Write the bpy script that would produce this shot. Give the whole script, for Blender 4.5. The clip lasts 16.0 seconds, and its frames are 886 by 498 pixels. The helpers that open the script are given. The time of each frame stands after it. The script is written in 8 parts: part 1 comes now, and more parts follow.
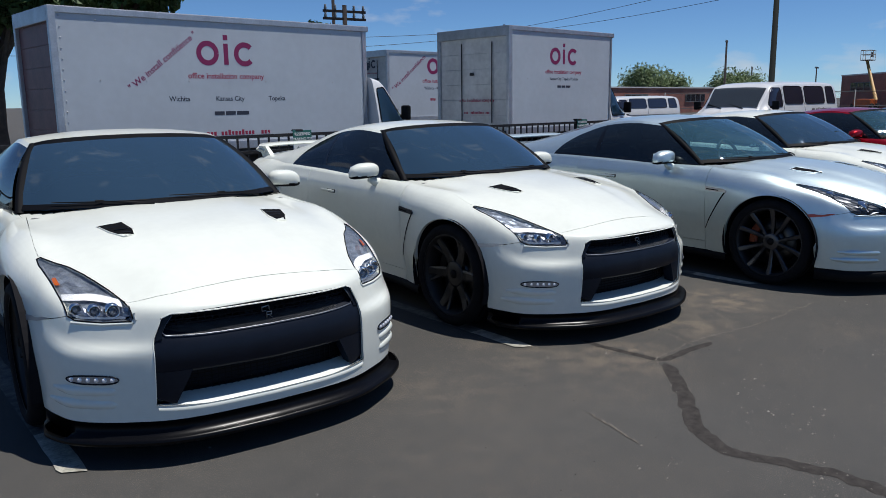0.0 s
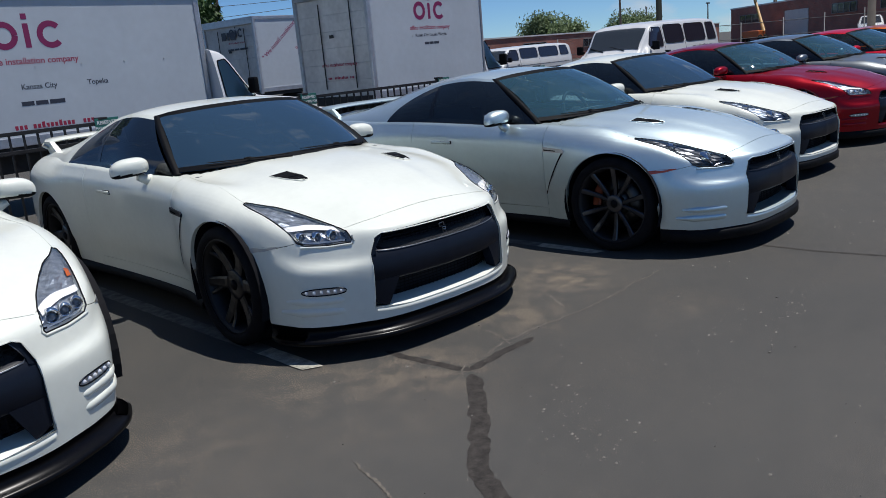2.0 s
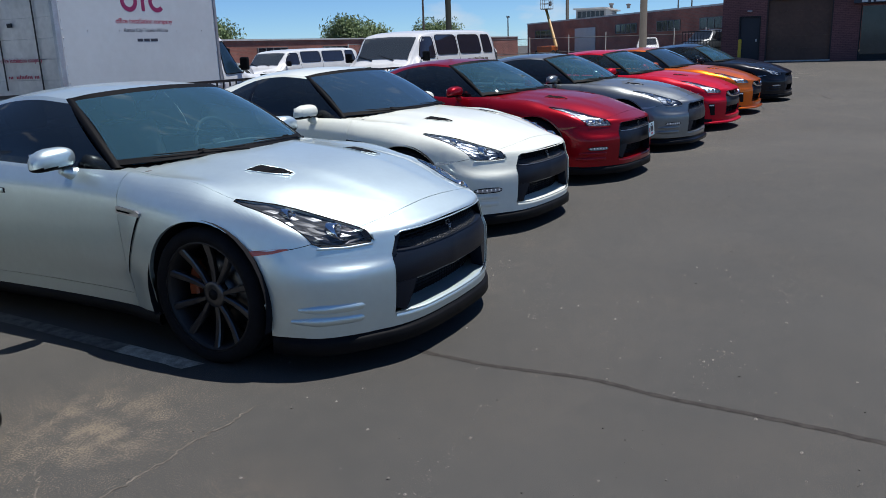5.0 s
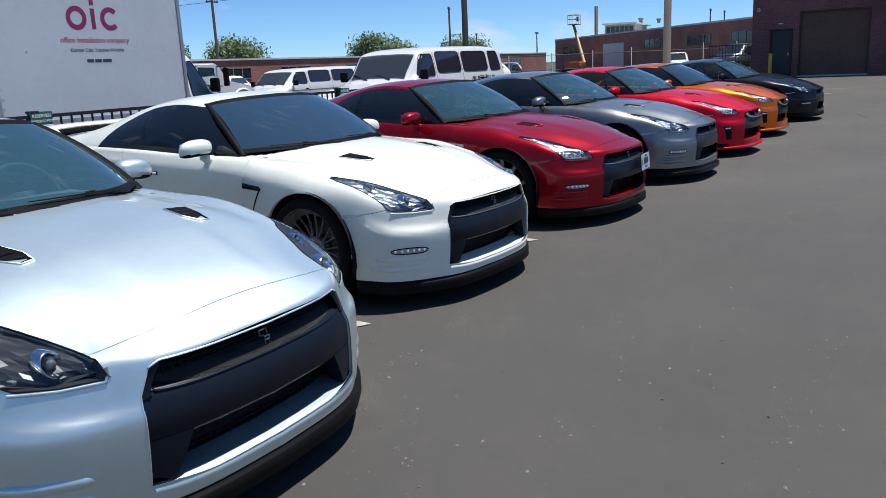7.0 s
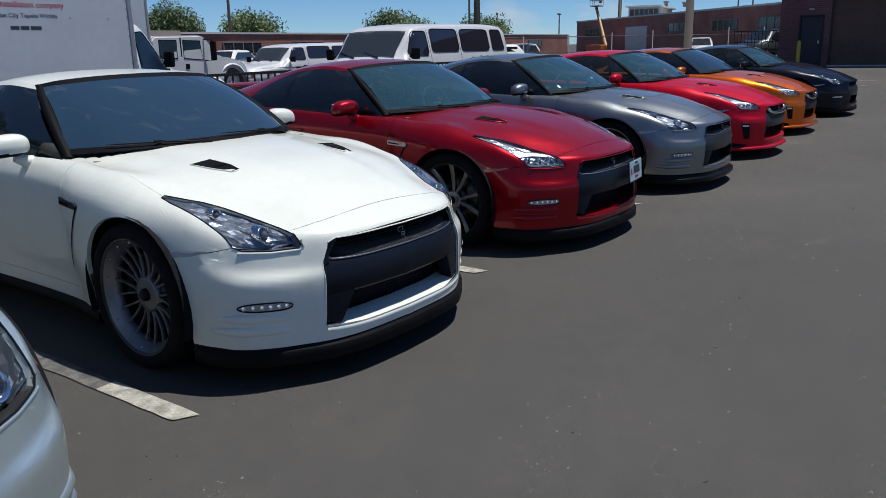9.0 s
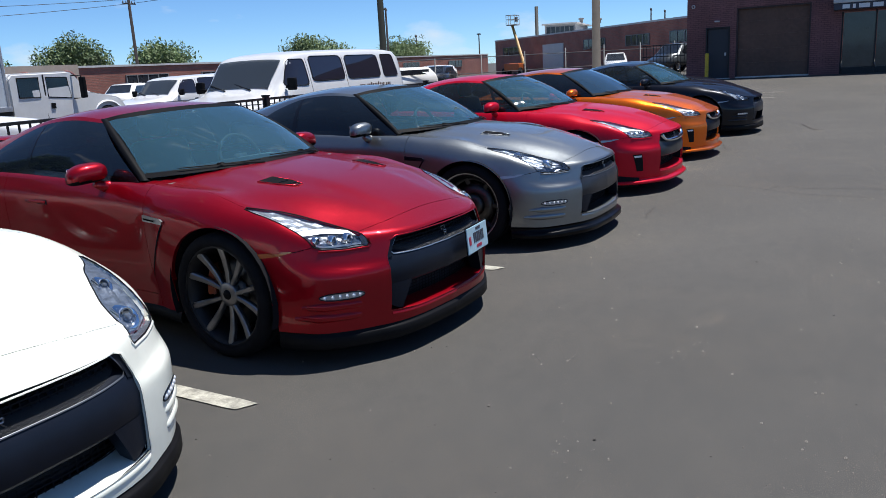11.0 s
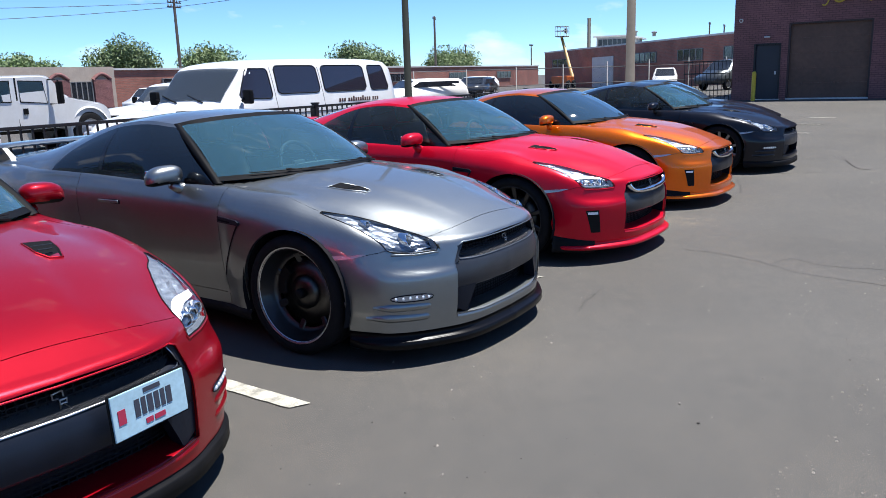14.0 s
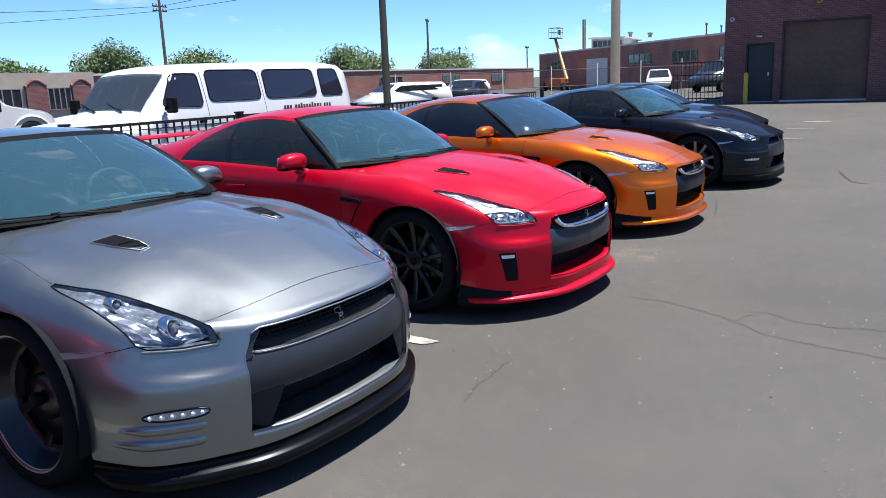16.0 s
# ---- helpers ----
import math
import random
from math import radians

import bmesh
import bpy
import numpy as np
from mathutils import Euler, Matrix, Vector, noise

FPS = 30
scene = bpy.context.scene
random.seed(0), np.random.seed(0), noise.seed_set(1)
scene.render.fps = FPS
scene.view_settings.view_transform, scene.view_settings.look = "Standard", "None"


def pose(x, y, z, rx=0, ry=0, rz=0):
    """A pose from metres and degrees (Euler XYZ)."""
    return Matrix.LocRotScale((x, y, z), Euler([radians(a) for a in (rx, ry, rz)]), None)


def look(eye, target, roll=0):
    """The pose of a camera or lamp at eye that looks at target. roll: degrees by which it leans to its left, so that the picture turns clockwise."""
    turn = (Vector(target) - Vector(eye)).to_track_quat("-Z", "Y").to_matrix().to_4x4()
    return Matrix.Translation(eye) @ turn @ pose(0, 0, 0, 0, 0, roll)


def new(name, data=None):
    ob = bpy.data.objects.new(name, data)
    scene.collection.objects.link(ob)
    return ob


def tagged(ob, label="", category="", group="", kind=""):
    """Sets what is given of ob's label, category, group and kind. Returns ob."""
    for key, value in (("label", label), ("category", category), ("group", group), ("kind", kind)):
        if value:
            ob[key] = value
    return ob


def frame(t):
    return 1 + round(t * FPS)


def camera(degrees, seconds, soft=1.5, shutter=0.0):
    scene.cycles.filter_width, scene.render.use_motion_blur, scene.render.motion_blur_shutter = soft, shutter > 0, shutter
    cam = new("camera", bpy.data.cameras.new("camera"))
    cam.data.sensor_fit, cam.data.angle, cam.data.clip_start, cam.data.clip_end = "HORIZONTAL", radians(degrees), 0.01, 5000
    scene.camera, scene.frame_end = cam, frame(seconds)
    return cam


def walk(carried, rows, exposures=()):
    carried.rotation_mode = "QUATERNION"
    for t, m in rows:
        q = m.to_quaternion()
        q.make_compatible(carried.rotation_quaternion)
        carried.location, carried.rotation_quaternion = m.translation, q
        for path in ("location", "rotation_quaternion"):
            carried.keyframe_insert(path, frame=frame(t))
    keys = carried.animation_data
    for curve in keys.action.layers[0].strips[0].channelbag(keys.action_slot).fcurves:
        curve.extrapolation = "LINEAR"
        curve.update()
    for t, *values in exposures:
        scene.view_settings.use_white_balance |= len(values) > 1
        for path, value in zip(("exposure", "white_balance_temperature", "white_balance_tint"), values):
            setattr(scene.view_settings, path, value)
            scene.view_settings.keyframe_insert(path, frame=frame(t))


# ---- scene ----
cam = camera(59.1, 16.0, 0.7)
TURN = -42.8
# seconds, eye in metres, then yaw, pitch and roll in degrees
ROWS = [
    (0.0, 0.000, 0.000, 1.525, -0.13, -10.65, 0.7),
    (0.5, 0.212, 0.070, 1.526, -0.77, -12.38, 2.47),
    (1.0, 0.504, 0.078, 1.539, -7.28, -13.19, 5.28),
    (1.5, 0.812, 0.008, 1.534, -2.44, -12.66, 3.49),
    (2.0, 1.182, 0.008, 1.531, -6.82, -13.85, 4.97),
    (2.5, 1.550, -0.010, 1.532, -13.73, -14.51, 2.5),
    (3.0, 1.945, -0.039, 1.531, -11.75, -14.08, 1.05),
    (3.5, 2.324, -0.005, 1.515, -13.05, -14.54, 1.38),
    (4.0, 2.719, 0.023, 1.511, -18.98, -14.64, 1.2),
    (6.5, 4.779, 0.079, 1.520, -20.17, -14.05, 2.46),
    (7.0, 5.199, 0.042, 1.503, -17.72, -13.18, 2.55),
    (7.5, 5.623, 0.093, 1.494, -15.67, -15.44, 3.15),
    (8.0, 6.029, 0.161, 1.506, -17.32, -15.01, 3.98),
    (8.5, 6.449, 0.178, 1.492, -13.73, -13.64, 2.54),
    (9.0, 6.860, 0.257, 1.472, -16.08, -14.55, 1.12),
    (9.5, 7.246, 0.273, 1.487, -19.66, -14.36, 3.18),
    (12.0, 9.535, 0.195, 1.524, -21.64, -12.77, 2.85),
    (12.5, 9.927, 0.101, 1.517, -17.68, -12.96, 1.38),
    (13.0, 10.376, 0.093, 1.517, -16.63, -13.01, 1.59),
    (13.5, 10.765, 0.046, 1.550, -19.87, -12.55, 3.28),
    (14.0, 11.205, 0.002, 1.555, -17.16, -12.4, 1.75),
    (14.5, 11.624, 0.038, 1.558, -17.83, -11.79, 2.02),
    (15.0, 12.028, -0.000, 1.555, -18.4, -11.15, 2.46),
    (15.5, 12.452, -0.041, 1.561, -17.13, -11.65, 1.68),
    (16.0, 12.848, 0.008, 1.550, -17.17, -12.2, 2.14),
]
EXPOSURES = [(0.0, -0.08), (2.0, -0.08), (3.0, 0.05), (4.0, 0.05), (6.5, 0.42), (7.0, 0.4), (8.0, 0.0), (8.5, -0.1), (9.5, -0.1), (12.0, 0.9), (13.0, 1.0), (16.0, 1.0)]
walk(cam, [(t, pose(x, y, z) @ pose(0, 0, 0, 0, 0, TURN) @ pose(0, 0, 0, 90 + pitch, roll, yaw)) for t, x, y, z, yaw, pitch, roll in ROWS], EXPOSURES)

# ---------------------------------------------------------------- light
SUN_EL, SUN_AZ = radians(73), radians(-40)     # azimuth from +x towards +y
world = bpy.data.worlds.new("sky")
scene.world = world
world.use_nodes = True
wn = world.node_tree
sky = wn.nodes.new("ShaderNodeTexSky")
sky.sky_type = "NISHITA"
sky.sun_disc = False
sky.sun_elevation = SUN_EL
sky.sun_rotation = radians(90) - SUN_AZ
sky.altitude, sky.air_density, sky.dust_density, sky.ozone_density = 2400, 0.85, 0.0, 5.0
wn.nodes["Background"].inputs["Strength"].default_value = 0.094
# a few thin fair-weather clouds over the whole sky
wco = wn.nodes.new("ShaderNodeTexCoord")
wmap = wn.nodes.new("ShaderNodeMapping")
wmap.inputs["Scale"].default_value = (1.0, 1.0, 2.6)
wn.links.new(wco.outputs["Generated"], wmap.inputs["Vector"])
wnoise = wn.nodes.new("ShaderNodeTexNoise")
wnoise.inputs["Scale"].default_value, wnoise.inputs["Detail"].default_value = 7.0, 7.0
wn.links.new(wmap.outputs[0], wnoise.inputs["Vector"])
wramp = wn.nodes.new("ShaderNodeMapRange")
wramp.inputs["From Min"].default_value, wramp.inputs["From Max"].default_value = 0.60, 0.72
wramp.inputs["To Max"].default_value = 0.55
wn.links.new(wnoise.outputs["Fac"], wramp.inputs["Value"])
wmix = wn.nodes.new("ShaderNodeMix")
wmix.data_type = "RGBA"
wn.links.new(wramp.outputs[0], wmix.inputs[0])
wtint = wn.nodes.new("ShaderNodeMix")
wtint.data_type, wtint.blend_type = "RGBA", "MULTIPLY"
wtint.inputs[0].default_value = 1.0
wtint.inputs[7].default_value = (0.70, 0.905, 1.08, 1)
wn.links.new(sky.outputs[0], wtint.inputs[6])
wn.links.new(wtint.outputs[2], wmix.inputs[6])
wmix.inputs[7].default_value = (6.5, 6.8, 7.2, 1)
wn.links.new(wmix.outputs[2], wn.nodes["Background"].inputs[0])
sun = new("sun", bpy.data.lights.new("sun", "SUN"))
sun.data.energy, sun.data.angle, sun.data.color = 4.9, radians(0.6), (1.0, 0.97, 0.93)
sun.matrix_world = look((math.cos(SUN_AZ) * math.cos(SUN_EL) * 50, math.sin(SUN_AZ) * math.cos(SUN_EL) * 50, math.sin(SUN_EL) * 50), (0, 0, 0))
scene.view_settings.exposure = 0.0


# ---------------------------------------------------------------- materials
def material(name, colour, rough=0.5, metal=0.0, coat=0.0, vary=0.0, scale=8.0, bump=0.0, bump_scale=60.0, spec=0.5, island=0.0):
    """Principled surface with two scales of tone variation and fine relief."""
    m = bpy.data.materials.new(name)
    m.use_nodes = True
    nt = m.node_tree
    b = nt.nodes["Principled BSDF"]
    b.inputs["Base Color"].default_value = (*colour, 1)
    b.inputs["Roughness"].default_value = rough
    b.inputs["Metallic"].default_value = metal
    b.inputs["Coat Weight"].default_value = coat
    b.inputs["Coat Roughness"].default_value = 0.04
    b.inputs["Specular IOR Level"].default_value = spec
    if vary or bump or island:
        co = nt.nodes.new("ShaderNodeTexCoord")
    if vary or island:
        last = None
        for sc, amount in ((scale, vary), (scale * 7.3, vary * 0.6)):
            n = nt.nodes.new("ShaderNodeTexNoise")
            n.inputs["Scale"].default_value = sc
            n.inputs["Detail"].default_value = 5
            nt.links.new(co.outputs["Object"], n.inputs["Vector"])
            r = nt.nodes.new("ShaderNodeMapRange")
            r.inputs["From Min"].default_value, r.inputs["From Max"].default_value = 0.3, 0.7
            r.inputs["To Min"].default_value, r.inputs["To Max"].default_value = 1 - amount, 1 + amount
            nt.links.new(n.outputs["Fac"], r.inputs["Value"])
            mix = nt.nodes.new("ShaderNodeMix")
            mix.data_type, mix.blend_type = "RGBA", "MULTIPLY"
            mix.inputs[0].default_value = 1
            if last:
                nt.links.new(last, mix.inputs[6])
            else:
                mix.inputs[6].default_value = (*colour, 1)
            nt.links.new(r.outputs[0], mix.inputs[7])
            last = mix.outputs[2]
        if island:
            g = nt.nodes.new("ShaderNodeObjectInfo")
            g2 = nt.nodes.new("ShaderNodeNewGeometry")
            add = nt.nodes.new("ShaderNodeMath")
            add.operation = "ADD"
            nt.links.new(g.outputs["Random"], add.inputs[0])
            nt.links.new(g2.outputs["Random Per Island"], add.inputs[1])
            r = nt.nodes.new("ShaderNodeMapRange")
            r.inputs["From Max"].default_value = 2
            r.inputs["To Min"].default_value, r.inputs["To Max"].default_value = 1 - island, 1 + island
            nt.links.new(add.outputs[0], r.inputs["Value"])
            mix = nt.nodes.new("ShaderNodeMix")
            mix.data_type, mix.blend_type = "RGBA", "MULTIPLY"
            mix.inputs[0].default_value = 1
            nt.links.new(last, mix.inputs[6])
            nt.links.new(r.outputs[0], mix.inputs[7])
            last = mix.outputs[2]
        nt.links.new(last, b.inputs["Base Color"])
    if bump:
        n = nt.nodes.new("ShaderNodeTexNoise")
        n.inputs["Scale"].default_value = bump_scale
        n.inputs["Detail"].default_value = 6
        nt.links.new(co.outputs["Object"], n.inputs["Vector"])
        bp = nt.nodes.new("ShaderNodeBump")
        bp.inputs["Strength"].default_value = bump
        bp.inputs["Distance"].default_value = 0.02
        nt.links.new(n.outputs["Fac"], bp.inputs["Height"])
        nt.links.new(bp.outputs[0], b.inputs["Normal"])
    return m


def glass(name, tint, gloss=1.0, ior=1.5, haze=0.0, glare=(0.6, 0.72, 0.74)):
    """A thin pane: tinted see-through with a mirror-like skin."""
    m = bpy.data.materials.new(name)
    m.use_nodes = True
    nt = m.node_tree
    nt.nodes.remove(nt.nodes["Principled BSDF"])
    tr = nt.nodes.new("ShaderNodeBsdfTransparent")
    tr.inputs[0].default_value = (*tint, 1)
    gl = nt.nodes.new("ShaderNodeBsdfGlossy")
    gl.inputs["Roughness"].default_value = 0.015
    gl.inputs[0].default_value = (gloss, gloss, gloss, 1)
    fr = nt.nodes.new("ShaderNodeFresnel")
    fr.inputs[0].default_value = ior
    mix = nt.nodes.new("ShaderNodeMixShader")
    nt.links.new(fr.outputs[0], mix.inputs[0])
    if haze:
        # a diffuse veil: sky and dash reflections put into the pane's colour
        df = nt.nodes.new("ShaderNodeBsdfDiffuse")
        df.inputs[0].default_value = (*glare, 1)
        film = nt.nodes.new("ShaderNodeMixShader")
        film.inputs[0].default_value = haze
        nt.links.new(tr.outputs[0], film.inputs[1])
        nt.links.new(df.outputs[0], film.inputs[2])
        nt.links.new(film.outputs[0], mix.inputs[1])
    else:
        nt.links.new(tr.outputs[0], mix.inputs[1])
    nt.links.new(gl.outputs[0], mix.inputs[2])
    nt.links.new(mix.outputs[0], nt.nodes["Material Output"].inputs[0])
    return m


def paint(name, colour, metal=0.0, rough=0.3, flake=0.0, coat=0.75):
    """Car paint: pigment or flake base under a clear coat, faintly dusty."""
    m = material(name, colour, rough, metal, coat, 0.03, 3.0, 0, 60, 0.15)
    nt = m.node_tree
    b = nt.nodes["Principled BSDF"]
    if flake:
        co = nt.nodes.new("ShaderNodeTexCoord")
        v = nt.nodes.new("ShaderNodeTexVoronoi")
        v.inputs["Scale"].default_value = 900
        nt.links.new(co.outputs["Object"], v.inputs["Vector"])
        bp = nt.nodes.new("ShaderNodeBump")
        bp.inputs["Strength"].default_value = flake
        bp.inputs["Distance"].default_value = 0.001
        nt.links.new(v.outputs["Distance"], bp.inputs["Height"])
        nt.links.new(bp.outputs[0], b.inputs["Normal"])
    return m


M_BLACK = material("black_plastic", (0.0065, 0.0065, 0.0075), 0.55, 0, 0, 0.15, 12, 0, 60, 0.12)
M_PILLAR = material("black_pillar_film", (0.004, 0.0045, 0.006), 0.6, 0, 0, 0.1, 12, 0, 60, 0.08)
M_GLOSS = material("gloss_black", (0.006, 0.006, 0.007), 0.2, 0, 0.2)
M_GREY = material("dark_grey_trim", (0.0065, 0.0095, 0.0175), 0.38, 0, 0, 0.1, 20, 0.04, 300, 0.2)
M_BARGREY = material("grey_bumper_bar", (0.021, 0.024, 0.031), 0.36, 0, 0, 0.1, 20, 0.04, 300, 0.35)
# near-black that stands in for the shade inside ducts, slots and mouth
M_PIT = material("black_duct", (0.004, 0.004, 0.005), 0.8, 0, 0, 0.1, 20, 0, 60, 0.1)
M_VOID = material("dark_inside", (0.013, 0.013, 0.015), 0.9, 0, 0, 0.1, 20, 0, 60, 0.1)
M_CHROME = material("chrome", (0.75, 0.76, 0.78), 0.12, 1.0)
M_SATIN = material("satin_metal", (0.5, 0.51, 0.53), 0.32, 1.0, 0, 0.05, 30)
M_DISC = material("brake_disc", (0.08, 0.078, 0.076), 0.38, 1.0, 0, 0.1, 40)
M_LINEGREY = material("dull_grille_line", (0.16, 0.17, 0.19), 0.4, 0.7)
M_ROLL = material("black_grille_roll", (0.028, 0.030, 0.034), 0.38, 0.35, 0, 0.25, 160, 0.6, 420)
M_RUBBER = material("tyre_rubber", (0.0085, 0.0085, 0.010), 0.8, 0, 0, 0.25, 15, 0.1, 120, 0.15)
M_CARBON = material("carbon_lip", (0.003, 0.003, 0.004), 0.28, 0, 0.0, 0.3, 90, 0, 60, 0.15)
M_LENS = glass("lamp_lens", (0.96, 0.97, 0.98))
# the bluish veil in these panes stands in for reflected sky
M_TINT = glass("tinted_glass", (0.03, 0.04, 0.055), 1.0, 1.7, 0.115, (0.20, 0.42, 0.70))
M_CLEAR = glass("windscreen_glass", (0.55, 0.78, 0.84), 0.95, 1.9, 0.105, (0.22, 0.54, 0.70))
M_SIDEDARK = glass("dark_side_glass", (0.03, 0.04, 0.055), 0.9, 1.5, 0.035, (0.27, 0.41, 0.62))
M_SIDEGLASS = glass("side_glass", (0.62, 0.74, 0.72), 0.95, 1.5, 0.02)
M_BOWL = material("lamp_bowl_grey", (0.16, 0.19, 0.245), 0.34, 0.6, 0, 0.4, 30, 0.3, 18)
M_BOWLPALE = material("lamp_bowl_pale", (0.25, 0.285, 0.345), 0.32, 0.6, 0, 0.35, 30, 0.3, 18)
M_BOWLDARK = material("lamp_bowl_dark", (0.06, 0.065, 0.075), 0.3, 0.6)
M_PROJ = material("projector_glass", (0.12, 0.14, 0.17), 0.05, 0.3, 1.0)
M_DAYBACK = material("day_lamp_grey", (0.42, 0.43, 0.45), 0.3, 0.5, 0.5)
M_AMBER = material("amber_lens", (0.45, 0.10, 0.02), 0.15, 0, 0.8)
M_ORANGE_LENS = material("red_orange_marker", (0.55, 0.07, 0.02), 0.15, 0, 0.8)
M_LAMP = material("lamp_white", (0.82, 0.84, 0.87), 0.25, 0.1, 0.6)
M_SEAT = material("seat_cloth", (0.014, 0.014, 0.015), 0.7, 0, 0, 0.2, 20, 0.1, 200)
M_SEAT_TAN = material("dash_grey", (0.11, 0.115, 0.115), 0.65, 0, 0, 0.15, 12, 0.05, 200)
M_CAL = material("orange_caliper", (0.20, 0.035, 0.008), 0.45, 0, 0.2)


# ---------------------------------------------------------------- mesh helpers
def link_mesh(name, verts, faces, mats, parent=None, label="", smooth=True, index=None):
    me = bpy.data.meshes.new(name)
    me.from_pydata([tuple(map(float, v)) for v in verts], [], faces)
    for m in (mats if isinstance(mats, (list, tuple)) else [mats]):
        me.materials.append(m)
    if index is not None:
        me.polygons.foreach_set("material_index", index)
    me.polygons.foreach_set("use_smooth", [smooth] * len(me.polygons))
    me.update()
    ob = new(name, me)
    if parent:
        ob.parent = parent
    if label:
        ob["label"] = label
    return ob


def part(name, bm, mat, parent=None, label="", smooth=False):
    """Links a bmesh as one mesh object under a thing or a part."""
    me = bpy.data.meshes.new(name)
    if smooth:
        for f in bm.faces:
            f.smooth = True
    bm.normal_update()
    bm.to_mesh(me)
    bm.free()
    for m in (mat if isinstance(mat, (list, tuple)) else [mat]):
        me.materials.append(m)
    ob = new(name, me)
    if parent:
        ob.parent = parent
    if label:
        ob["label"] = label
    return ob


def thing(name, m, label, category, group="", kind=""):
    ob = new(name)
    ob.empty_display_size = 0.2
    ob.matrix_world = m
    return tagged(ob, label, category, group, kind)


def add_box(bm, x0, x1, y0, y1, z0, z1, bevel=0.0, m=None, mat=0):
    r = bmesh.ops.create_cube(bm, size=1.0)
    vs = r["verts"]
    for v in vs:
        v.co = Vector(((x0 + x1) / 2 + v.co.x * (x1 - x0), (y0 + y1) / 2 + v.co.y * (y1 - y0), (z0 + z1) / 2 + v.co.z * (z1 - z0)))
    fs = {f for v in vs for f in v.link_faces}
    if bevel:
        es = {e for v in vs for e in v.link_edges}
        rb = bmesh.ops.bevel(bm, geom=list(es), offset=bevel, segments=2, affect="EDGES", profile=0.6)
        fs = {f for f in fs if f.is_valid} | set(rb["faces"])
        vs = list({v for f in fs for v in f.verts})
    for f in fs:
        f.material_index = mat
    if m is not None:
        bmesh.ops.transform(bm, matrix=m, verts=vs)
    return vs


def box(x0, x1, y0, y1, z0, z1, bevel=0.0):
    bm = bmesh.new()
    add_box(bm, x0, x1, y0, y1, z0, z1, bevel)
    return bm


def add_tube(bm, pts, radius, n=8, cap=True, mat=0):
    """A tube along pts; radius a number or one per point."""
    pts = [Vector(p) for p in pts]
    rings = []
    for i, p in enumerate(pts):
        d = (pts[min(i + 1, len(pts) - 1)] - pts[max(i - 1, 0)]).normalized()
        a = d.cross(Vector((0, 0, 1)) if abs(d.z) < 0.9 else Vector((1, 0, 0))).normalized()
        b = d.cross(a)
        r = radius[i] if isinstance(radius, (list, tuple)) else radius
        rings.append([bm.verts.new(p + (a * math.cos(2 * math.pi * k / n) + b * math.sin(2 * math.pi * k / n)) * r) for k in range(n)])
    for r0, r1 in zip(rings, rings[1:]):
        for k in range(n):
            f = bm.faces.new((r0[k], r0[(k + 1) % n], r1[(k + 1) % n], r1[k]))
            f.smooth, f.material_index = True, mat
    if cap:
        for r in (rings[0], rings[-1]):
            f = bm.faces.new(r)
            f.material_index = mat
    return rings


def add_lathe(bm, profile, n=32, axis="x", mat=0):
    """Turns (radius, along) points round the x, y or z axis."""
    rings = []
    for r, h in profile:
        ring = []
        for k in range(n):
            a = 2 * math.pi * k / n
            c, s = r * math.cos(a), r * math.sin(a)
            ring.append(bm.verts.new({"x": (h, c, s), "y": (c, h, s), "z": (c, s, h)}[axis]))
        rings.append(ring)
    for r0, r1 in zip(rings, rings[1:]):
        for k in range(n):
            f = bm.faces.new((r0[k], r0[(k + 1) % n], r1[(k + 1) % n], r1[k]))
            f.smooth, f.material_index = True, mat
    return rings


def catmull(points, n):
    """A smooth curve through points, n steps from each to the next."""
    p = np.array(points, float)
    q = np.vstack([2 * p[0] - p[1], p, 2 * p[-1] - p[-2]])
    out = []
    for i in range(len(p) - 1):
        a, b, c, d = q[i:i + 4]
        for k in range(n):
            t = k / n
            out.append(0.5 * (2 * b + (c - a) * t + (2 * a - 5 * b + 4 * c - d) * t * t + (3 * b - a - 3 * c + d) * t ** 3))
    return np.array(out + [p[-1]])


def grid_faces(rows, cols, flip=False):
    out = []
    for i in range(rows - 1):
        for j in range(cols - 1):
            f = (i * cols + j, i * cols + j + 1, (i + 1) * cols + j + 1, (i + 1) * cols + j)
            out.append(f[::-1] if flip else f)
    return out


def inside(poly, x, z):
    """Whether (x, z) lies in the polygon."""
    c = False
    for (x0, z0), (x1, z1) in zip(poly, poly[1:] + poly[:1]):
        if (z0 > z) != (z1 > z) and x < (x1 - x0) * (z - z0) / (z1 - z0) + x0:
            c = not c
    return c


M_NAVY = material("navy_vinyl", (.035, .04, .06), .5)
M_REDTXT = material("red_vinyl", (.34, .022, .06), .5)
M_MAGENTA = material("magenta_vinyl", (.24, .018, .095), .5)
def text(words, size, mat, m, parent=None, depth=.0008):
    c = bpy.data.curves.new("lettering", "FONT")
    c.body, c.size, c.extrude = words, size, depth
    c.offset = size * .014
    c.align_x, c.align_y = "CENTER", "CENTER"
    c.resolution_u = 3
    ob = bpy.data.objects.new("lettering", c)
    scene.collection.objects.link(ob)
    bpy.context.view_layer.update()
    me = bpy.data.meshes.new_from_object(ob.evaluated_get(bpy.context.evaluated_depsgraph_get()))
    bpy.data.objects.remove(ob)
    bpy.data.curves.remove(c)
    me.materials.clear()
    me.materials.append(mat)
    out = new("lettering", me)
    out.parent = parent
    out.matrix_basis = m
    return out


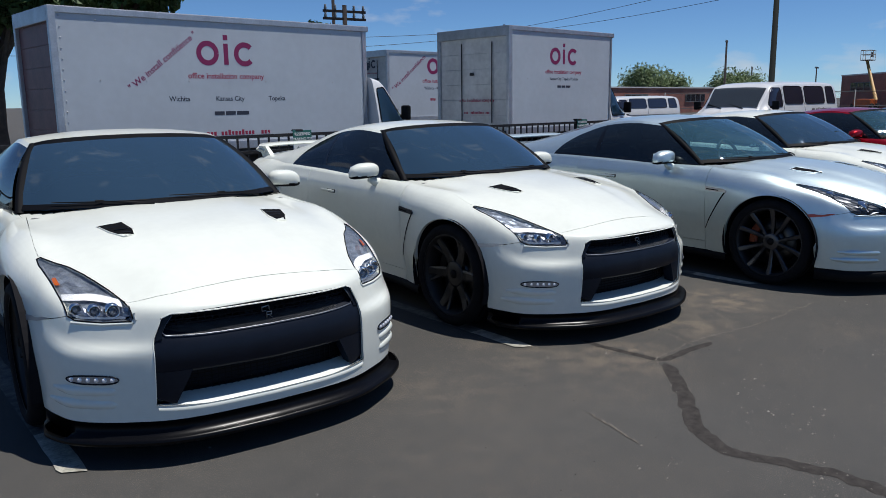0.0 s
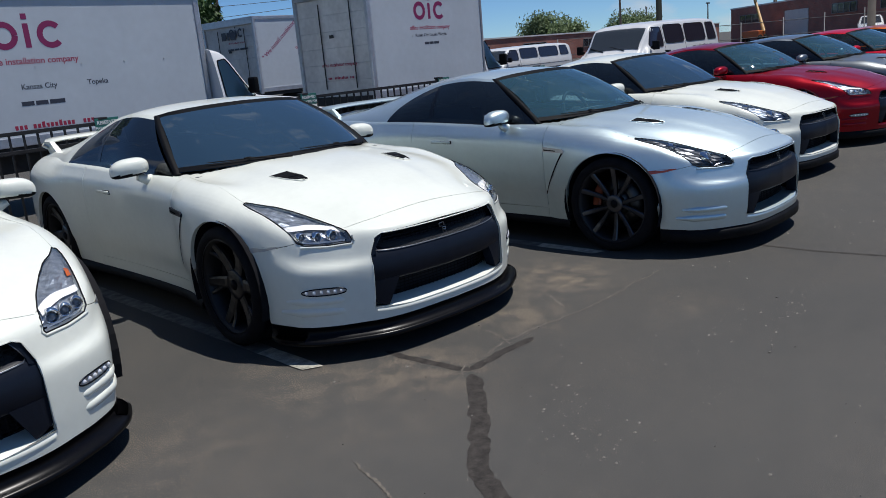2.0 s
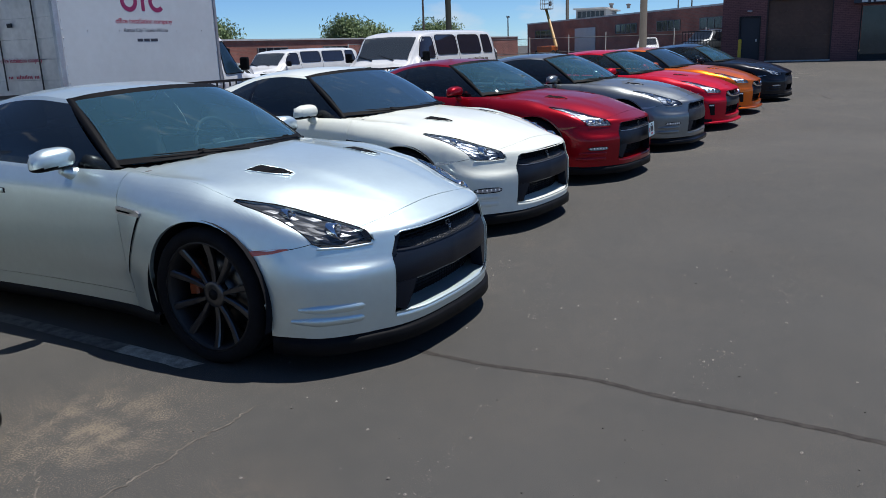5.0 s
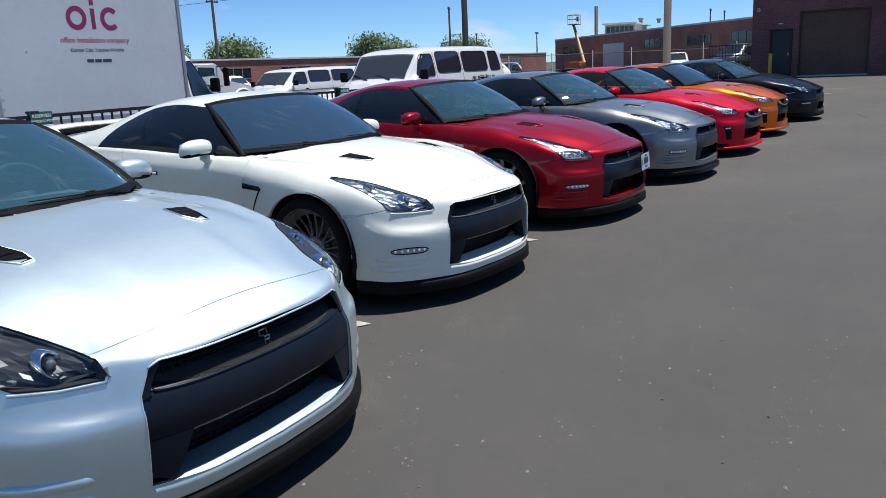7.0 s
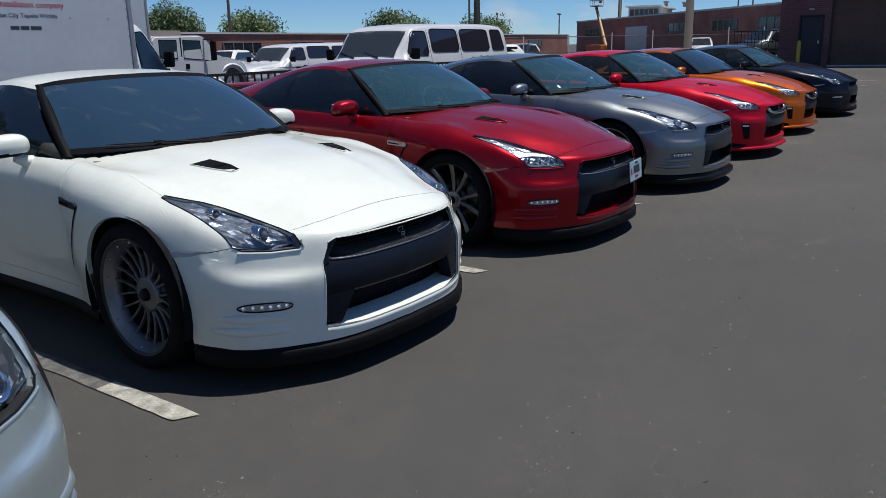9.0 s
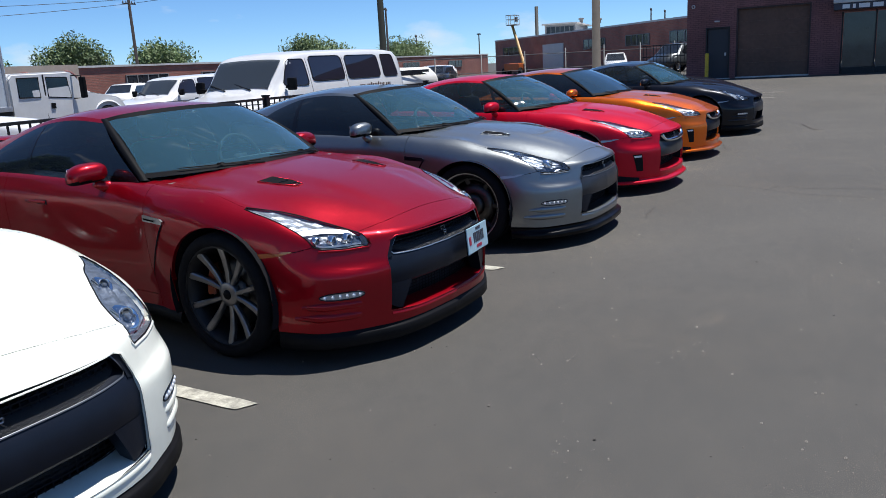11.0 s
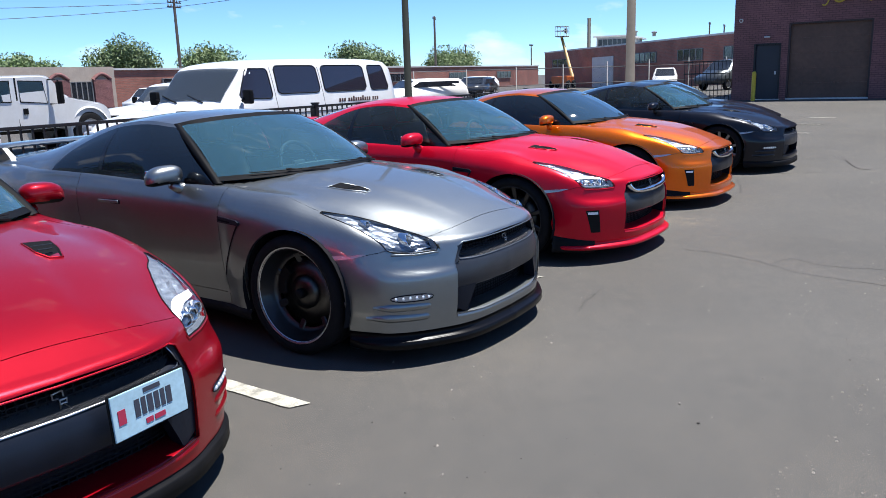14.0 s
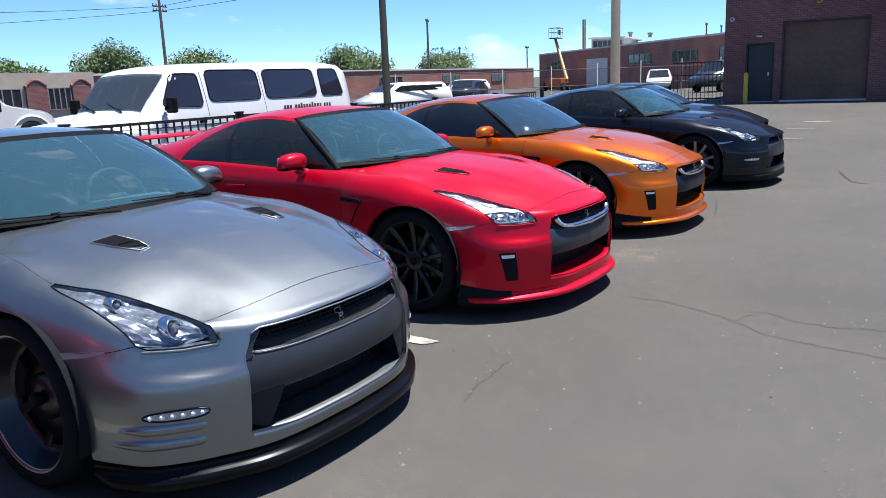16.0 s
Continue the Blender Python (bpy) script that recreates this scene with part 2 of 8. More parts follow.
def bars(widths, height, mat, m, parent, gap=.05, name="text_line"):
    """A line of unreadable words: one plain bar a word."""
    total = sum(widths) + gap * (len(widths) - 1)
    bm = bmesh.new()
    x = -total / 2
    for w in widths:
        add_box(bm, x, x + w, -height / 2, height / 2, 0, .0015)
        x += w + gap
    ob = part(name, bm, mat, parent)
    ob.matrix_basis = m
    return ob




def letters(n, pitch, height, mat, m, parent):
    """A word that cannot be spelt out: n upright bars of uneven height."""
    bm = bmesh.new()
    for k in range(n):
        x = (k - (n - 1) / 2) * pitch
        tall = height * (1.0 if (k * 7 + n) % 4 == 0 else .72)
        add_box(bm, x - pitch * .34, x + pitch * .34, -height * .36, -height * .36 + tall, 0, .0015)
    ob = part("text_line", bm, mat, parent)
    ob.matrix_basis = m
    return ob


from mathutils import kdtree

# ---------------------------------------------------------------- sports coupe
# Car space: x across, y from the nose (0) to the tail (4.67), z up.
def smooth(*pts):
    c = catmull(pts, 16)
    return lambda v: np.interp(v, c[:, 0], c[:, 1])


WHEEL_F, WHEEL_R, HUB, ARCH = 0.93, 3.73, 0.355, 0.388
CENTRE = smooth((0, .655), (.08, .695), (.3, .795), (.6, .88), (.8, .918), (1.1, .955), (1.4, .978), (1.7, .985), (2.4, .98), (3.2, 1.02), (3.8, 1.06), (4.2, 1.055), (4.5, 1.04), (4.67, 1.02))
FALL = smooth((0, .09), (.2, .125), (.35, .135), (.5, .095), (.64, .075), (.94, .066), (1.4, .06), (1.8, .04), (2.4, .02), (3.2, .03), (3.7, .07), (4.3, .10), (4.67, .12))
D_LOW = smooth((0, .01), (.5, .02), (.94, .04), (1.4, .055), (2.4, .06), (3.2, .05), (3.72, .04), (4.4, .08), (4.67, .12))
D_SILL = smooth((0, 0), (.5, .006), (.94, .015), (1.4, .042), (2.4, .05), (3.2, .035), (3.72, .01), (4.67, .05))
D_MID = smooth((0, 0), (.5, .0), (.94, .0), (1.4, .012), (2.4, .02), (3.2, .01), (3.72, .0), (4.67, .02))
D_UP = smooth((0, .008), (.15, .03), (.3, .03), (.94, .01), (1.5, .004), (2.4, .0), (3.3, .004), (3.72, .012), (4.67, .03))
D_TOP = smooth((0, .028), (.15, .06), (.33, .06), (.94, .06), (1.5, .045), (2.4, .032), (3.3, .045), (3.72, .07), (4.67, .07))
D_LID = smooth((0, .085), (.07, .10), (.33, .19), (.55, .20), (.94, .20), (1.4, .155), (1.66, .125), (2.4, .085), (3.3, .09), (3.72, .17), (4.2, .22), (4.5, .2), (4.67, .18))
SPINE = smooth((0, 1.0), (.33, 1.08), (.94, 1.22), (1.35, 1.38), (2.0, 2.0), (3.4, 3.4), (4.0, 3.75), (4.67, 3.95))
LIP_Z = smooth((0, .19), (.33, .19), (.6, .195), (2.4, .2), (4.67, .25))


def skin(x, y):
    """Height of the bonnet, wings and boot lid."""
    ax = np.abs(x)
    z = CENTRE(y) - FALL(y) * (ax / .80) ** 2.6
    z = z + .026 * np.exp(-((ax - .80) / .10) ** 2 - ((y - .98) / .30) ** 2)
    z = z - .014 * np.exp(-((ax - .66) / .075) ** 2) * np.clip((y - .85) / .3, 0, 1) * np.clip((1.7 - y) / .3, 0, 1)
    z = z - .024 * np.exp(-((ax - .55 - .40 * (y - .26)) / .13) ** 2) * np.clip((y - .10) / .15, 0, 1) * np.clip((1.2 - y) / .35, 0, 1)
    edge = .20 + .20 * np.clip(y / 1.4, 0, 1)
    z = z + .011 / (1 + np.exp((ax - edge) / .018)) * np.clip((y - .12) / .4, 0, 1) * np.clip((1.8 - y) / .3, 0, 1)
    return z


def car_columns():
    out = catmull([(0, 0), (.28, .015), (.46, .055), (.60, .13), (.71, .205), (.81, .31), (.872, .46), (.905, .62), (.935, .80), (.947, .93), (.942, 1.18), (.925, 1.40), (.899, 1.53), (.889, 1.66), (.885, 1.95), (.892, 2.4),
                   (.91, 2.9), (.945, 3.45), (.952, 3.73), (.938, 4.05), (.885, 4.38), (.74, 4.58), (.45, 4.655), (0, 4.67)], 30)
    seg = np.r_[0, np.cumsum(np.hypot(*np.diff(out, axis=0).T))]
    at_y = lambda y: np.interp(y, out[:, 1], seg)
    cols = []
    for s in np.linspace(0, at_y(WHEEL_F - ARCH), 58):
        cols.append((s, None))
    for a in np.linspace(0, math.pi, 25):
        cols.append((at_y(WHEEL_F - ARCH * math.cos(a)), HUB + ARCH * math.sin(a)))
    for y in list(np.linspace(WHEEL_F + ARCH, 1.53, 7)) + list(np.linspace(1.53, 2.95, 30))[1:] + list(np.linspace(2.95, WHEEL_R - ARCH, 10))[1:]:
        cols.append((at_y(y), None))
    for a in np.linspace(0, math.pi, 25):
        cols.append((at_y(WHEEL_R - ARCH * math.cos(a)), HUB + ARCH * math.sin(a)))
    for s in np.linspace(at_y(WHEEL_R + ARCH), seg[-1], 30):
        cols.append((s, None))
    return [(np.interp(s, seg, out[:, 0]), np.interp(s, seg, out[:, 1]), zb) for s, zb in cols]


WALL, LID = 30, 16


def car_grid(arches=True):
    """Points of the right half of the body: one column for each place round the outline, from the sill to the spine."""
    grid = []
    for ox, oy, zb in car_columns():
        c = np.array([0.0, SPINE(oy)])
        o = np.array([ox, oy])
        way = (c - o) / np.hypot(*(c - o))
        p = lambda d: o + way * d
        hz = lambda d: float(skin(*p(d)))
        zh, dl = hz(.12), float(D_LID(oy))
        z4 = zh - .05
        low = float(LIP_Z(oy))
        ctrl = [(D_LOW(oy), low - .02), (D_LOW(oy), low), (D_SILL(oy), .33), (D_MID(oy), .49), (D_UP(oy), max(z4 - .11, .535)), (D_TOP(oy), z4), (dl * .72, hz(dl * .72)), (dl, hz(dl)), (dl + .1, hz(dl + .1))]
        cv = catmull(ctrl, 24)[24:24 * 7 + 1]
        start = zb if zb and arches else low
        i = int(np.argmax(cv[:, 1] >= start))
        if i > 0:
            f = (start - cv[i - 1, 1]) / (cv[i, 1] - cv[i - 1, 1])
            cv = np.vstack([cv[i - 1] + f * (cv[i] - cv[i - 1]), cv[i:]])
        seg = np.r_[0, np.cumsum(np.hypot(*np.diff(cv, axis=0).T))]
        col = []
        for s in np.linspace(0, seg[-1], WALL):
            d, z = np.interp(s, seg, cv[:, 0]), np.interp(s, seg, cv[:, 1])
            col.append((*p(d), z))
        full = np.hypot(*(c - o))
        for k in range(1, LID):
            d = dl + (full - dl) * k / (LID - 1)
            x, y = p(d)
            col.append((x if k < LID - 1 else 0.0, y, float(skin(x, y))))
        grid.append(col)
    return np.array(grid)


GRID = car_grid()


def smooth_normals():
    """Normals of the body's plain sheet, without wheel openings, for even reflections."""
    g = car_grid(False)
    # carry the sheet a little past the plane of symmetry
    du = np.gradient(g, axis=0)
    dv = np.gradient(g, axis=1)
    nrm = np.cross(du, dv)
    nrm /= np.linalg.norm(nrm, axis=2, keepdims=True) + 1e-12
    out = g - np.array((0, 2.3, .35))
    nrm *= np.where((nrm * out).sum(2, keepdims=True) < 0, -1, 1)
    pts, nor = g.reshape(-1, 3), nrm.reshape(-1, 3)
    tree_ = kdtree.KDTree(len(pts))
    for i, p in enumerate(pts):
        tree_.insert(p, i)
    tree_.balance()
    return tree_, nor


SHEET, SHEET_NORMALS = smooth_normals()


def sheet_normal(co):
    side = -1 if co.x < 0 else 1
    acc = np.zeros(3)
    for _, i, d in SHEET.find_n((abs(co.x), co.y, co.z), 6):
        acc += SHEET_NORMALS[i] / (d * d + 1e-5)
    acc[0] *= side
    if abs(co.x) < .012:
        acc[0] *= abs(co.x) / .012
    return Vector(acc).normalized()


def on_front(x, z, lift=0.0):
    """The point of the nose at (x, z), lifted forwards."""
    xs, ys = [], []
    for col in GRID[:80]:
        xs.append(np.interp(z, col[:, 2], col[:, 0]))
        ys.append(np.interp(z, col[:, 2], col[:, 1]))
    n = int(np.argmax(xs)) + 1
    return np.array((x, np.interp(abs(x), xs[:n], ys[:n]) - lift, z))


def on_side(y, z, lift=0.0):
    """The point of the flank at (y, z); lift outwards."""
    cols = [c for c in GRID[50:160] if c[0, 2] <= z]
    ys = [np.interp(z, c[:, 2], c[:, 1]) for c in cols]
    xs = [np.interp(z, c[:, 2], c[:, 0]) for c in cols]
    return np.array((np.interp(y, ys, xs) + lift, y, z))


def dense(poly, step=.02, closed=True):
    out = []
    ring = poly + poly[:1] if closed else poly
    for a, b in zip(ring, ring[1:]):
        n = max(1, int(math.dist(a, b) / step))
        out += [tuple(np.array(a) + (np.array(b) - np.array(a)) * k / n) for k in range(n)]
    return out if closed else out + [ring[-1]]


def rounded(poly, n=4):
    """Cuts a polygon's corners into short curves."""
    out = []
    for i, b in enumerate(poly):
        a, c = np.array(poly[i - 1]), np.array(poly[(i + 1) % len(poly)])
        b = np.array(b)
        r = min(.018, np.hypot(*(a - b)) * .3, np.hypot(*(c - b)) * .3)
        p, q = b + (a - b) / np.hypot(*(a - b)) * r, b + (c - b) / np.hypot(*(c - b)) * r
        for k in range(n):
            t = k / (n - 1)
            out.append(tuple((1 - t) ** 2 * p + 2 * t * (1 - t) * b + t * t * q))
    return out


LAMP = [(.556, .684), (.553, .640), (.560, .628), (.660, .624), (.752, .632), (.774, .648), (.779, .692), (.788, .728), (.797, .763), (.805, .789), (.814, .814), (.812, .832), (.795, .839), (.752, .823), (.706, .808), (.664, .784), (.632, .76), (.60, .734), (.572, .706)]
GRILLE = [(-.1, .668), (.42, .656), (.455, .640), (.492, .560), (.50, .52), (.507, .262), (.30, .246), (-.1, .242)]
MESHES = {}


def oriented(bm, ref=(0, 2.3, .45)):
    r = Vector(ref)
    bm.normal_update()
    for f in bm.faces:
        if f.normal.dot(f.calc_center_median() - r) < 0:
            f.normal_flip()


def mirrored(bm):
    geom = bm.verts[:] + bm.edges[:] + bm.faces[:]
    d = bmesh.ops.duplicate(bm, geom=geom)
    for v in d["geom"]:
        if isinstance(v, bmesh.types.BMVert):
            v.co.x *= -1
    bmesh.ops.reverse_faces(bm, faces=[f for f in d["geom"] if isinstance(f, bmesh.types.BMFace)])
    bmesh.ops.remove_doubles(bm, verts=[v for v in bm.verts if abs(v.co.x) < 1e-4], dist=1e-4)


def keep(name, bm, smooth_on=True, orient=True):
    """Stores a finished mesh, shared by all cars."""
    if orient:
        oriented(bm)
    me = bpy.data.meshes.new(name)
    if smooth_on:
        for f in bm.faces:
            f.smooth = True
    bm.to_mesh(me)
    bm.free()
    MESHES[name] = me


def cut(bm, faces, co, no):
    geom = set(faces)
    for f in faces:
        geom |= set(f.edges) | set(f.verts)
    bmesh.ops.bisect_plane(bm, geom=list(geom), dist=1e-5, plane_co=co, plane_no=no)


def poly_hole(bm, poly, ymax):
    for (x0, z0), (x1, z1) in zip(poly, poly[1:] + poly[:1]):
        lo, hi = (min(x0, x1) - .05, min(z0, z1) - .05), (max(x0, x1) + .05, max(z0, z1) + .05)
        near = [f for f in bm.faces if (c := f.calc_center_median()).y < ymax and lo[0] < c.x < hi[0] and lo[1] < c.z < hi[1]]
        cut(bm, near, (x0, 0, z0), (z1 - z0, 0, x0 - x1))
    gone = [f for f in bm.faces if (c := f.calc_center_median()).y < ymax and inside(poly, c.x, c.z)]
    bmesh.ops.delete(bm, geom=gone, context="FACES")


def hood_outline():
    """The bonnet's shut line seen from above: straight across the nose, along the lamps, then back to the screen."""
    front = [(x, float(on_front(x, .742 - .045 * (x / .546) ** 2)[1])) for x in np.linspace(-.03, .552, 8)]
    lamp = [(x + .008, float(on_front(x, z)[1])) for x, z in ((.566, .707), (.60, .734), (.632, .76), (.664, .784), (.706, .808), (.752, .823), (.793, .838))]
    return front + lamp + [(.799, .92), (.785, 1.10), (.764, 1.30), (.742, 1.52), (.735, 1.75), (-.03, 1.75)]


BODY_PARTS = ["", "front_bumper", "fender", "door", "sill", "rear_body", "hood", "cowl"]


def build_body():
    bm = bmesh.new()
    nc, nr = GRID.shape[:2]
    vs = [[bm.verts.new(GRID[i, j]) for j in range(nr)] for i in range(nc)]
    for i in range(nc - 1):
        for j in range(nr - 1):
            c = (GRID[i, j] + GRID[i + 1, j] + GRID[i, j + 1] + GRID[i + 1, j + 1]) / 4
            if j >= WALL - 1 and 1.66 < GRID[i, 0, 1] < 4.2:
                continue
            f = bm.faces.new((vs[i][j], vs[i + 1][j], vs[i + 1][j + 1], vs[i][j + 1]))
            y = (GRID[i, 0, 1] + GRID[i + 1, 0, 1]) / 2
            if j >= WALL - 1 and y < 1.7:
                k = 7 if c[1] > 1.305 + .34 * (c[0] / .75) ** 2 else 6
            elif y < WHEEL_F - ARCH + .075:
                k = 1
            elif y < 1.53:
                k = 2
            elif y < 2.95:
                k = 3
            else:
                k = 5
            f.material_index = k
    bmesh.ops.remove_doubles(bm, verts=bm.verts[:], dist=2e-5)
    front = [f for f in bm.faces if f.material_index == 1 and f.calc_center_median().x > .7]
    cut(bm, front, (.776, 0, .648), (.38, 0, 1))
    for f in bm.faces:
        c = f.calc_center_median()
        if f.material_index == 1 and c.z - .648 + .38 * (c.x - .776) > 0 and c.x > .70:
            f.material_index = 2
    doors = [f for f in bm.faces if f.material_index == 3 and f.calc_center_median().z < .4]
    cut(bm, doors, (0, 0, .285), (0, 0, 1))
    for f in bm.faces:
        if f.material_index == 3 and f.calc_center_median().z < .285:
            f.material_index = 4
    hood = hood_outline()
    bm.normal_update()
    for (x0, y0), (x1, y1) in zip(hood[:-3], hood[1:-2]):
        lo, hi = (min(x0, x1) - .03, min(y0, y1) - .03), (max(x0, x1) + .03, max(y0, y1) + .03)
        near = [f for f in bm.faces if f.normal.z ** 2 > .02 and (c := f.calc_center_median()).z > .62 and lo[0] < c.x < hi[0] and lo[1] < c.y < hi[1]]
        cut(bm, near, (x0, y0, 0), (y1 - y0, x0 - x1, 0))
    bm.normal_update()
    for f in bm.faces:
        c = f.calc_center_median()
        if c.y > 1.72 or c.z < .62 or f.normal.z ** 2 < .02 or f.material_index == 7:
            continue
        if inside(hood, c.x, c.y):
            f.material_index = 6
        elif f.material_index == 6:
            f.material_index = 2 if c.x > .70 else 1
    poly_hole(bm, LAMP, 1.0)
    poly_hole(bm, GRILLE, .5)
    bmesh.ops.remove_doubles(bm, verts=bm.verts[:], dist=.0012)
    oriented(bm, (0, 2.3, .4))
    mirrored(bm)
    sides = {1: [0], 2: [1, -1], 3: [1, -1], 4: [1, -1], 5: [0], 6: [0], 7: [0]}
    for k, ss in sides.items():
        for s in ss:
            b = bm.copy()
            bmesh.ops.delete(b, geom=[f for f in b.faces if f.material_index != k or (s and f.calc_center_median().x * s < 0)], context="FACES")
            b.normal_update()
            edge = [e for e in b.edges if e.is_boundary]
            rim = {v for e in edge for v in e.verts}
            moved = {}
            for v in rim:
                inner = [e.other_vert(v).co for e in v.link_edges if e.other_vert(v) not in rim]
                if inner:
                    d = sum(inner, Vector()) / len(inner) - v.co
                    moved[v] = v.co + d.normalized() * min(.0019, d.length * .4)
            normals = {v: v.normal.copy() for v in rim}
            for v, co in moved.items():
                v.co = co
            ex = bmesh.ops.extrude_edge_only(b, edges=edge)
            new_v = [g for g in ex["geom"] if isinstance(g, bmesh.types.BMVert)]
            for v in new_v:
                src = min((e.other_vert(v) for e in v.link_edges if e.other_vert(v) in normals), key=lambda w: (w.co - v.co).length, default=None)
                if src:
                    v.co -= normals[src] * .022
            flange = {g for g in ex["geom"] if isinstance(g, bmesh.types.BMFace)}
            for f in b.faces:
                f.material_index, f.smooth = int(f in flange), True
            for e in edge:
                if e.is_valid:
                    e.smooth = False
            me = bpy.data.meshes.new("body")
            b.to_mesh(me)
            b.free()
            own = [sheet_normal(v.co) for v in me.vertices]
            loops = []
            for pl in me.polygons:
                loops += [tuple(pl.normal) if pl.material_index else tuple(own[v]) for v in pl.vertices]
                pl.material_index = 0
            me.normals_split_custom_set(loops)
            MESHES[BODY_PARTS[k] + {1: "_l", -1: "_r", 0: ""}[s]] = me
    bm.free()


def poly_rows(poly, n):
    zs = [p[1] for p in poly]
    rows = []
    for z in np.linspace(min(zs) + .0015, max(zs) - .0015, n):
        hits = []
        for (x0, z0), (x1, z1) in zip(poly, poly[1:] + poly[:1]):
            if (z0 > z) != (z1 > z):
                hits.append(x0 + (x1 - x0) * (z - z0) / (z1 - z0))
        rows.append((min(hits), max(hits), z))
    return rows


def front_patch(bm, poly, nz, nx, depth, side=1, bend=None):
    """A sheet that follows the nose inside a polygon, depth behind it."""
    rows = poly_rows(poly, nz)
    vs = []
    for a, b, z in rows:
        line = []
        for k in range(nx):
            x = a + (b - a) * k / (nx - 1)
            p = on_front(x, z)
            p[1] += depth + (bend(x, z) if bend else 0)
            line.append(bm.verts.new((p[0] * side, p[1], p[2])))
        vs.append(line)
    for r0, r1 in zip(vs, vs[1:]):
        for k in range(nx - 1):
            bm.faces.new((r0[k], r0[k + 1], r1[k + 1], r1[k]))


def front_skirt(bm, poly, d0, d1, side=1, closed=True):
    """A band that runs inwards round a polygon on the nose."""
    ring = dense(poly, closed=closed)
    a = [on_front(x, z) for x, z in ring]
    v0 = [bm.verts.new((p[0] * side, p[1] + d0, p[2])) for p in a]
    v1 = [bm.verts.new((p[0] * side, p[1] + d1, p[2])) for p in a]
    n = len(ring)
    for i in range(n if closed else n - 1):
        j = (i + 1) % n
        bm.faces.new((v0[i], v0[j], v1[j], v1[i]))


def front_tube(bm, pts, r, side=1, lift=0.0, n=6):
    add_tube(bm, [(p[0] * side, p[1], p[2]) for p in (on_front(x, z, lift) for x, z in pts)], r, n)


def ball(bm, c, r, flat=(1, 1, 1), u=12, v=8):
    s = bmesh.ops.create_uvsphere(bm, u_segments=u, v_segments=v, radius=r)
    for w in s["verts"]:
        w.co = Vector((c[0] + w.co.x * flat[0], c[1] + w.co.y * flat[1], c[2] + w.co.z * flat[2]))
    return s["verts"]


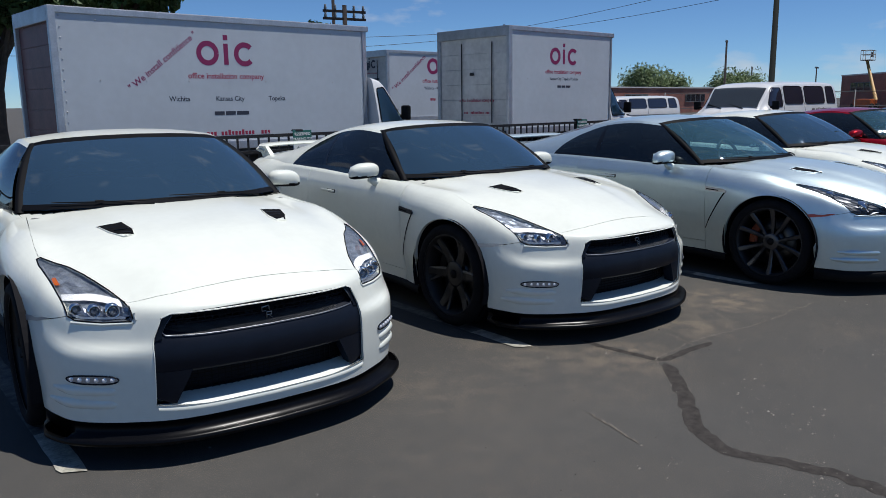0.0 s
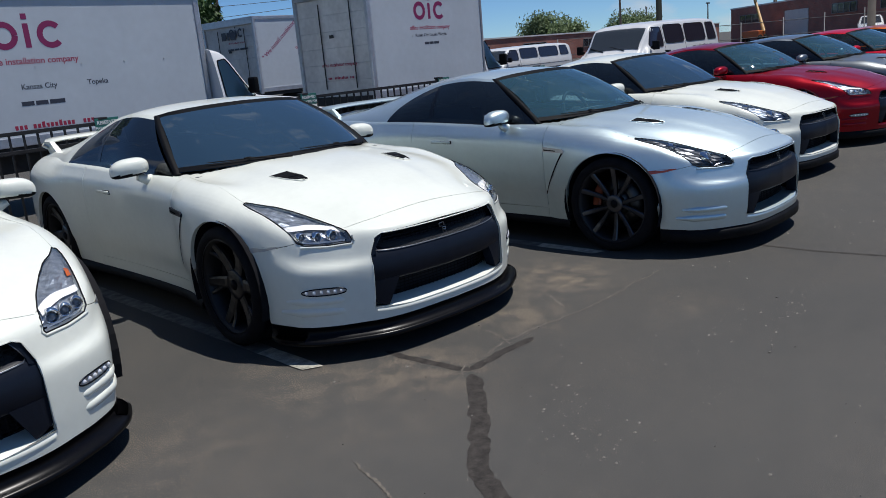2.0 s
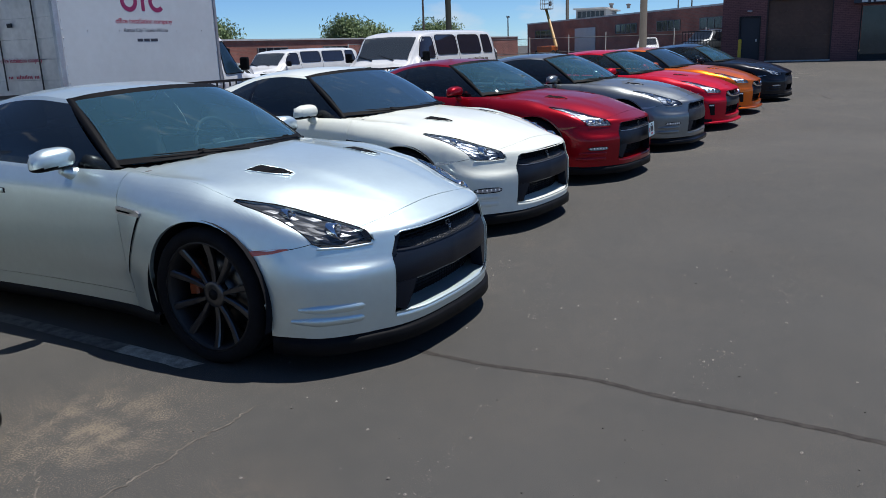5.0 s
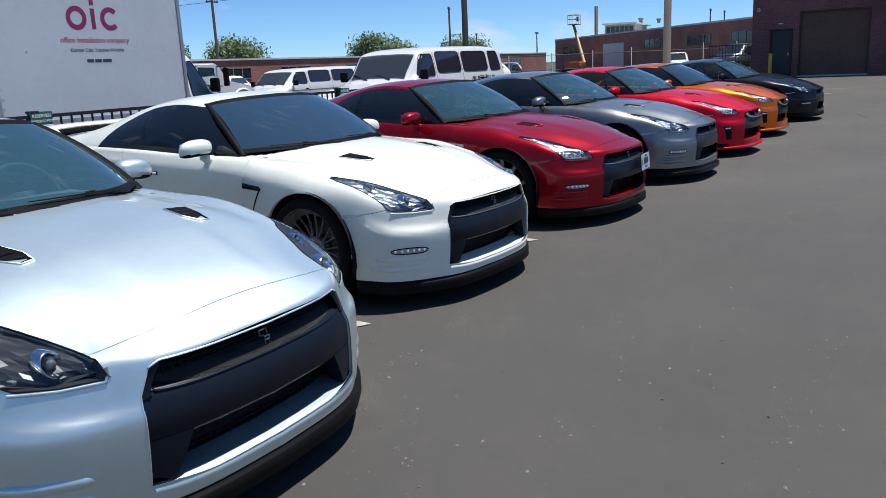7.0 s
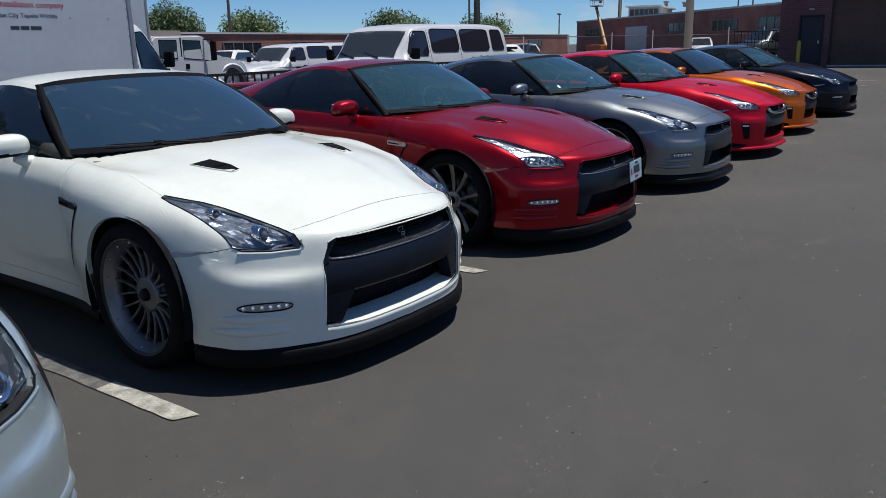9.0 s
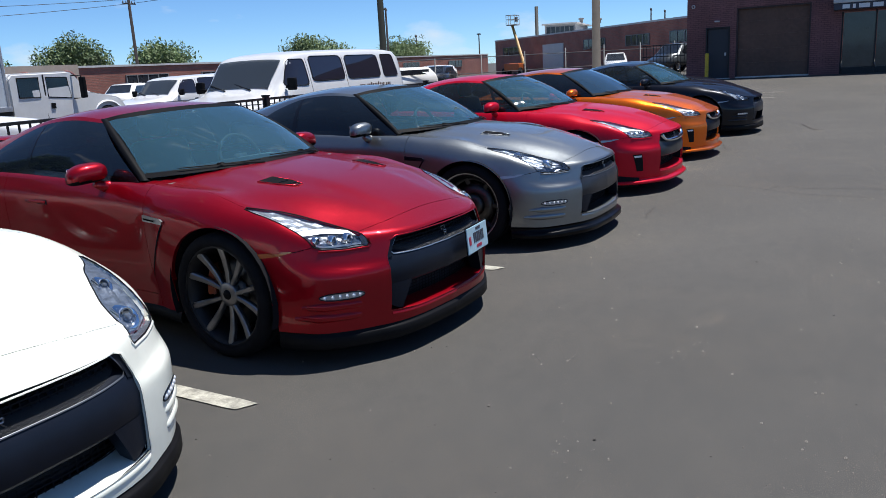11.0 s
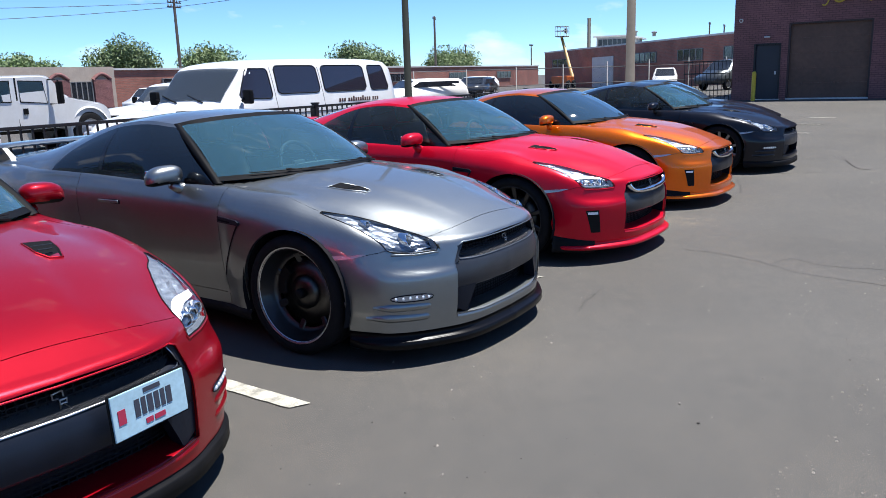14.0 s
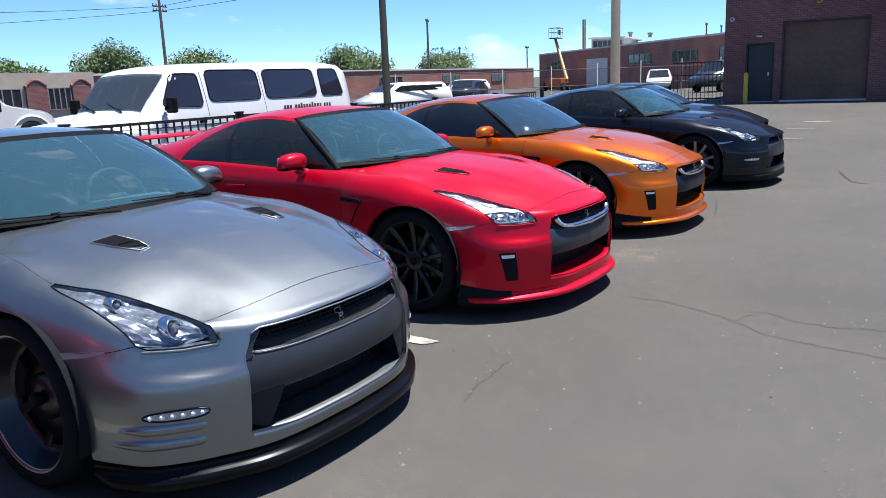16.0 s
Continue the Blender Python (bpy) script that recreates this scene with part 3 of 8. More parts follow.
def build_front():
    """Lamps, grilles and lips of the nose, both sides where they come in pairs."""
    hole = [p for p in GRILLE if p[0] > 0]
    loop = hole + [(-x, z) for x, z in hole[::-1]]
    bm = bmesh.new()
    front_skirt(bm, loop, .001, .17)
    front_patch(bm, loop, 14, 24, .17)
    keep("grille_recess", bm, False)
    # added dark sheet that stops bright ground showing through the mouth
    keep("grille_backing", box(-.56, .56, .262, .276, .16, .68), False, False)
    # thin edge of the mouth
    bm = bmesh.new()
    front_tube(bm, dense(loop) + [loop[0]], .0032)
    keep("grille_surround", bm)
    # dark panel between upper and lower mouth
    bm = bmesh.new()
    rows = []
    for k in range(41):
        x = -.502 + 1.004 * k / 40
        t = abs(x) / .502
        top = .545 + .022 * t ** 3
        bot = .395 + .006 * t
        line = []
        for z, dep in ((top + .050, .105), (top + .012, .030), (top - .002, .014), ((top + bot) / 2, .012), (bot + .012, .014), (bot, .020), (bot, .13)):
            p = on_front(x, z)
            line.append(bm.verts.new((p[0], p[1] + dep, p[2])))
        rows.append(line)
    for a, b in zip(rows, rows[1:]):
        for i in range(6):
            bm.faces.new((a[i], b[i], b[i + 1], a[i + 1]))
    keep("bumper_bar", bm)
    # thin bright line along the lower edge of the upper mouth
    bm = bmesh.new()
    line = [(x, .553 + .012 * (abs(x) / .47) ** 4) for x in np.linspace(-.445, .445, 31)]
    line = [(-.412, .646), (-.436, .615), (-.456, .578)] + line + [(.456, .578), (.436, .615), (.412, .646)]
    add_tube(bm, [on_front(x, z, -.014) for x, z in line], .0032, 6)
    keep("grille_line", bm)
    # half-round mesh roll that fills the foot of the upper mouth
    bm = bmesh.new()
    rows = []
    for x in np.linspace(-.448, .448, 41):
        t = abs(x) / .448
        z0, h = .556 + .010 * t ** 4, .052 + .012 * t ** 3
        line = []
        for a in np.linspace(-.1, 1.0, 7):
            p = on_front(x, z0 + h * a)
            line.append(bm.verts.new((p[0], p[1] + .022 + .075 * (max(a, 0)) ** 2.2 + .03 * t ** 6, p[2])))
        rows.append(line)
    for a, b in zip(rows, rows[1:]):
        for i in range(6):
            bm.faces.new((a[i], b[i], b[i + 1], a[i + 1]))
    keep("grille_roll", bm)
    # dark shoulders between the framed opening and the mouth's edge
    for s, tag in ((1, "_l"), (-1, "_r")):
        bm = bmesh.new()
        q = [(.462, .545), (.500, .540), (.488, .572), (.452, .640), (.418, .654), (.412, .648), (.440, .612), (.458, .574)]
        front_patch(bm, q, 12, 4, .010, s)
        front_skirt(bm, q, .010, .06, s)
        keep("grille_shoulder" + tag, bm, False)
    bm = bmesh.new()
    path = catmull([(.415, .640), (.395, .605), (.345, .578), (.24, .566), (.12, .562), (0, .561)], 6)
    path = np.vstack([path, path[-2::-1] * (-1, 1)])
    rows = []
    for x, z in path:
        w = .011 + .008 * (1 - abs(x) / .42)
        rows.append([bm.verts.new(on_front(x * (1 - k * .02), z + k * w, d)) for k, d in ((-1.2, -.02), (-1, .004), (0, .012), (1, .002), (1.2, -.03))])
    for a, b in zip(rows, rows[1:]):
        for i in range(4):
            bm.faces.new((a[i], b[i], b[i + 1], a[i + 1]))
    keep("grille_bow", bm)
    # mesh strips in the mouths
    bm = bmesh.new()
    for z in np.arange(.275, .66, .018):
        w = .46 if z < .56 else .45
        add_tube(bm, [on_front(x, z, -.13 if z < .42 else -.055) for x in np.linspace(-w, w, 13)], .0026, 4)
    for x in np.arange(-.45, .451, .03):
        for za, zb, d in ((.26, .41, .13), (.55, .64, .055)):
            add_tube(bm, [on_front(x, z, -d) for z in np.linspace(za, zb, 4)], .0026, 4)
    keep("grille_mesh", bm)
    # dark panels that close the mouth's lower corners
    for s, tag in ((1, "_l"), (-1, "_r")):
        bm = bmesh.new()
        q = [(.425, .262), (.500, .268), (.500, .41), (.352, .41)]
        front_patch(bm, q, 6, 5, .014, s)
        front_skirt(bm, q, .014, .09, s)
        keep("intake_fin" + tag, bm, False)
    # bright sill along the bottom of the mouth
    bm = bmesh.new()
    rows = []
    for x in np.linspace(-.50, .50, 33):
        z0 = .236 + .012 * (abs(x) / .5) ** 4
        line = []
        for z, dep in ((z0 - .012, -.003), (z0 + .006, -.004), (z0 + .016, .02), (z0 + .034, .14)):
            p = on_front(x, z)
            line.append(bm.verts.new((p[0], p[1] + dep, p[2])))
        rows.append(line)
    for a, b in zip(rows, rows[1:]):
        for i in range(3):
            bm.faces.new((a[i], b[i], b[i + 1], a[i + 1]))
    keep("mouth_sill", bm)
    # splitter
    def lip(name, grow, z0, z1, upto):
        bm = bmesh.new()
        rows = []
        cols = [c for c in GRID[:58] if c[0, 1] < upto]
        for c in [(-c[0, 0], c[0, 1]) for c in cols[::-1]][:-1] + [(c[0, 0], c[0, 1]) for c in cols]:
            d = np.array((c[0], c[1] - .95))
            d = d / np.hypot(*d)
            g = grow * min(1, (upto - c[1]) / .12 + .15)
            prof = ((-.06, .196), (-.004, .192), (-.002, z1 + .008), (g * .75, z1), (g, z1 - .008), (g, z0 + .006), (g - .01, z0), (-.15, z0))
            rows.append([bm.verts.new((c[0] + d[0] * o, c[1] + d[1] * o, z)) for o, z in prof])
        for a, b in zip(rows, rows[1:]):
            for i in range(len(a) - 1):
                bm.faces.new((a[i], b[i], b[i + 1], a[i + 1]))
        keep(name, bm)
    lip("front_splitter", .055, .10, .13, .56)
    lip("front_lip", .016, .105, .176, .56)
    lip("winged_lip", .042, .125, .158, .56)
    lip("deep_lip", .036, .10, .150, .56)
    for s, tag in ((1, "_l"), (-1, "_r")):
        bm = bmesh.new()
        rows = []
        for y in np.linspace(.24, .55, 12):
            x = on_side(y, .22)[0] if y > .5 else float(np.interp(y, GRID[:58, 0, 1], GRID[:58, 0, 0]))
            g = .02 + .02 * (y - .24) / .31
            h = .03 + .05 * (y - .24) / .31
            rows.append([bm.verts.new(((x + o) * s, y, z)) for o, z in ((-.01, .17 + h), (.010, .17 + h * .8), (g * .6, .17), (g, .125), (g - .01, .10), (-.08, .10))])
        for a, b in zip(rows, rows[1:]):
            for i in range(5):
                bm.faces.new((a[i], b[i], b[i + 1], a[i + 1]))
        bm.faces.new(rows[-1])
        keep("lip_fin" + tag, bm)
    # pale lower bumper edge, sills
    for s, tag in ((1, "_l"), (-1, "_r")):
        bm = bmesh.new()
        rows = []
        for y in np.linspace(WHEEL_F + ARCH - .01, WHEEL_R - ARCH + .01, 24):
            x = on_side(y, .22)[0]
            rows.append([bm.verts.new(((x + o) * s, y, z)) for o, z in ((-.01, .215), (.012, .20), (.018, .175), (.008, .145), (-.12, .135))])
        for a, b in zip(rows, rows[1:]):
            for i in range(4):
                bm.faces.new((a[i], b[i], b[i + 1], a[i + 1]))
        keep("side_skirt" + tag, bm)
        # lamps
        ring = LAMP
        bm = bmesh.new()
        front_skirt(bm, ring, .001, .045, s)
        front_patch(bm, ring, 14, 11, .045, s, lambda x, z: .012 * math.sin(x * 70 + z * 40) * math.sin(z * 95 - x * 20))
        keep("headlight_bowl" + tag, bm, False, False)
        bm = bmesh.new()
        front_patch(bm, ring, 16, 12, -.001, s)
        keep("headlight_lens" + tag, bm)
        bm = bmesh.new()
        front_tube(bm, dense(ring) + [ring[0]], .0032, s, .0)
        keep("headlight_rim" + tag, bm)
        for k, (x, z, r) in enumerate(((.612, .664, .025), (.676, .664, .022), (.738, .668, .021))):
            bm = bmesh.new()
            p = on_front(x, z)
            c = (p[0] * s, p[1] + .035, p[2])
            add = bmesh.ops.create_uvsphere(bm, u_segments=14, v_segments=10, radius=r * .82)
            for w in add["verts"]:
                w.co = Vector((c[0] + w.co.x, c[1] + w.co.y * .8, c[2] + w.co.z))
            keep(f"projector_lens{k}" + tag, bm, True, False)
            bm = bmesh.new()
            rings = add_lathe(bm, [(r * 1.35, .045), (r * 1.3, .02), (r * 1.05, .012), (r * .95, .03), (r * .9, .055)], 18, "y")
            for rg in rings:
                for w in rg:
                    w.co += Vector((p[0] * s, p[1] + .004, p[2]))
            keep(f"projector_ring{k}" + tag, bm, True, False)
        # one large round reflector and a second behind it
        for k, (x, z, r) in enumerate(((.640, .684, .036), (.715, .762, .026))):
            bm = bmesh.new()
            p = on_front(x, z)
            rings = add_lathe(bm, [(r * 1.12, .05), (r * 1.08, .004), (r, .0), (r * .8, .018), (r * .45, .03), (.001, .034)], 20, "y")
            for rg in rings:
                for w in rg:
                    w.co = Vector((w.co.x + p[0] * s, w.co.y + p[1] + .018 + .55 * w.co.z, w.co.z + p[2]))
            keep(f"round_reflector{k}" + tag, bm, True, False)
            bm = bmesh.new()
            ball(bm, (p[0] * s, p[1] + .03, p[2]), r * .45, (1, 1, 1), 12, 8)
            keep(f"round_bulb{k}" + tag, bm, True, False)
        # painted ledge under the lamp
        bm = bmesh.new()
        front_tube(bm, dense([(.546, .660), (.544, .634), (.556, .619), (.66, .615), (.765, .623)], .02, False), .0075, s, -.003, 8)
        keep("lamp_ledge" + tag, bm)
        # bright strip across the lamp, and along its lower edge
        bm = bmesh.new()
        for q, wd in (([(.575, .692), (.62, .704), (.68, .712), (.73, .712), (.776, .712)], .011), ([(.780, .722), (.792, .775), (.803, .815)], .005), ([(.575, .640), (.66, .640), (.745, .646), (.772, .69)], .005)):
            cv = catmull(q, 6)
            lo = [bm.verts.new(Vector((x * s, on_front(x, z - wd, -.018)[1], z - wd))) for x, z in cv]
            hi = [bm.verts.new(Vector((x * s, on_front(x, z + wd, -.010)[1], z + wd))) for x, z in cv]
            for i in range(len(cv) - 1):
                bm.faces.new((lo[i], lo[i + 1], hi[i + 1], hi[i]))
        keep("lamp_strip" + tag, bm)
        bm = bmesh.new()
        q = [(.765, .750), (.786, .750), (.790, .775), (.772, .778)]
        front_patch(bm, q, 6, 4, .02, s)
        keep("turn_signal" + tag, bm)
        # day lamp: oval strip of five
        oval = [(.637 + .085 + .088 * math.cos(a) * (abs(math.cos(a)) ** -.35 if abs(math.cos(a)) > .01 else 1), .388 + .019 * math.sin(a)) for a in np.linspace(0, 2 * math.pi, 20, endpoint=False)]
        bm = bmesh.new()
        front_patch(bm, oval, 6, 14, -.002, s)
        keep("day_lamp_back" + tag, bm)
        bm = bmesh.new()
        front_tube(bm, oval + [oval[0]], .0036, s, .003)
        keep("day_lamp_rim" + tag, bm)
        for k in range(6):
            bm = bmesh.new()
            x = .654 + .0275 * k
            p = on_front(x, .388, .001)
            ball(bm, (p[0] * s, p[1], p[2]), .0135, (1, .45, .85), 10, 8)
            keep(f"day_lamp_bulb{k}" + tag, bm)
        # upright side slot of the later nose
        slot = [(.705, .265), (.765, .265), (.805, .455), (.725, .455)]
        bm = bmesh.new()
        front_patch(bm, slot, 8, 6, -.003, s)
        keep("bumper_slot" + tag, bm)
        bm = bmesh.new()
        front_patch(bm, [(.734, .418), (.792, .418), (.796, .442), (.734, .442)], 3, 5, -.007, s)
        keep("slot_lamp" + tag, bm)
        # folds of the bumper corner
        bm = bmesh.new()
        for z, a, b in ((.335, .60, .84), (.275, .60, .85)):
            pts = [on_front(x, z + .012 * (x - .6), -.0262) for x in np.linspace(a, b, 16)]
            add_tube(bm, [(p[0] * s, p[1], p[2]) for p in pts], [.012, .018, .023] + [.0285] * 10 + [.023, .018, .012], 14)
        keep("bumper_fold" + tag, bm)


def build_cabin():
    """Glass, roof, pillars and what shows behind the glass."""
    base = catmull([(0, 1.31, .978), (.30, 1.35, .975), (.56, 1.47, .967), (.752, 1.655, .957)], 8)
    head = catmull([(0, 2.06, 1.345), (.28, 2.085, 1.338), (.48, 2.15, 1.322), (.575, 2.215, 1.302)], 8)
    base = np.vstack([base[:0:-1] * (-1, 1, 1), base])
    head = np.vstack([head[:0:-1] * (-1, 1, 1), head])
    bm = bmesh.new()
    rows = []
    for k in np.linspace(0, 1, 12):
        rows.append([bm.verts.new(a + (b - a) * k + np.array((0, -.035, .045)) * 4 * k * (1 - k) * .6) for a, b in zip(base, head)])
    for r0, r1 in zip(rows, rows[1:]):
        for i in range(len(base) - 1):
            bm.faces.new((r0[i], r0[i + 1], r1[i + 1], r1[i]))
    keep("windscreen", bm)
    # black band round the windscreen
    bm = bmesh.new()
    for edge, d in ((base, 1), (head, -1)):
        off = np.array((0, .05, .024)) * d
        a = [bm.verts.new(p + np.array((0, -.004, .006))) for p in edge]
        b = [bm.verts.new(p + off + np.array((0, -.004, .007))) for p in edge]
        for i in range(len(edge) - 1):
            bm.faces.new((a[i], a[i + 1], b[i + 1], b[i]))
    keep("screen_band", bm)
    edge = GRID[:, WALL - 1]
    k0, k1 = int(np.argmax(edge[:, 1] > 1.5)), int(np.argmax(edge[:, 1] > 4.3))
    on_edge = lambda y: (np.interp(y, edge[k0:k1, 1], edge[k0:k1, 0]) + .012, y, np.interp(y, edge[k0:k1, 1], edge[k0:k1, 2]) - .004)
    lo = catmull([(.788, 1.66, .948), (.822, 2.2, .958), (.825, 2.7, .978), on_edge(3.1), on_edge(3.4), on_edge(3.7), on_edge(4.0), on_edge(4.25)], 9)
    hi = catmull([(.590, 2.215, 1.302), (.600, 2.48, 1.325), (.598, 2.75, 1.306), (.588, 3.02, 1.262), (.572, 3.3, 1.200), (.555, 3.6, 1.132), (.53, 3.9, 1.075), (.50, 4.25, 1.03)], 9)
    n = len(lo)
    side = lambda i, k: lo[i] + (hi[i] - lo[i]) * k + np.array((.035, 0, .01)) * 4 * k * (1 - k)
    last = 33
    top = [max(.93 * math.sqrt(1 - max(0, min(i - 15, last - 15) / (last - 15)) ** 2.6), .12) for i in range(n)]
    for s, tag in ((1, "_l"), (-1, "_r")):
        def sheet(name, cells, lift=0.0):
            bm = bmesh.new()
            for i0, i1, f0, f1, nk in cells:
                rows = []
                for i in range(i0, i1 + 1):
                    a, b = f0(i), f1(i)
                    rows.append([bm.verts.new((np.array(side(i, a + (b - a) * k / nk)) + (lift, 0, 0)) * (s, 1, 1)) for k in range(nk + 1)])
                for r0, r1 in zip(rows, rows[1:]):
                    for k in range(nk):
                        bm.faces.new((r0[k], r1[k], r1[k + 1], r0[k + 1]))
            bmesh.ops.remove_doubles(bm, verts=bm.verts[:], dist=1e-4)
            keep(name + tag, bm)
        door_end = 19
        sheet("side_window", [(0, door_end, lambda i: .06, lambda i: top[i], 8)])
        sheet("quarter_window", [(door_end + 1, last, lambda i: .06, lambda i: top[i], 8)])
        sheet("pillar_trim", [(door_end, door_end + 1, lambda i: .06, lambda i: top[i], 8)], .002)
        sheet("belt_trim", [(0, last, lambda i: -.06, lambda i: .07, 2)], .003)
        sheet("roof_side", [(0, last, lambda i: top[i], lambda i: 1.0, 4), (last, n - 1, lambda i: -.05, lambda i: 1.0, 10)])
        bm = bmesh.new()
        a, b = np.array((.768, 1.655, .955)), np.array((.585, 2.215, 1.302))
        rows = []
        for k in np.linspace(-.02, 1.0, 10):
            p = a + (b - a) * k + np.array((.02, -.012, .02)) * 4 * k * (1 - k)
            w = .020 - .004 * k
            rows.append([bm.verts.new((p + o) * (s, 1, 1)) for o in (np.array((-w * 3.0, -w * .3, -w * .2)), np.array((-w * .4, -w * .7, w * .35)), np.array((w * .4, -w * .1, w * .35)), np.array((w * .5, w * 1.3, 0)), np.array((w * .3, w * 2.2, -w * .2)))])
        for r0, r1 in zip(rows, rows[1:]):
            for i in range(4):
                bm.faces.new((r0[i], r0[i + 1], r1[i + 1], r1[i]))
        keep("a_pillar" + tag, bm)
    mid = smooth((2.0, 1.32), (2.07, 1.347), (2.35, 1.367), (2.6, 1.368), (3.0, 1.335), (3.4, 1.255), (3.8, 1.15), (4.2, 1.055), (4.4, 1.02))
    bm, bg = bmesh.new(), bmesh.new()
    for b, i0, i1 in ((bm, 0, 29), (bg, 29, n - 1)):
        rows = []
        for i in range(i0, i1 + 1):
            x1, y1, z1 = hi[i]
            yc = y1 - .145 * max(0, 1 - i / 16) ** 1.5
            row = []
            for w in np.linspace(-1, 1, 21):
                q = 1 - abs(w) ** 2.4
                row.append(b.verts.new((x1 * w, y1 + (yc - y1) * q, z1 + (float(mid(yc)) - z1) * q)))
            rows.append(row)
        for r0, r1 in zip(rows, rows[1:]):
            for k in range(20):
                b.faces.new((r0[k], r0[k + 1], r1[k + 1], r1[k]))
    keep("roof", bm)
    keep("rear_window", bg)
    # inside
    bm = bmesh.new()
    add_box(bm, -.74, .74, 1.55, 1.95, .70, .90, .05)
    add_box(bm, -.74, .74, 1.45, 1.80, .88, .935, .02)
    add_box(bm, .20, .56, 1.68, 1.92, .90, .965, .03)
    keep("dashboard", bm, True, False)
    bm = bmesh.new()
    add_box(bm, -.80, .80, 1.5, 4.1, .22, .30)
    add_box(bm, -.79, -.75, 1.6, 4.1, .25, .93)
    add_box(bm, .75, .79, 1.6, 4.1, .25, .93)
    add_box(bm, -.79, .79, 3.35, 3.5, .3, .96)
    add_box(bm, -.78, .78, 3.45, 4.15, .9, .96)
    keep("cabin_tub", bm, False, False)
    bm = bmesh.new()
    ring = [(.19 * math.cos(2 * math.pi * k / 28), 0, .19 * math.sin(2 * math.pi * k / 28)) for k in range(29)]
    add_tube(bm, ring, .016, 8, False)
    add_box(bm, -.18, .18, -.01, .015, -.025, .02, .008)
    add_box(bm, -.06, .06, -.02, .02, -.05, .045, .015)
    add_box(bm, -.02, .02, -.01, .015, -.18, 0, .006)
    bmesh.ops.transform(bm, matrix=pose(.36, 2.02, .93, -22), verts=bm.verts)
    keep("steering_wheel", bm, True, False)
    for x, tag in ((.37, "_l"), (-.37, "_r")):
        bm = bmesh.new()
        add_box(bm, x - .26, x + .26, 2.25, 2.75, .40, .55, .06)
        add_box(bm, x - .25, x + .25, -.07, .07, 0, .62, .06, pose(0, 2.78, .48, -17))
        add_box(bm, x - .13, x + .13, -.05, .05, .64, .82, .05, pose(0, 2.78, .48, -17))
        keep("seat" + tag, bm, True, False)
    bm = bmesh.new()
    add_box(bm, -.13, .13, 2.17, 2.20, 1.19, 1.26, .012)
    add_tube(bm, [(0, 2.18, 1.25), (0, 2.14, 1.31)], .012, 6)
    keep("rear_view_mirror", bm, True, False)


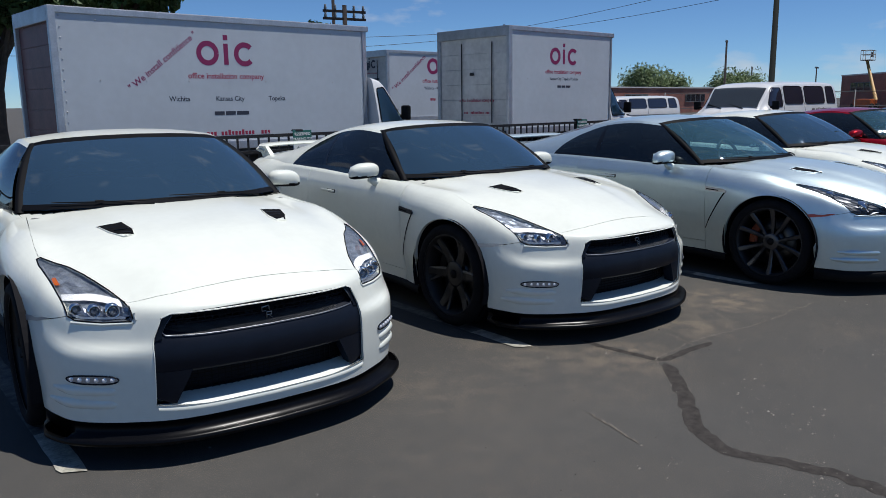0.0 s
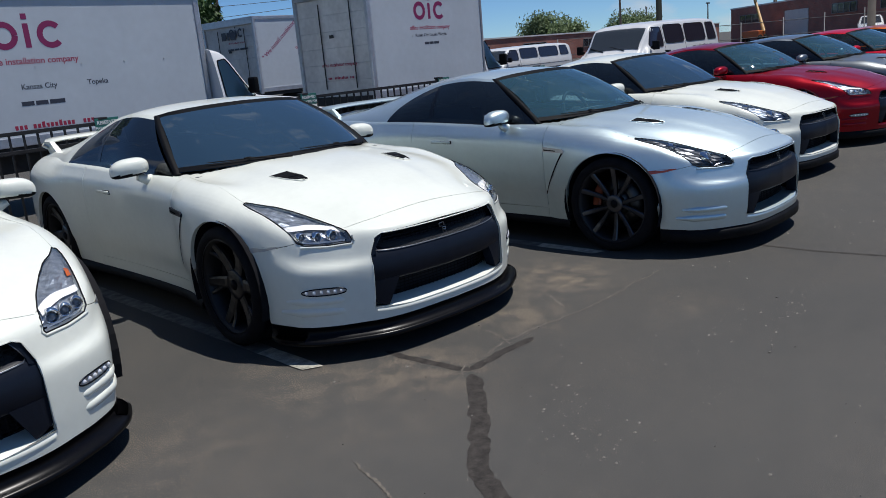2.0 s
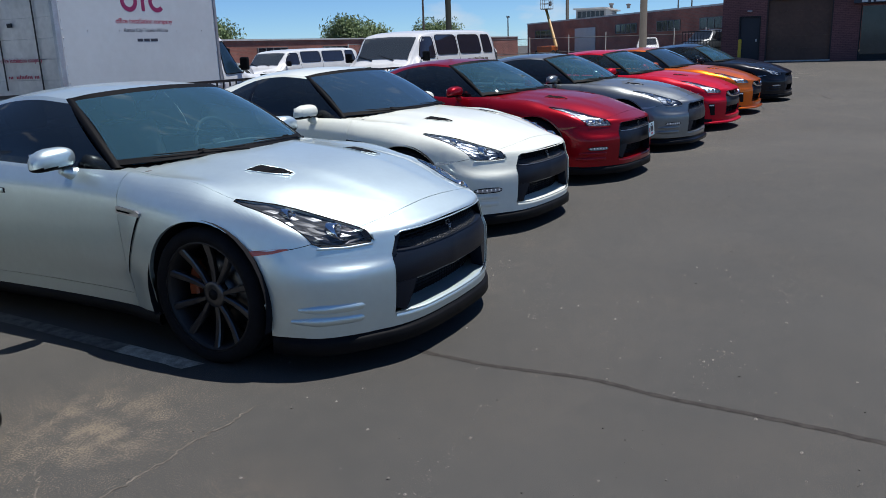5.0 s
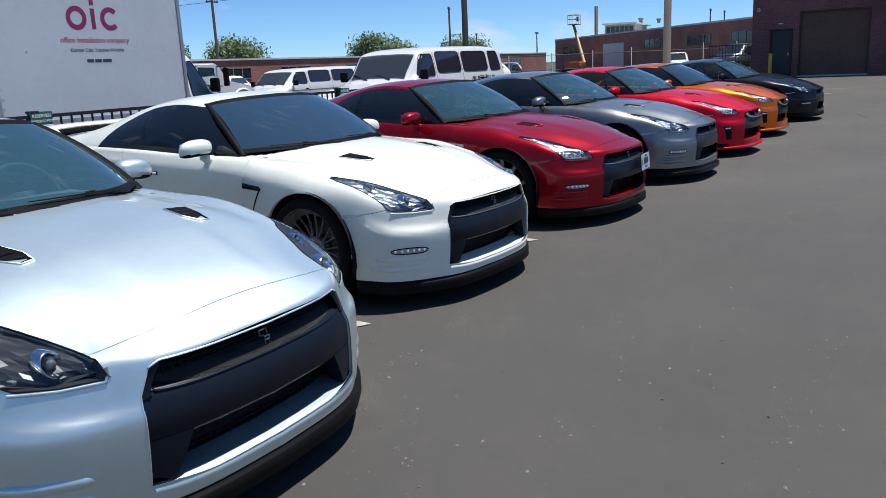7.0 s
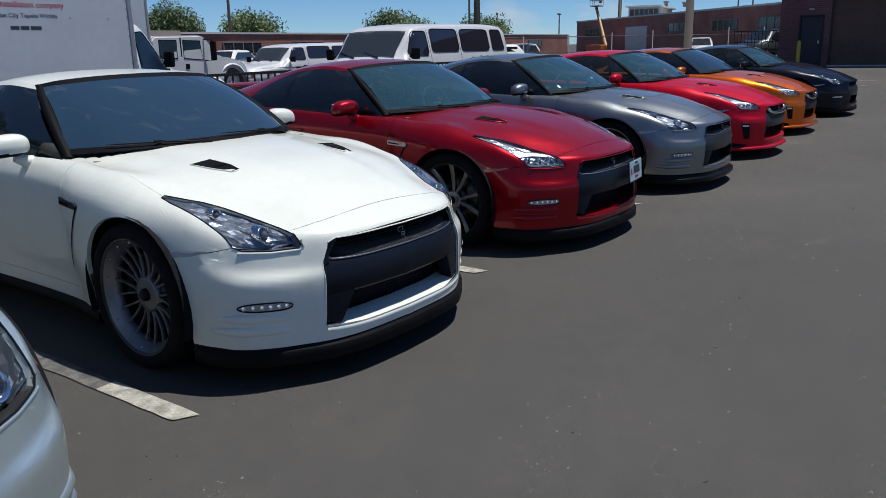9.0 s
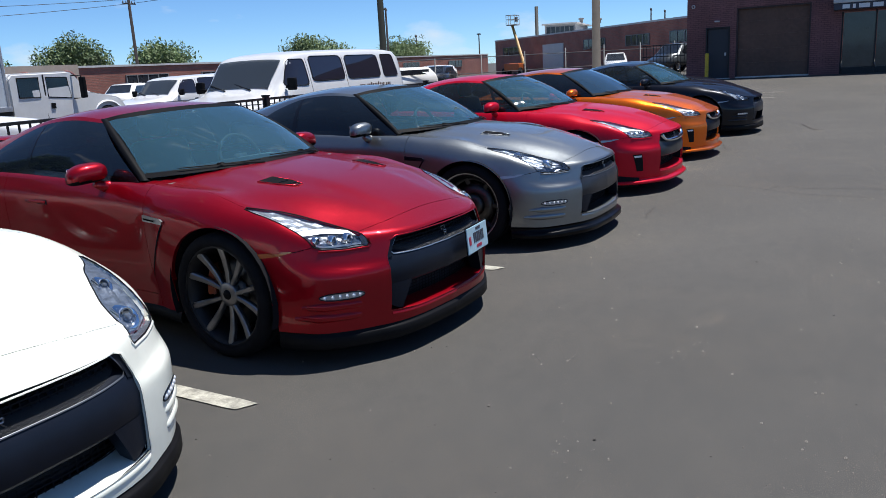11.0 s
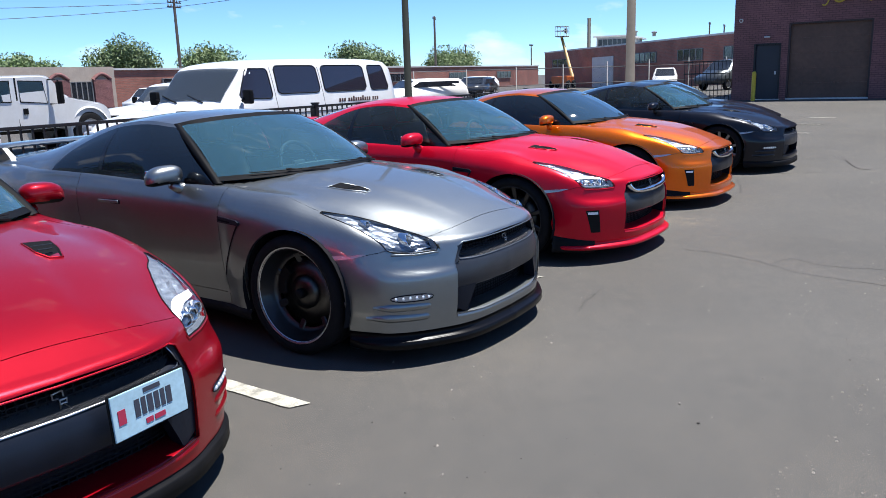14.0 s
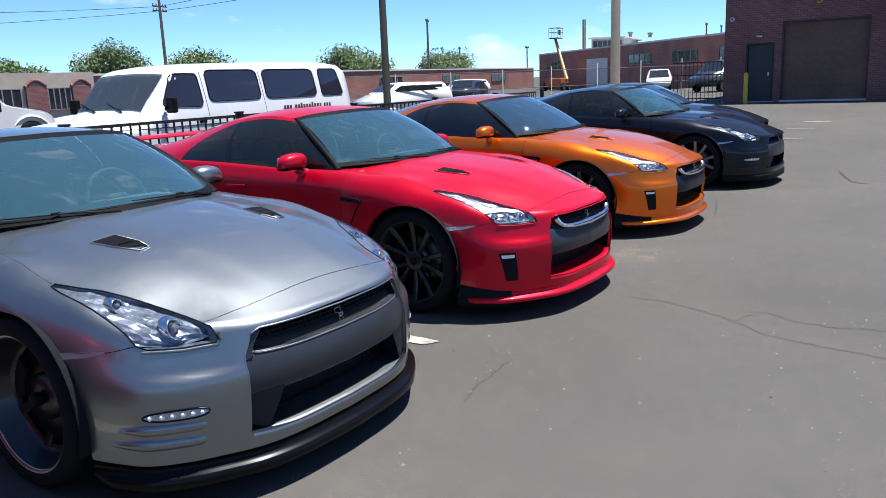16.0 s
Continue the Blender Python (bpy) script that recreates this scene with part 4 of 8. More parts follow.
def build_small():
    for s, tag in ((1, "_l"), (-1, "_r")):
        # door mirror: shell, black lower rim, glass and foot
        rim = bmesh.new()
        bm = bmesh.new()
        for b in (bm, rim):
            for v in ball(b, (0, 0, 0), 1.0, (1, 1, 1), 22, 16):
                q = v.co.copy()
                f = lambda a, p: math.copysign(abs(a) ** p, a)
                v.co = Vector((f(q.x, .72) * .122, f(q.y, .85) * .075 if q.y < 0 else f(q.y, .3) * .028, f(q.z, .7) * (.064 if q.z > 0 else .055) - .012 * q.x + .010 * (1 - q.x * q.x)))
            low = [f for f in b.faces if (f.calc_center_median().z < -.022) != (b is rim)]
            bmesh.ops.delete(b, geom=low, context="FACES")
            bmesh.ops.transform(b, matrix=pose(.945, 1.935, .998, 0, 0, 8), verts=b.verts)
            for v in b.verts:
                v.co.x *= s
        keep("mirror_shell" + tag, bm, True, False)
        keep("mirror_rim" + tag, rim, True, False)
        bm = bmesh.new()
        add_box(bm, -.10, .10, .026, .034, -.045, .05, .004)
        bmesh.ops.transform(bm, matrix=pose(.945, 1.935, .998, 0, 0, 8), verts=bm.verts)
        for v in bm.verts:
            v.co.x *= s
        keep("mirror_glass" + tag, bm, False, False)
        bm = bmesh.new()
        add_tube(bm, [(.80, 1.93, .905), (.845, 1.93, .92), (.90, 1.928, .948)], [.05, .034, .026], 10)
        for v in bm.verts:
            v.co.x *= s
        keep("mirror_stalk" + tag, bm, True, False)
        # door handle
        bm = bmesh.new()
        x = on_side(2.62, .80)[0]
        add_box(bm, x - .006, x + .007, 2.50, 2.72, .795, .815, .005)
        for v in bm.verts:
            v.co.x *= s
        keep("door_handle" + tag, bm, True, False)
        bm = bmesh.new()
        x = on_side(2.53, .805)[0]
        add_box(bm, x - .006, x + .002, 2.488, 2.732, .790, .820, .002)
        for v in bm.verts:
            v.co.x *= s
        keep("handle_recess" + tag, bm, True, False)
        # wing vent behind the front wheel: slot and slanted line
        bm = bmesh.new()
        strip = [(1.325, .742), (1.37, .675), (1.425, .585), (1.48, .49), (1.522, .405)]
        cv = catmull(strip, 6)
        half = [.009 - .005 * k / (len(cv) - 1) for k in range(len(cv))]
        a = [bm.verts.new(on_side(y - h, z, .003) * (s, 1, 1)) for (y, z), h in zip(cv, half)]
        b = [bm.verts.new(on_side(y + h, z, .003) * (s, 1, 1)) for (y, z), h in zip(cv, half)]
        for i in range(len(cv) - 1):
            bm.faces.new((a[i], a[i + 1], b[i + 1], b[i]))
        keep("fender_vent" + tag, bm)
        bm = bmesh.new()
        pts = [(1.315, .738), (1.522, .742), (1.522, .778), (1.335, .768), (1.312, .756)]
        v0 = [bm.verts.new(on_side(y, z, .012) * (s, 1, 1)) for y, z in pts]
        v1 = [bm.verts.new(on_side(y, z, -.004) * (s, 1, 1)) for y, z in pts]
        bm.faces.new(v0)
        for i in range(5):
            bm.faces.new((v0[i], v0[(i + 1) % 5], v1[(i + 1) % 5], v1[i]))
        keep("fender_badge" + tag, bm, False)
        bm = bmesh.new()
        pts = [(1.385, .749), (1.510, .752), (1.510, .762), (1.385, .757)]
        bm.faces.new([bm.verts.new(on_side(y, z, .0135) * (s, 1, 1)) for y, z in pts])
        keep("blade_slot" + tag, bm, False)
        # side marker
        bm = bmesh.new()
        seam = lambda x: .648 - .38 * (x - .776)
        pts = [(.835, .001), (.868, -.005), (.898, -.009), (.898, .014), (.868, .015), (.835, .006)]
        ring = [bm.verts.new((on_front(x, seam(x) + dz) + (.004, -.004, 0)) * (s, 1, 1)) for x, dz in pts]
        bm.faces.new(ring)
        keep("side_marker" + tag, bm)
        # bonnet duct: a shallow plate, the opening's shade put into its black
        bm = bmesh.new()
        duct = [(.360, .84), (.374, .755), (.424, .750), (.468, .86), (.496, .985), (.376, .985)]
        cen = (.420, .875)
        top = [bm.verts.new((x * s, y, float(skin(x, y)) + .006)) for x, y in duct]
        low = [bm.verts.new(((cen[0] + (x - cen[0]) * .8) * s, cen[1] + (y - cen[1]) * .8, float(skin(x, y)) + .003)) for x, y in duct]
        for i in range(6):
            bm.faces.new((top[i], top[(i + 1) % 6], low[(i + 1) % 6], low[i]))
        bm.faces.new(low)
        keep("bonnet_duct" + tag, bm, False)
        # three vanes stand in the duct
        for i, k in enumerate((.76, .82, .88)):
            bm = bmesh.new()
            a, b = [(x * s, y, float(skin(x, y)) + .005) for x, y in ((.380, k + .04), (.420 + (k - .775) * .5, k + .05))]
            add_tube(bm, [a, b], .003, 5)
            keep(f"duct_vane{i}" + tag, bm)
        bm = bmesh.new()
        ring = [(x * s, y, float(skin(x, y)) + .003) for x, y in duct + duct[:1]]
        add_tube(bm, ring, .0035, 6)
        keep("duct_rim" + tag, bm)
        # wheel housing
        for yc, ax in ((WHEEL_F, "front"), (WHEEL_R, "rear")):
            bm = bmesh.new()
            rows = []
            for a in np.linspace(-.35, math.pi + .35, 22):
                rows.append([bm.verts.new((xx * s, yc - (ARCH + .012) * math.cos(a), max(.12, HUB + (ARCH + .012) * math.sin(a)))) for xx in (.45, .925)])
            for r0, r1 in zip(rows, rows[1:]):
                bm.faces.new((r0[0], r0[1], r1[1], r1[0]))
            bm.faces.new([r[0] for r in rows])
            keep("wheel_housing_" + ax + tag, bm, False, False)
        # tail lamps
        bm = bmesh.new()
        for x in (.42, .66):
            rings = add_lathe(bm, [(.085, -.03), (.08, .0), (.05, .006), (.0005, .008)], 20, "y")
            for rg in rings:
                for v in rg:
                    v.co += Vector((x * s, 4.655 if x < .5 else 4.615, .82))
        keep("tail_lamp" + tag, bm, True, False)
    bm = bmesh.new()
    add_box(bm, -.74, .74, .75, 4.2, .14, .30, .03)
    keep("underbody", bm, False, False)
    # wing
    bm = bmesh.new()
    rows = []
    for x in np.linspace(-.66, .66, 33):
        t = abs(x) / .66
        z, y = 1.115 - .02 * t ** 4, 4.30 + .05 * t ** 3
        if t > .93:
            z -= .05 * (t - .93) / .07
        rows.append([bm.verts.new((x, y + a, z + b)) for a, b in ((0, 0), (.03, .014), (.10, .018), (.19, .022), (.20, .012), (.10, -.008), (.03, -.012), (0, 0))])
    for r0, r1 in zip(rows, rows[1:]):
        for i in range(7):
            bm.faces.new((r0[i], r0[i + 1], r1[i + 1], r1[i]))
    for r in (rows[0], rows[-1]):
        bm.faces.new(r[:-1])
    keep("wing_blade", bm, True, False)
    for s, tag in ((1, "_l"), (-1, "_r")):
        bm = bmesh.new()
        rows = [[bm.verts.new(((x + w) * s, y, z)) for x, y, z, w in ((.60, 4.22, .97, -.03), (.60, 4.44, .97, -.03), (.60, 4.44, .97, .03), (.60, 4.22, .97, .03))],
                [bm.verts.new(((x + w) * s, y, z)) for x, y, z, w in ((.635, 4.33, 1.10, -.018), (.635, 4.50, 1.10, -.018), (.635, 4.50, 1.10, .018), (.635, 4.33, 1.10, .018))]]
        for i in range(4):
            bm.faces.new((rows[0][i], rows[0][(i + 1) % 4], rows[1][(i + 1) % 4], rows[1][i]))
        keep("wing_post" + tag, bm, False, False)
    # wipers: arm and blade lying on the foot of the screen
    base = catmull([(0, 1.31, .978), (.30, 1.35, .975), (.56, 1.47, .967), (.752, 1.655, .957)], 8)
    head = catmull([(0, 2.06, 1.345), (.28, 2.085, 1.338), (.48, 2.15, 1.322), (.575, 2.215, 1.302)], 8)

    def on_screen(x, k):
        u = min(abs(x) / (.752 - .177 * k), 1)
        a = np.array([np.interp(u, np.linspace(0, 1, len(base)), base[:, c]) for c in range(3)])
        b = np.array([np.interp(u, np.linspace(0, 1, len(head)), head[:, c]) for c in range(3)])
        p = a + (b - a) * k + np.array((0, -.035, .045)) * 4 * k * (1 - k) * .6
        return Vector((math.copysign(p[0], x), p[1] - .010, p[2] + .016))
    for x0, x1, tag in ((.50, -.02, "_l"), (-.10, -.56, "_r")):
        bm = bmesh.new()
        xs = np.linspace(x0, x1, 12)
        add_tube(bm, [on_screen(x, .020 + .035 * (x0 - x) / (x0 - x1)) for x in xs], [.002] + [.0038] * 10 + [.002], 6)
        add_tube(bm, [on_screen(x0 * .98, -.02), on_screen((x0 * 3 + x1) / 4, .015), on_screen((x0 + x1) / 2, .045)], [.008, .005, .0035], 6)
        add_box(bm, -.022, .022, -.007, .007, -.005, .006, .003, Matrix.Translation(on_screen((x0 + x1) / 2, .045)))
        keep("wiper" + tag, bm)
    # badge on the grille: two small bright letters drawn as plain bars
    bm = bmesh.new()
    for a, b in (((-.030, .615), (.012, .619)), ((-.030, .598), (-.03, .617)), ((-.03, .598), (-.008, .598)), ((.014, .60), (.012, .619)), ((-.006, .565), (-.004, .592)), ((-.004, .592), (.026, .592)), ((.026, .592), (.024, .580)), ((.024, .580), (-.004, .580)), ((.008, .580), (.030, .563))):
        q = [(x * .8, .572 + (z - .563) * 1.05) for x, z in (a, b)]
        add_tube(bm, [on_front(*q[0], -.030), on_front(*q[1], -.030)], .0026, 6)
    keep("nose_badge", bm)
    # tyre and wheels; outer face towards +x
    bm = bmesh.new()
    prof = [(.280, .105), (.290, .122), (.312, .129), (.335, .122), (.350, .105), (.355, .08), (.355, .045), (.349, .043), (.349, .037), (.355, .035), (.355, -.035), (.349, -.037), (.349, -.043), (.355, -.045), (.355, -.08), (.350, -.105), (.335, -.122), (.312, -.129), (.280, -.105)]
    add_lathe(bm, prof, 48, "x")
    keep("tyre", bm, True, False)
    bm = bmesh.new()
    add_lathe(bm, [(.256, .112), (.268, .112), (.270, .104), (.258, .096), (.248, .085), (.240, .03), (.238, -.10), (.262, -.11)], 48, "x")
    keep("rim_barrel", bm, True, False)
    bm = bmesh.new()
    add_lathe(bm, [(.10, .0), (.195, .0), (.195, -.03), (.10, -.03)], 36, "x")
    add_lathe(bm, [(.10, -.06), (.10, .02), (.05, .03), (.001, .03)], 24, "x")
    keep("brake_disc", bm, False, False)
    bm = bmesh.new()
    rows = []
    for a in np.linspace(-.5, .5, 10):
        rows.append([bm.verts.new((x, r * math.cos(a), r * math.sin(a))) for x, r in ((-.05, .14), (.022, .14), (.03, .15), (.03, .195), (.022, .207), (-.05, .207))])
    for r0, r1 in zip(rows, rows[1:]):
        for i in range(5):
            bm.faces.new((r0[i], r0[i + 1], r1[i + 1], r1[i]))
    for r in (rows[0], rows[-1]):
        bm.faces.new(r)
    keep("caliper", bm, False, False)
    bm = bmesh.new()
    add_lathe(bm, [(.001, .075), (.024, .073), (.030, .064), (.030, .04)], 20, "x")
    keep("centre_cap", bm, True, False)

    def spoke(bm, a0, a1, r0, r1, w0, w1, x0, x1, t=.028):
        """A bevelled bar from radius r0 at angle a0 to r1 at a1."""
        c0, c1 = Vector((x0, r0 * math.cos(a0), r0 * math.sin(a0))), Vector((x1, r1 * math.cos(a1), r1 * math.sin(a1)))
        d = (c1 - c0).normalized()
        s = d.cross(Vector((1, 0, 0))).normalized()
        rings = []
        for k in range(4):
            u = k / 3
            c, w = c0.lerp(c1, u), w0 + (w1 - w0) * u
            c = c + Vector((-.012 * math.sin(math.pi * u), 0, 0))
            rings.append([bm.verts.new(c + s * (w * p) + Vector((q, 0, 0))) for p, q in ((-.5, -t), (-.5, -.006), (-.3, 0), (.3, 0), (.5, -.006), (.5, -t))])
        for p, q in zip(rings, rings[1:]):
            for i in range(6):
                bm.faces.new((p[i], p[(i + 1) % 6], q[(i + 1) % 6], q[i]))
    tau = 2 * math.pi
    bm = bmesh.new()
    for k in range(5):
        for o, lean in ((-.16, -.13), (.16, .13)):
            a = tau * k / 5 + o
            spoke(bm, a, a + lean, .050, .256, .022, .040, .062, .094)
    add_lathe(bm, [(.068, .02), (.066, .058), (.058, .066), (.026, .066)], 30, "x")
    keep("spokes_ten", bm, False, False)
    bm = bmesh.new()
    for k in range(6):
        a = tau * k / 6
        spoke(bm, a, a + .05, .05, .25, .075, .05, .055, .085)
        spoke(bm, a + .1, a + .32, .12, .25, .03, .022, .055, .085)
    add_lathe(bm, [(.085, .02), (.085, .055), (.075, .062), (.03, .062)], 30, "x")
    keep("spokes_six", bm, False, False)
    bm = bmesh.new()
    for k in range(10):
        a = tau * k / 10
        spoke(bm, a + .05, a + .17, .07, .225, .013, .009, .045, .064, .016)
        spoke(bm, a - .05, a - .17, .07, .225, .013, .009, .045, .064, .016)
    add_lathe(bm, [(.082, .01), (.082, .045), (.07, .052), (.03, .052)], 30, "x")
    add_lathe(bm, [(.256, .108), (.235, .075), (.222, .055), (.222, .03)], 48, "x")
    keep("spokes_mesh", bm, False, False)
    bm = bmesh.new()
    for k in range(7):
        a = tau * k / 7
        spoke(bm, a, a, .04, .215, .05, .04, -.02, .02)
    add_lathe(bm, [(.258, .112), (.225, .03), (.215, .01), (.20, .005)], 48, "x")
    keep("spokes_deep", bm, False, False)
    bm = bmesh.new()
    add_lathe(bm, [(.276, .108), (.278, .114), (.272, .117), (.260, .114), (.254, .106)], 56, "x")
    keep("rim_lip", bm, True, False)
    bm = bmesh.new()
    for k in range(15):
        a = tau * k / 15
        add = bmesh.ops.create_uvsphere(bm, u_segments=6, v_segments=4, radius=.006)
        for v in add["verts"]:
            v.co += Vector((.09, .243 * math.cos(a), .243 * math.sin(a)))
    keep("rim_bolts", bm, True, False)


def plate(root):
    p = part("number_plate", box(-.153, .153, -.004, .004, -.077, .077, .003), material("plate_blue_white", (.33, .50, .60), .35, 0, .3, .12, 9), root)
    p.matrix_basis = pose(.263, -.018, .507, -4, 0, 8)
    for w, h, z, mat in (([.07], .016, .058, M_NAVY), ([.020, .018, .022, .020, .017, .022], .060, .008, M_NAVY), ([.03, .045], .018, -.048, M_REDTXT)):
        bars(w, h, mat, pose(.012, -.0045, z, 90), p, .007)
    bars([.03], .05, M_REDTXT, pose(-.118, -.0045, .0, 90), p)
    part("plate_frame", box(-.160, .160, .004, .008, -.084, .084, .003), M_BLACK, p)


build_body()
build_front()
build_cabin()
build_small()


def car(m, label, colour_mat, wheel="ten", rim_mat=None, lip_mat=None, lip="front_lip", nose="day", lamp="bright", caliper=None, glass_mat=None, roof_mat=None, mirror_mat=None, sill_mat=None, bar_mat=None, marker=None, blade_mat=None, line_mat=None, side_mat=None):
    root = thing("sports_car", m, label, "car", "row of parked sports cars")
    glass_mat, rim_mat, lip_mat = glass_mat or M_TINT, rim_mat or M_SATIN, lip_mat or M_BLACK
    mirror_mat, roof_mat = mirror_mat or colour_mat, roof_mat or colour_mat

    def put(key, mat, parent=root, name=None, label="", at=None):
        me = MESHES[key].copy()
        me.materials.clear()
        me.materials.append(mat)
        name = name or (key[:-2] if key[-2:] in ("_l", "_r") else key)
        ob = new(name, me)
        ob.parent = parent
        if at is not None:
            ob.matrix_basis = at
        if label:
            ob["label"] = label
        return ob
    nose_ob = put("front_bumper", colour_mat)
    hood = put("hood", colour_mat)
    put("cowl", M_BLACK, root, "cowl_panel")
    rear = put("rear_body", colour_mat)
    put("underbody", M_VOID)
    put("grille_recess", M_GREY, nose_ob, "grille")
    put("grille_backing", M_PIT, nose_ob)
    put("grille_surround", colour_mat, nose_ob)
    put("grille_mesh", M_VOID, nose_ob)
    put("grille_roll", M_ROLL, nose_ob, "grille_insert")
    put("bumper_bar", bar_mat or M_GREY, nose_ob)
    put("nose_badge", M_SATIN, nose_ob, "badge", "small chrome badge")
    put("mouth_sill", sill_mat or colour_mat, nose_ob, "lower_sill")
    if nose == "late":
        put("grille_bow", M_CHROME, nose_ob, "grille_bow", "bright satin chrome grille bow")
    else:
        put("grille_line", line_mat or M_LINEGREY, nose_ob)
        for tag in ("_l", "_r"):
            put("grille_shoulder" + tag, bar_mat or M_GREY, nose_ob)
    put(lip, lip_mat, nose_ob, "front_lip", "front lip in body colour" if lip_mat is colour_mat else "black front splitter")
    put("roof", roof_mat)
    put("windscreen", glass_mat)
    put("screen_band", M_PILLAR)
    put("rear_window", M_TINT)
    put("dashboard", M_SEAT_TAN)
    put("cabin_tub", M_VOID, root, "cabin_lining")
    put("steering_wheel", M_SEAT)
    put("rear_view_mirror", M_BLACK)
    put("wing_blade", colour_mat, root, "rear_wing")
    for tag in ("_l", "_r"):
        side = -1 if tag == "_r" else 1
        fender = put("fender" + tag, colour_mat)
        door = put("door" + tag, colour_mat)
        put("sill" + tag, colour_mat, root, "rocker_panel")
        put("side_skirt" + tag, M_BLACK)
        put("roof_side" + tag, colour_mat)
        put("a_pillar" + tag, M_PILLAR)
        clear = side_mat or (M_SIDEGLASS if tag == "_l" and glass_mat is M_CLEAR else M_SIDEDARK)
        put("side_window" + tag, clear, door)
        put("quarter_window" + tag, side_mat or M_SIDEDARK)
        put("pillar_trim" + tag, M_GLOSS)
        put("belt_trim" + tag, M_GLOSS, door)
        put("seat" + tag, M_SEAT)
        put("wiper" + tag, M_BLACK)
        put("wing_post" + tag, colour_mat)
        mir = put("mirror_shell" + tag, mirror_mat, root, "door_mirror")
        put("mirror_rim" + tag, M_BLACK, mir)
        put("mirror_glass" + tag, M_CHROME, mir)
        put("mirror_stalk" + tag, colour_mat, mir)
        put("door_handle" + tag, colour_mat, door)
        put("handle_recess" + tag, M_GREY, door)
        put("fender_vent" + tag, M_VOID, fender)
        put("fender_badge" + tag, blade_mat or M_GREY, fender, "fender_blade")
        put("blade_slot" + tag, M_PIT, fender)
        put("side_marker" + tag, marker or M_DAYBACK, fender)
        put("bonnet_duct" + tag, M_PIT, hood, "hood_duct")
        put("duct_rim" + tag, colour_mat, hood)
        for k in range(3):
            put(f"duct_vane{k}" + tag, M_BARGREY, hood, "duct_vane")
        put("tail_lamp" + tag, M_ORANGE_LENS, rear)
        for ax in ("front", "rear"):
            put(f"wheel_housing_{ax}{tag}", M_VOID, root, "wheel_housing")
        head = put("headlight_lens" + tag, M_LENS, root, "headlight")
        head.visible_shadow = False
        put("headlight_bowl" + tag, {"dark": M_BOWLDARK, "plain": M_BOWL}.get(lamp, M_BOWLPALE), head, "lamp_bowl")
        put("headlight_rim" + tag, M_BLACK, head, "lamp_rim")
        if lamp in ("plain", "dark"):
            for k in range(2):
                put(f"round_reflector{k}" + tag, M_CHROME, head, "reflector")
                put(f"round_bulb{k}" + tag, M_PROJ, head, "bulb")
        else:
            for k in range(3):
                put(f"projector_lens{k}" + tag, M_PROJ, head, "projector_lens")
                put(f"projector_ring{k}" + tag, M_CHROME, head, "projector_ring")
        if lamp in ("bright", "amber"):
            put("lamp_strip" + tag, M_LAMP, head)
        put("lamp_ledge" + tag, colour_mat, nose_ob)
        if lamp == "amber":
            put("turn_signal" + tag, M_AMBER, head)
        if nose == "day":
            put("day_lamp_rim" + tag, M_GREY, nose_ob)
            put("day_lamp_back" + tag, M_DAYBACK, nose_ob, "day_lamp")
            for k in range(6):
                put(f"day_lamp_bulb{k}" + tag, M_LAMP, nose_ob, "day_lamp_bulb")
        elif nose == "late":
            put("bumper_slot" + tag, M_BLACK, nose_ob)
            put("slot_lamp" + tag, M_LAMP, nose_ob)
            put("lip_fin" + tag, M_BLACK, nose_ob, "lip_fin", "black corner fin")
        if nose != "late":
            put("bumper_fold" + tag, colour_mat, nose_ob)
            put("intake_fin" + tag, M_GREY, nose_ob)
        for y in (WHEEL_F, WHEEL_R):
            at = pose(.80 * side, y, HUB, 0, 0, 0 if side > 0 else 180)
            w = put("tyre", M_RUBBER, root, "wheel", at=at)
            wide = Matrix.Diagonal((1, 1.075, 1.075, 1))
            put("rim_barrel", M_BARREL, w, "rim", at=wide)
            put("spokes_" + wheel, rim_mat, w, "spokes", at=wide)
            put("brake_disc", M_DISC, w)
            put("centre_cap", M_BLACK if wheel != "mesh" else M_GREY, w)
            put("caliper", caliper or M_BLACK, w, "brake_caliper", at=pose(0, 0, 0, (20 if y < 2 else 160) if side > 0 else (160 if y < 2 else 20)))
            if wheel == "mesh":
                put("rim_bolts", M_CHROME, w, at=wide)
            if wheel in ("mesh", "deep"):
                put("rim_lip", M_GUNRIM if wheel == "mesh" else M_SATIN, w, "rim_lip", "polished rim lip", wide)
    return root

P_WHITE = paint("pearl_white_paint", (0.76, 0.785, 0.71), 0.0, 0.33)
P_SILVER = paint("silver_paint", (0.66, 0.775, 0.79), 0.85, 0.42, 0.12)
P_RED = paint("dark_red_paint", (0.30, 0.001, 0.009), 0.55, 0.33, 0.12, 0.5)
P_GREY = paint("gun_grey_paint", (0.225, 0.243, 0.252), 0.95, 0.39, 0.12)
P_RED2 = paint("bright_red_paint", (0.50, 0.001, 0.018), 0.3, 0.36, 0, 0.35)
P_ORANGE = paint("copper_orange_paint", (0.80, 0.15, 0.003), 0.75, 0.30, 0.12)
P_BLACK = paint("blue_black_paint", (0.006, 0.007, 0.012), 0.3, 0.3, 0, 0.5)
M_DARKRIM = material("dark_rim", (0.03, 0.03, 0.032), 0.35, 0.6, 0.3)
# the wheel's inner shade is put into this near-black barrel colour
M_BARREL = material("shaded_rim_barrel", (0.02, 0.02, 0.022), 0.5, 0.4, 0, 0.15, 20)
M_GUNRIM = material("gunmetal_rim", (0.085, 0.087, 0.095), 0.3, 0.85, 0.2, 0.05, 30)
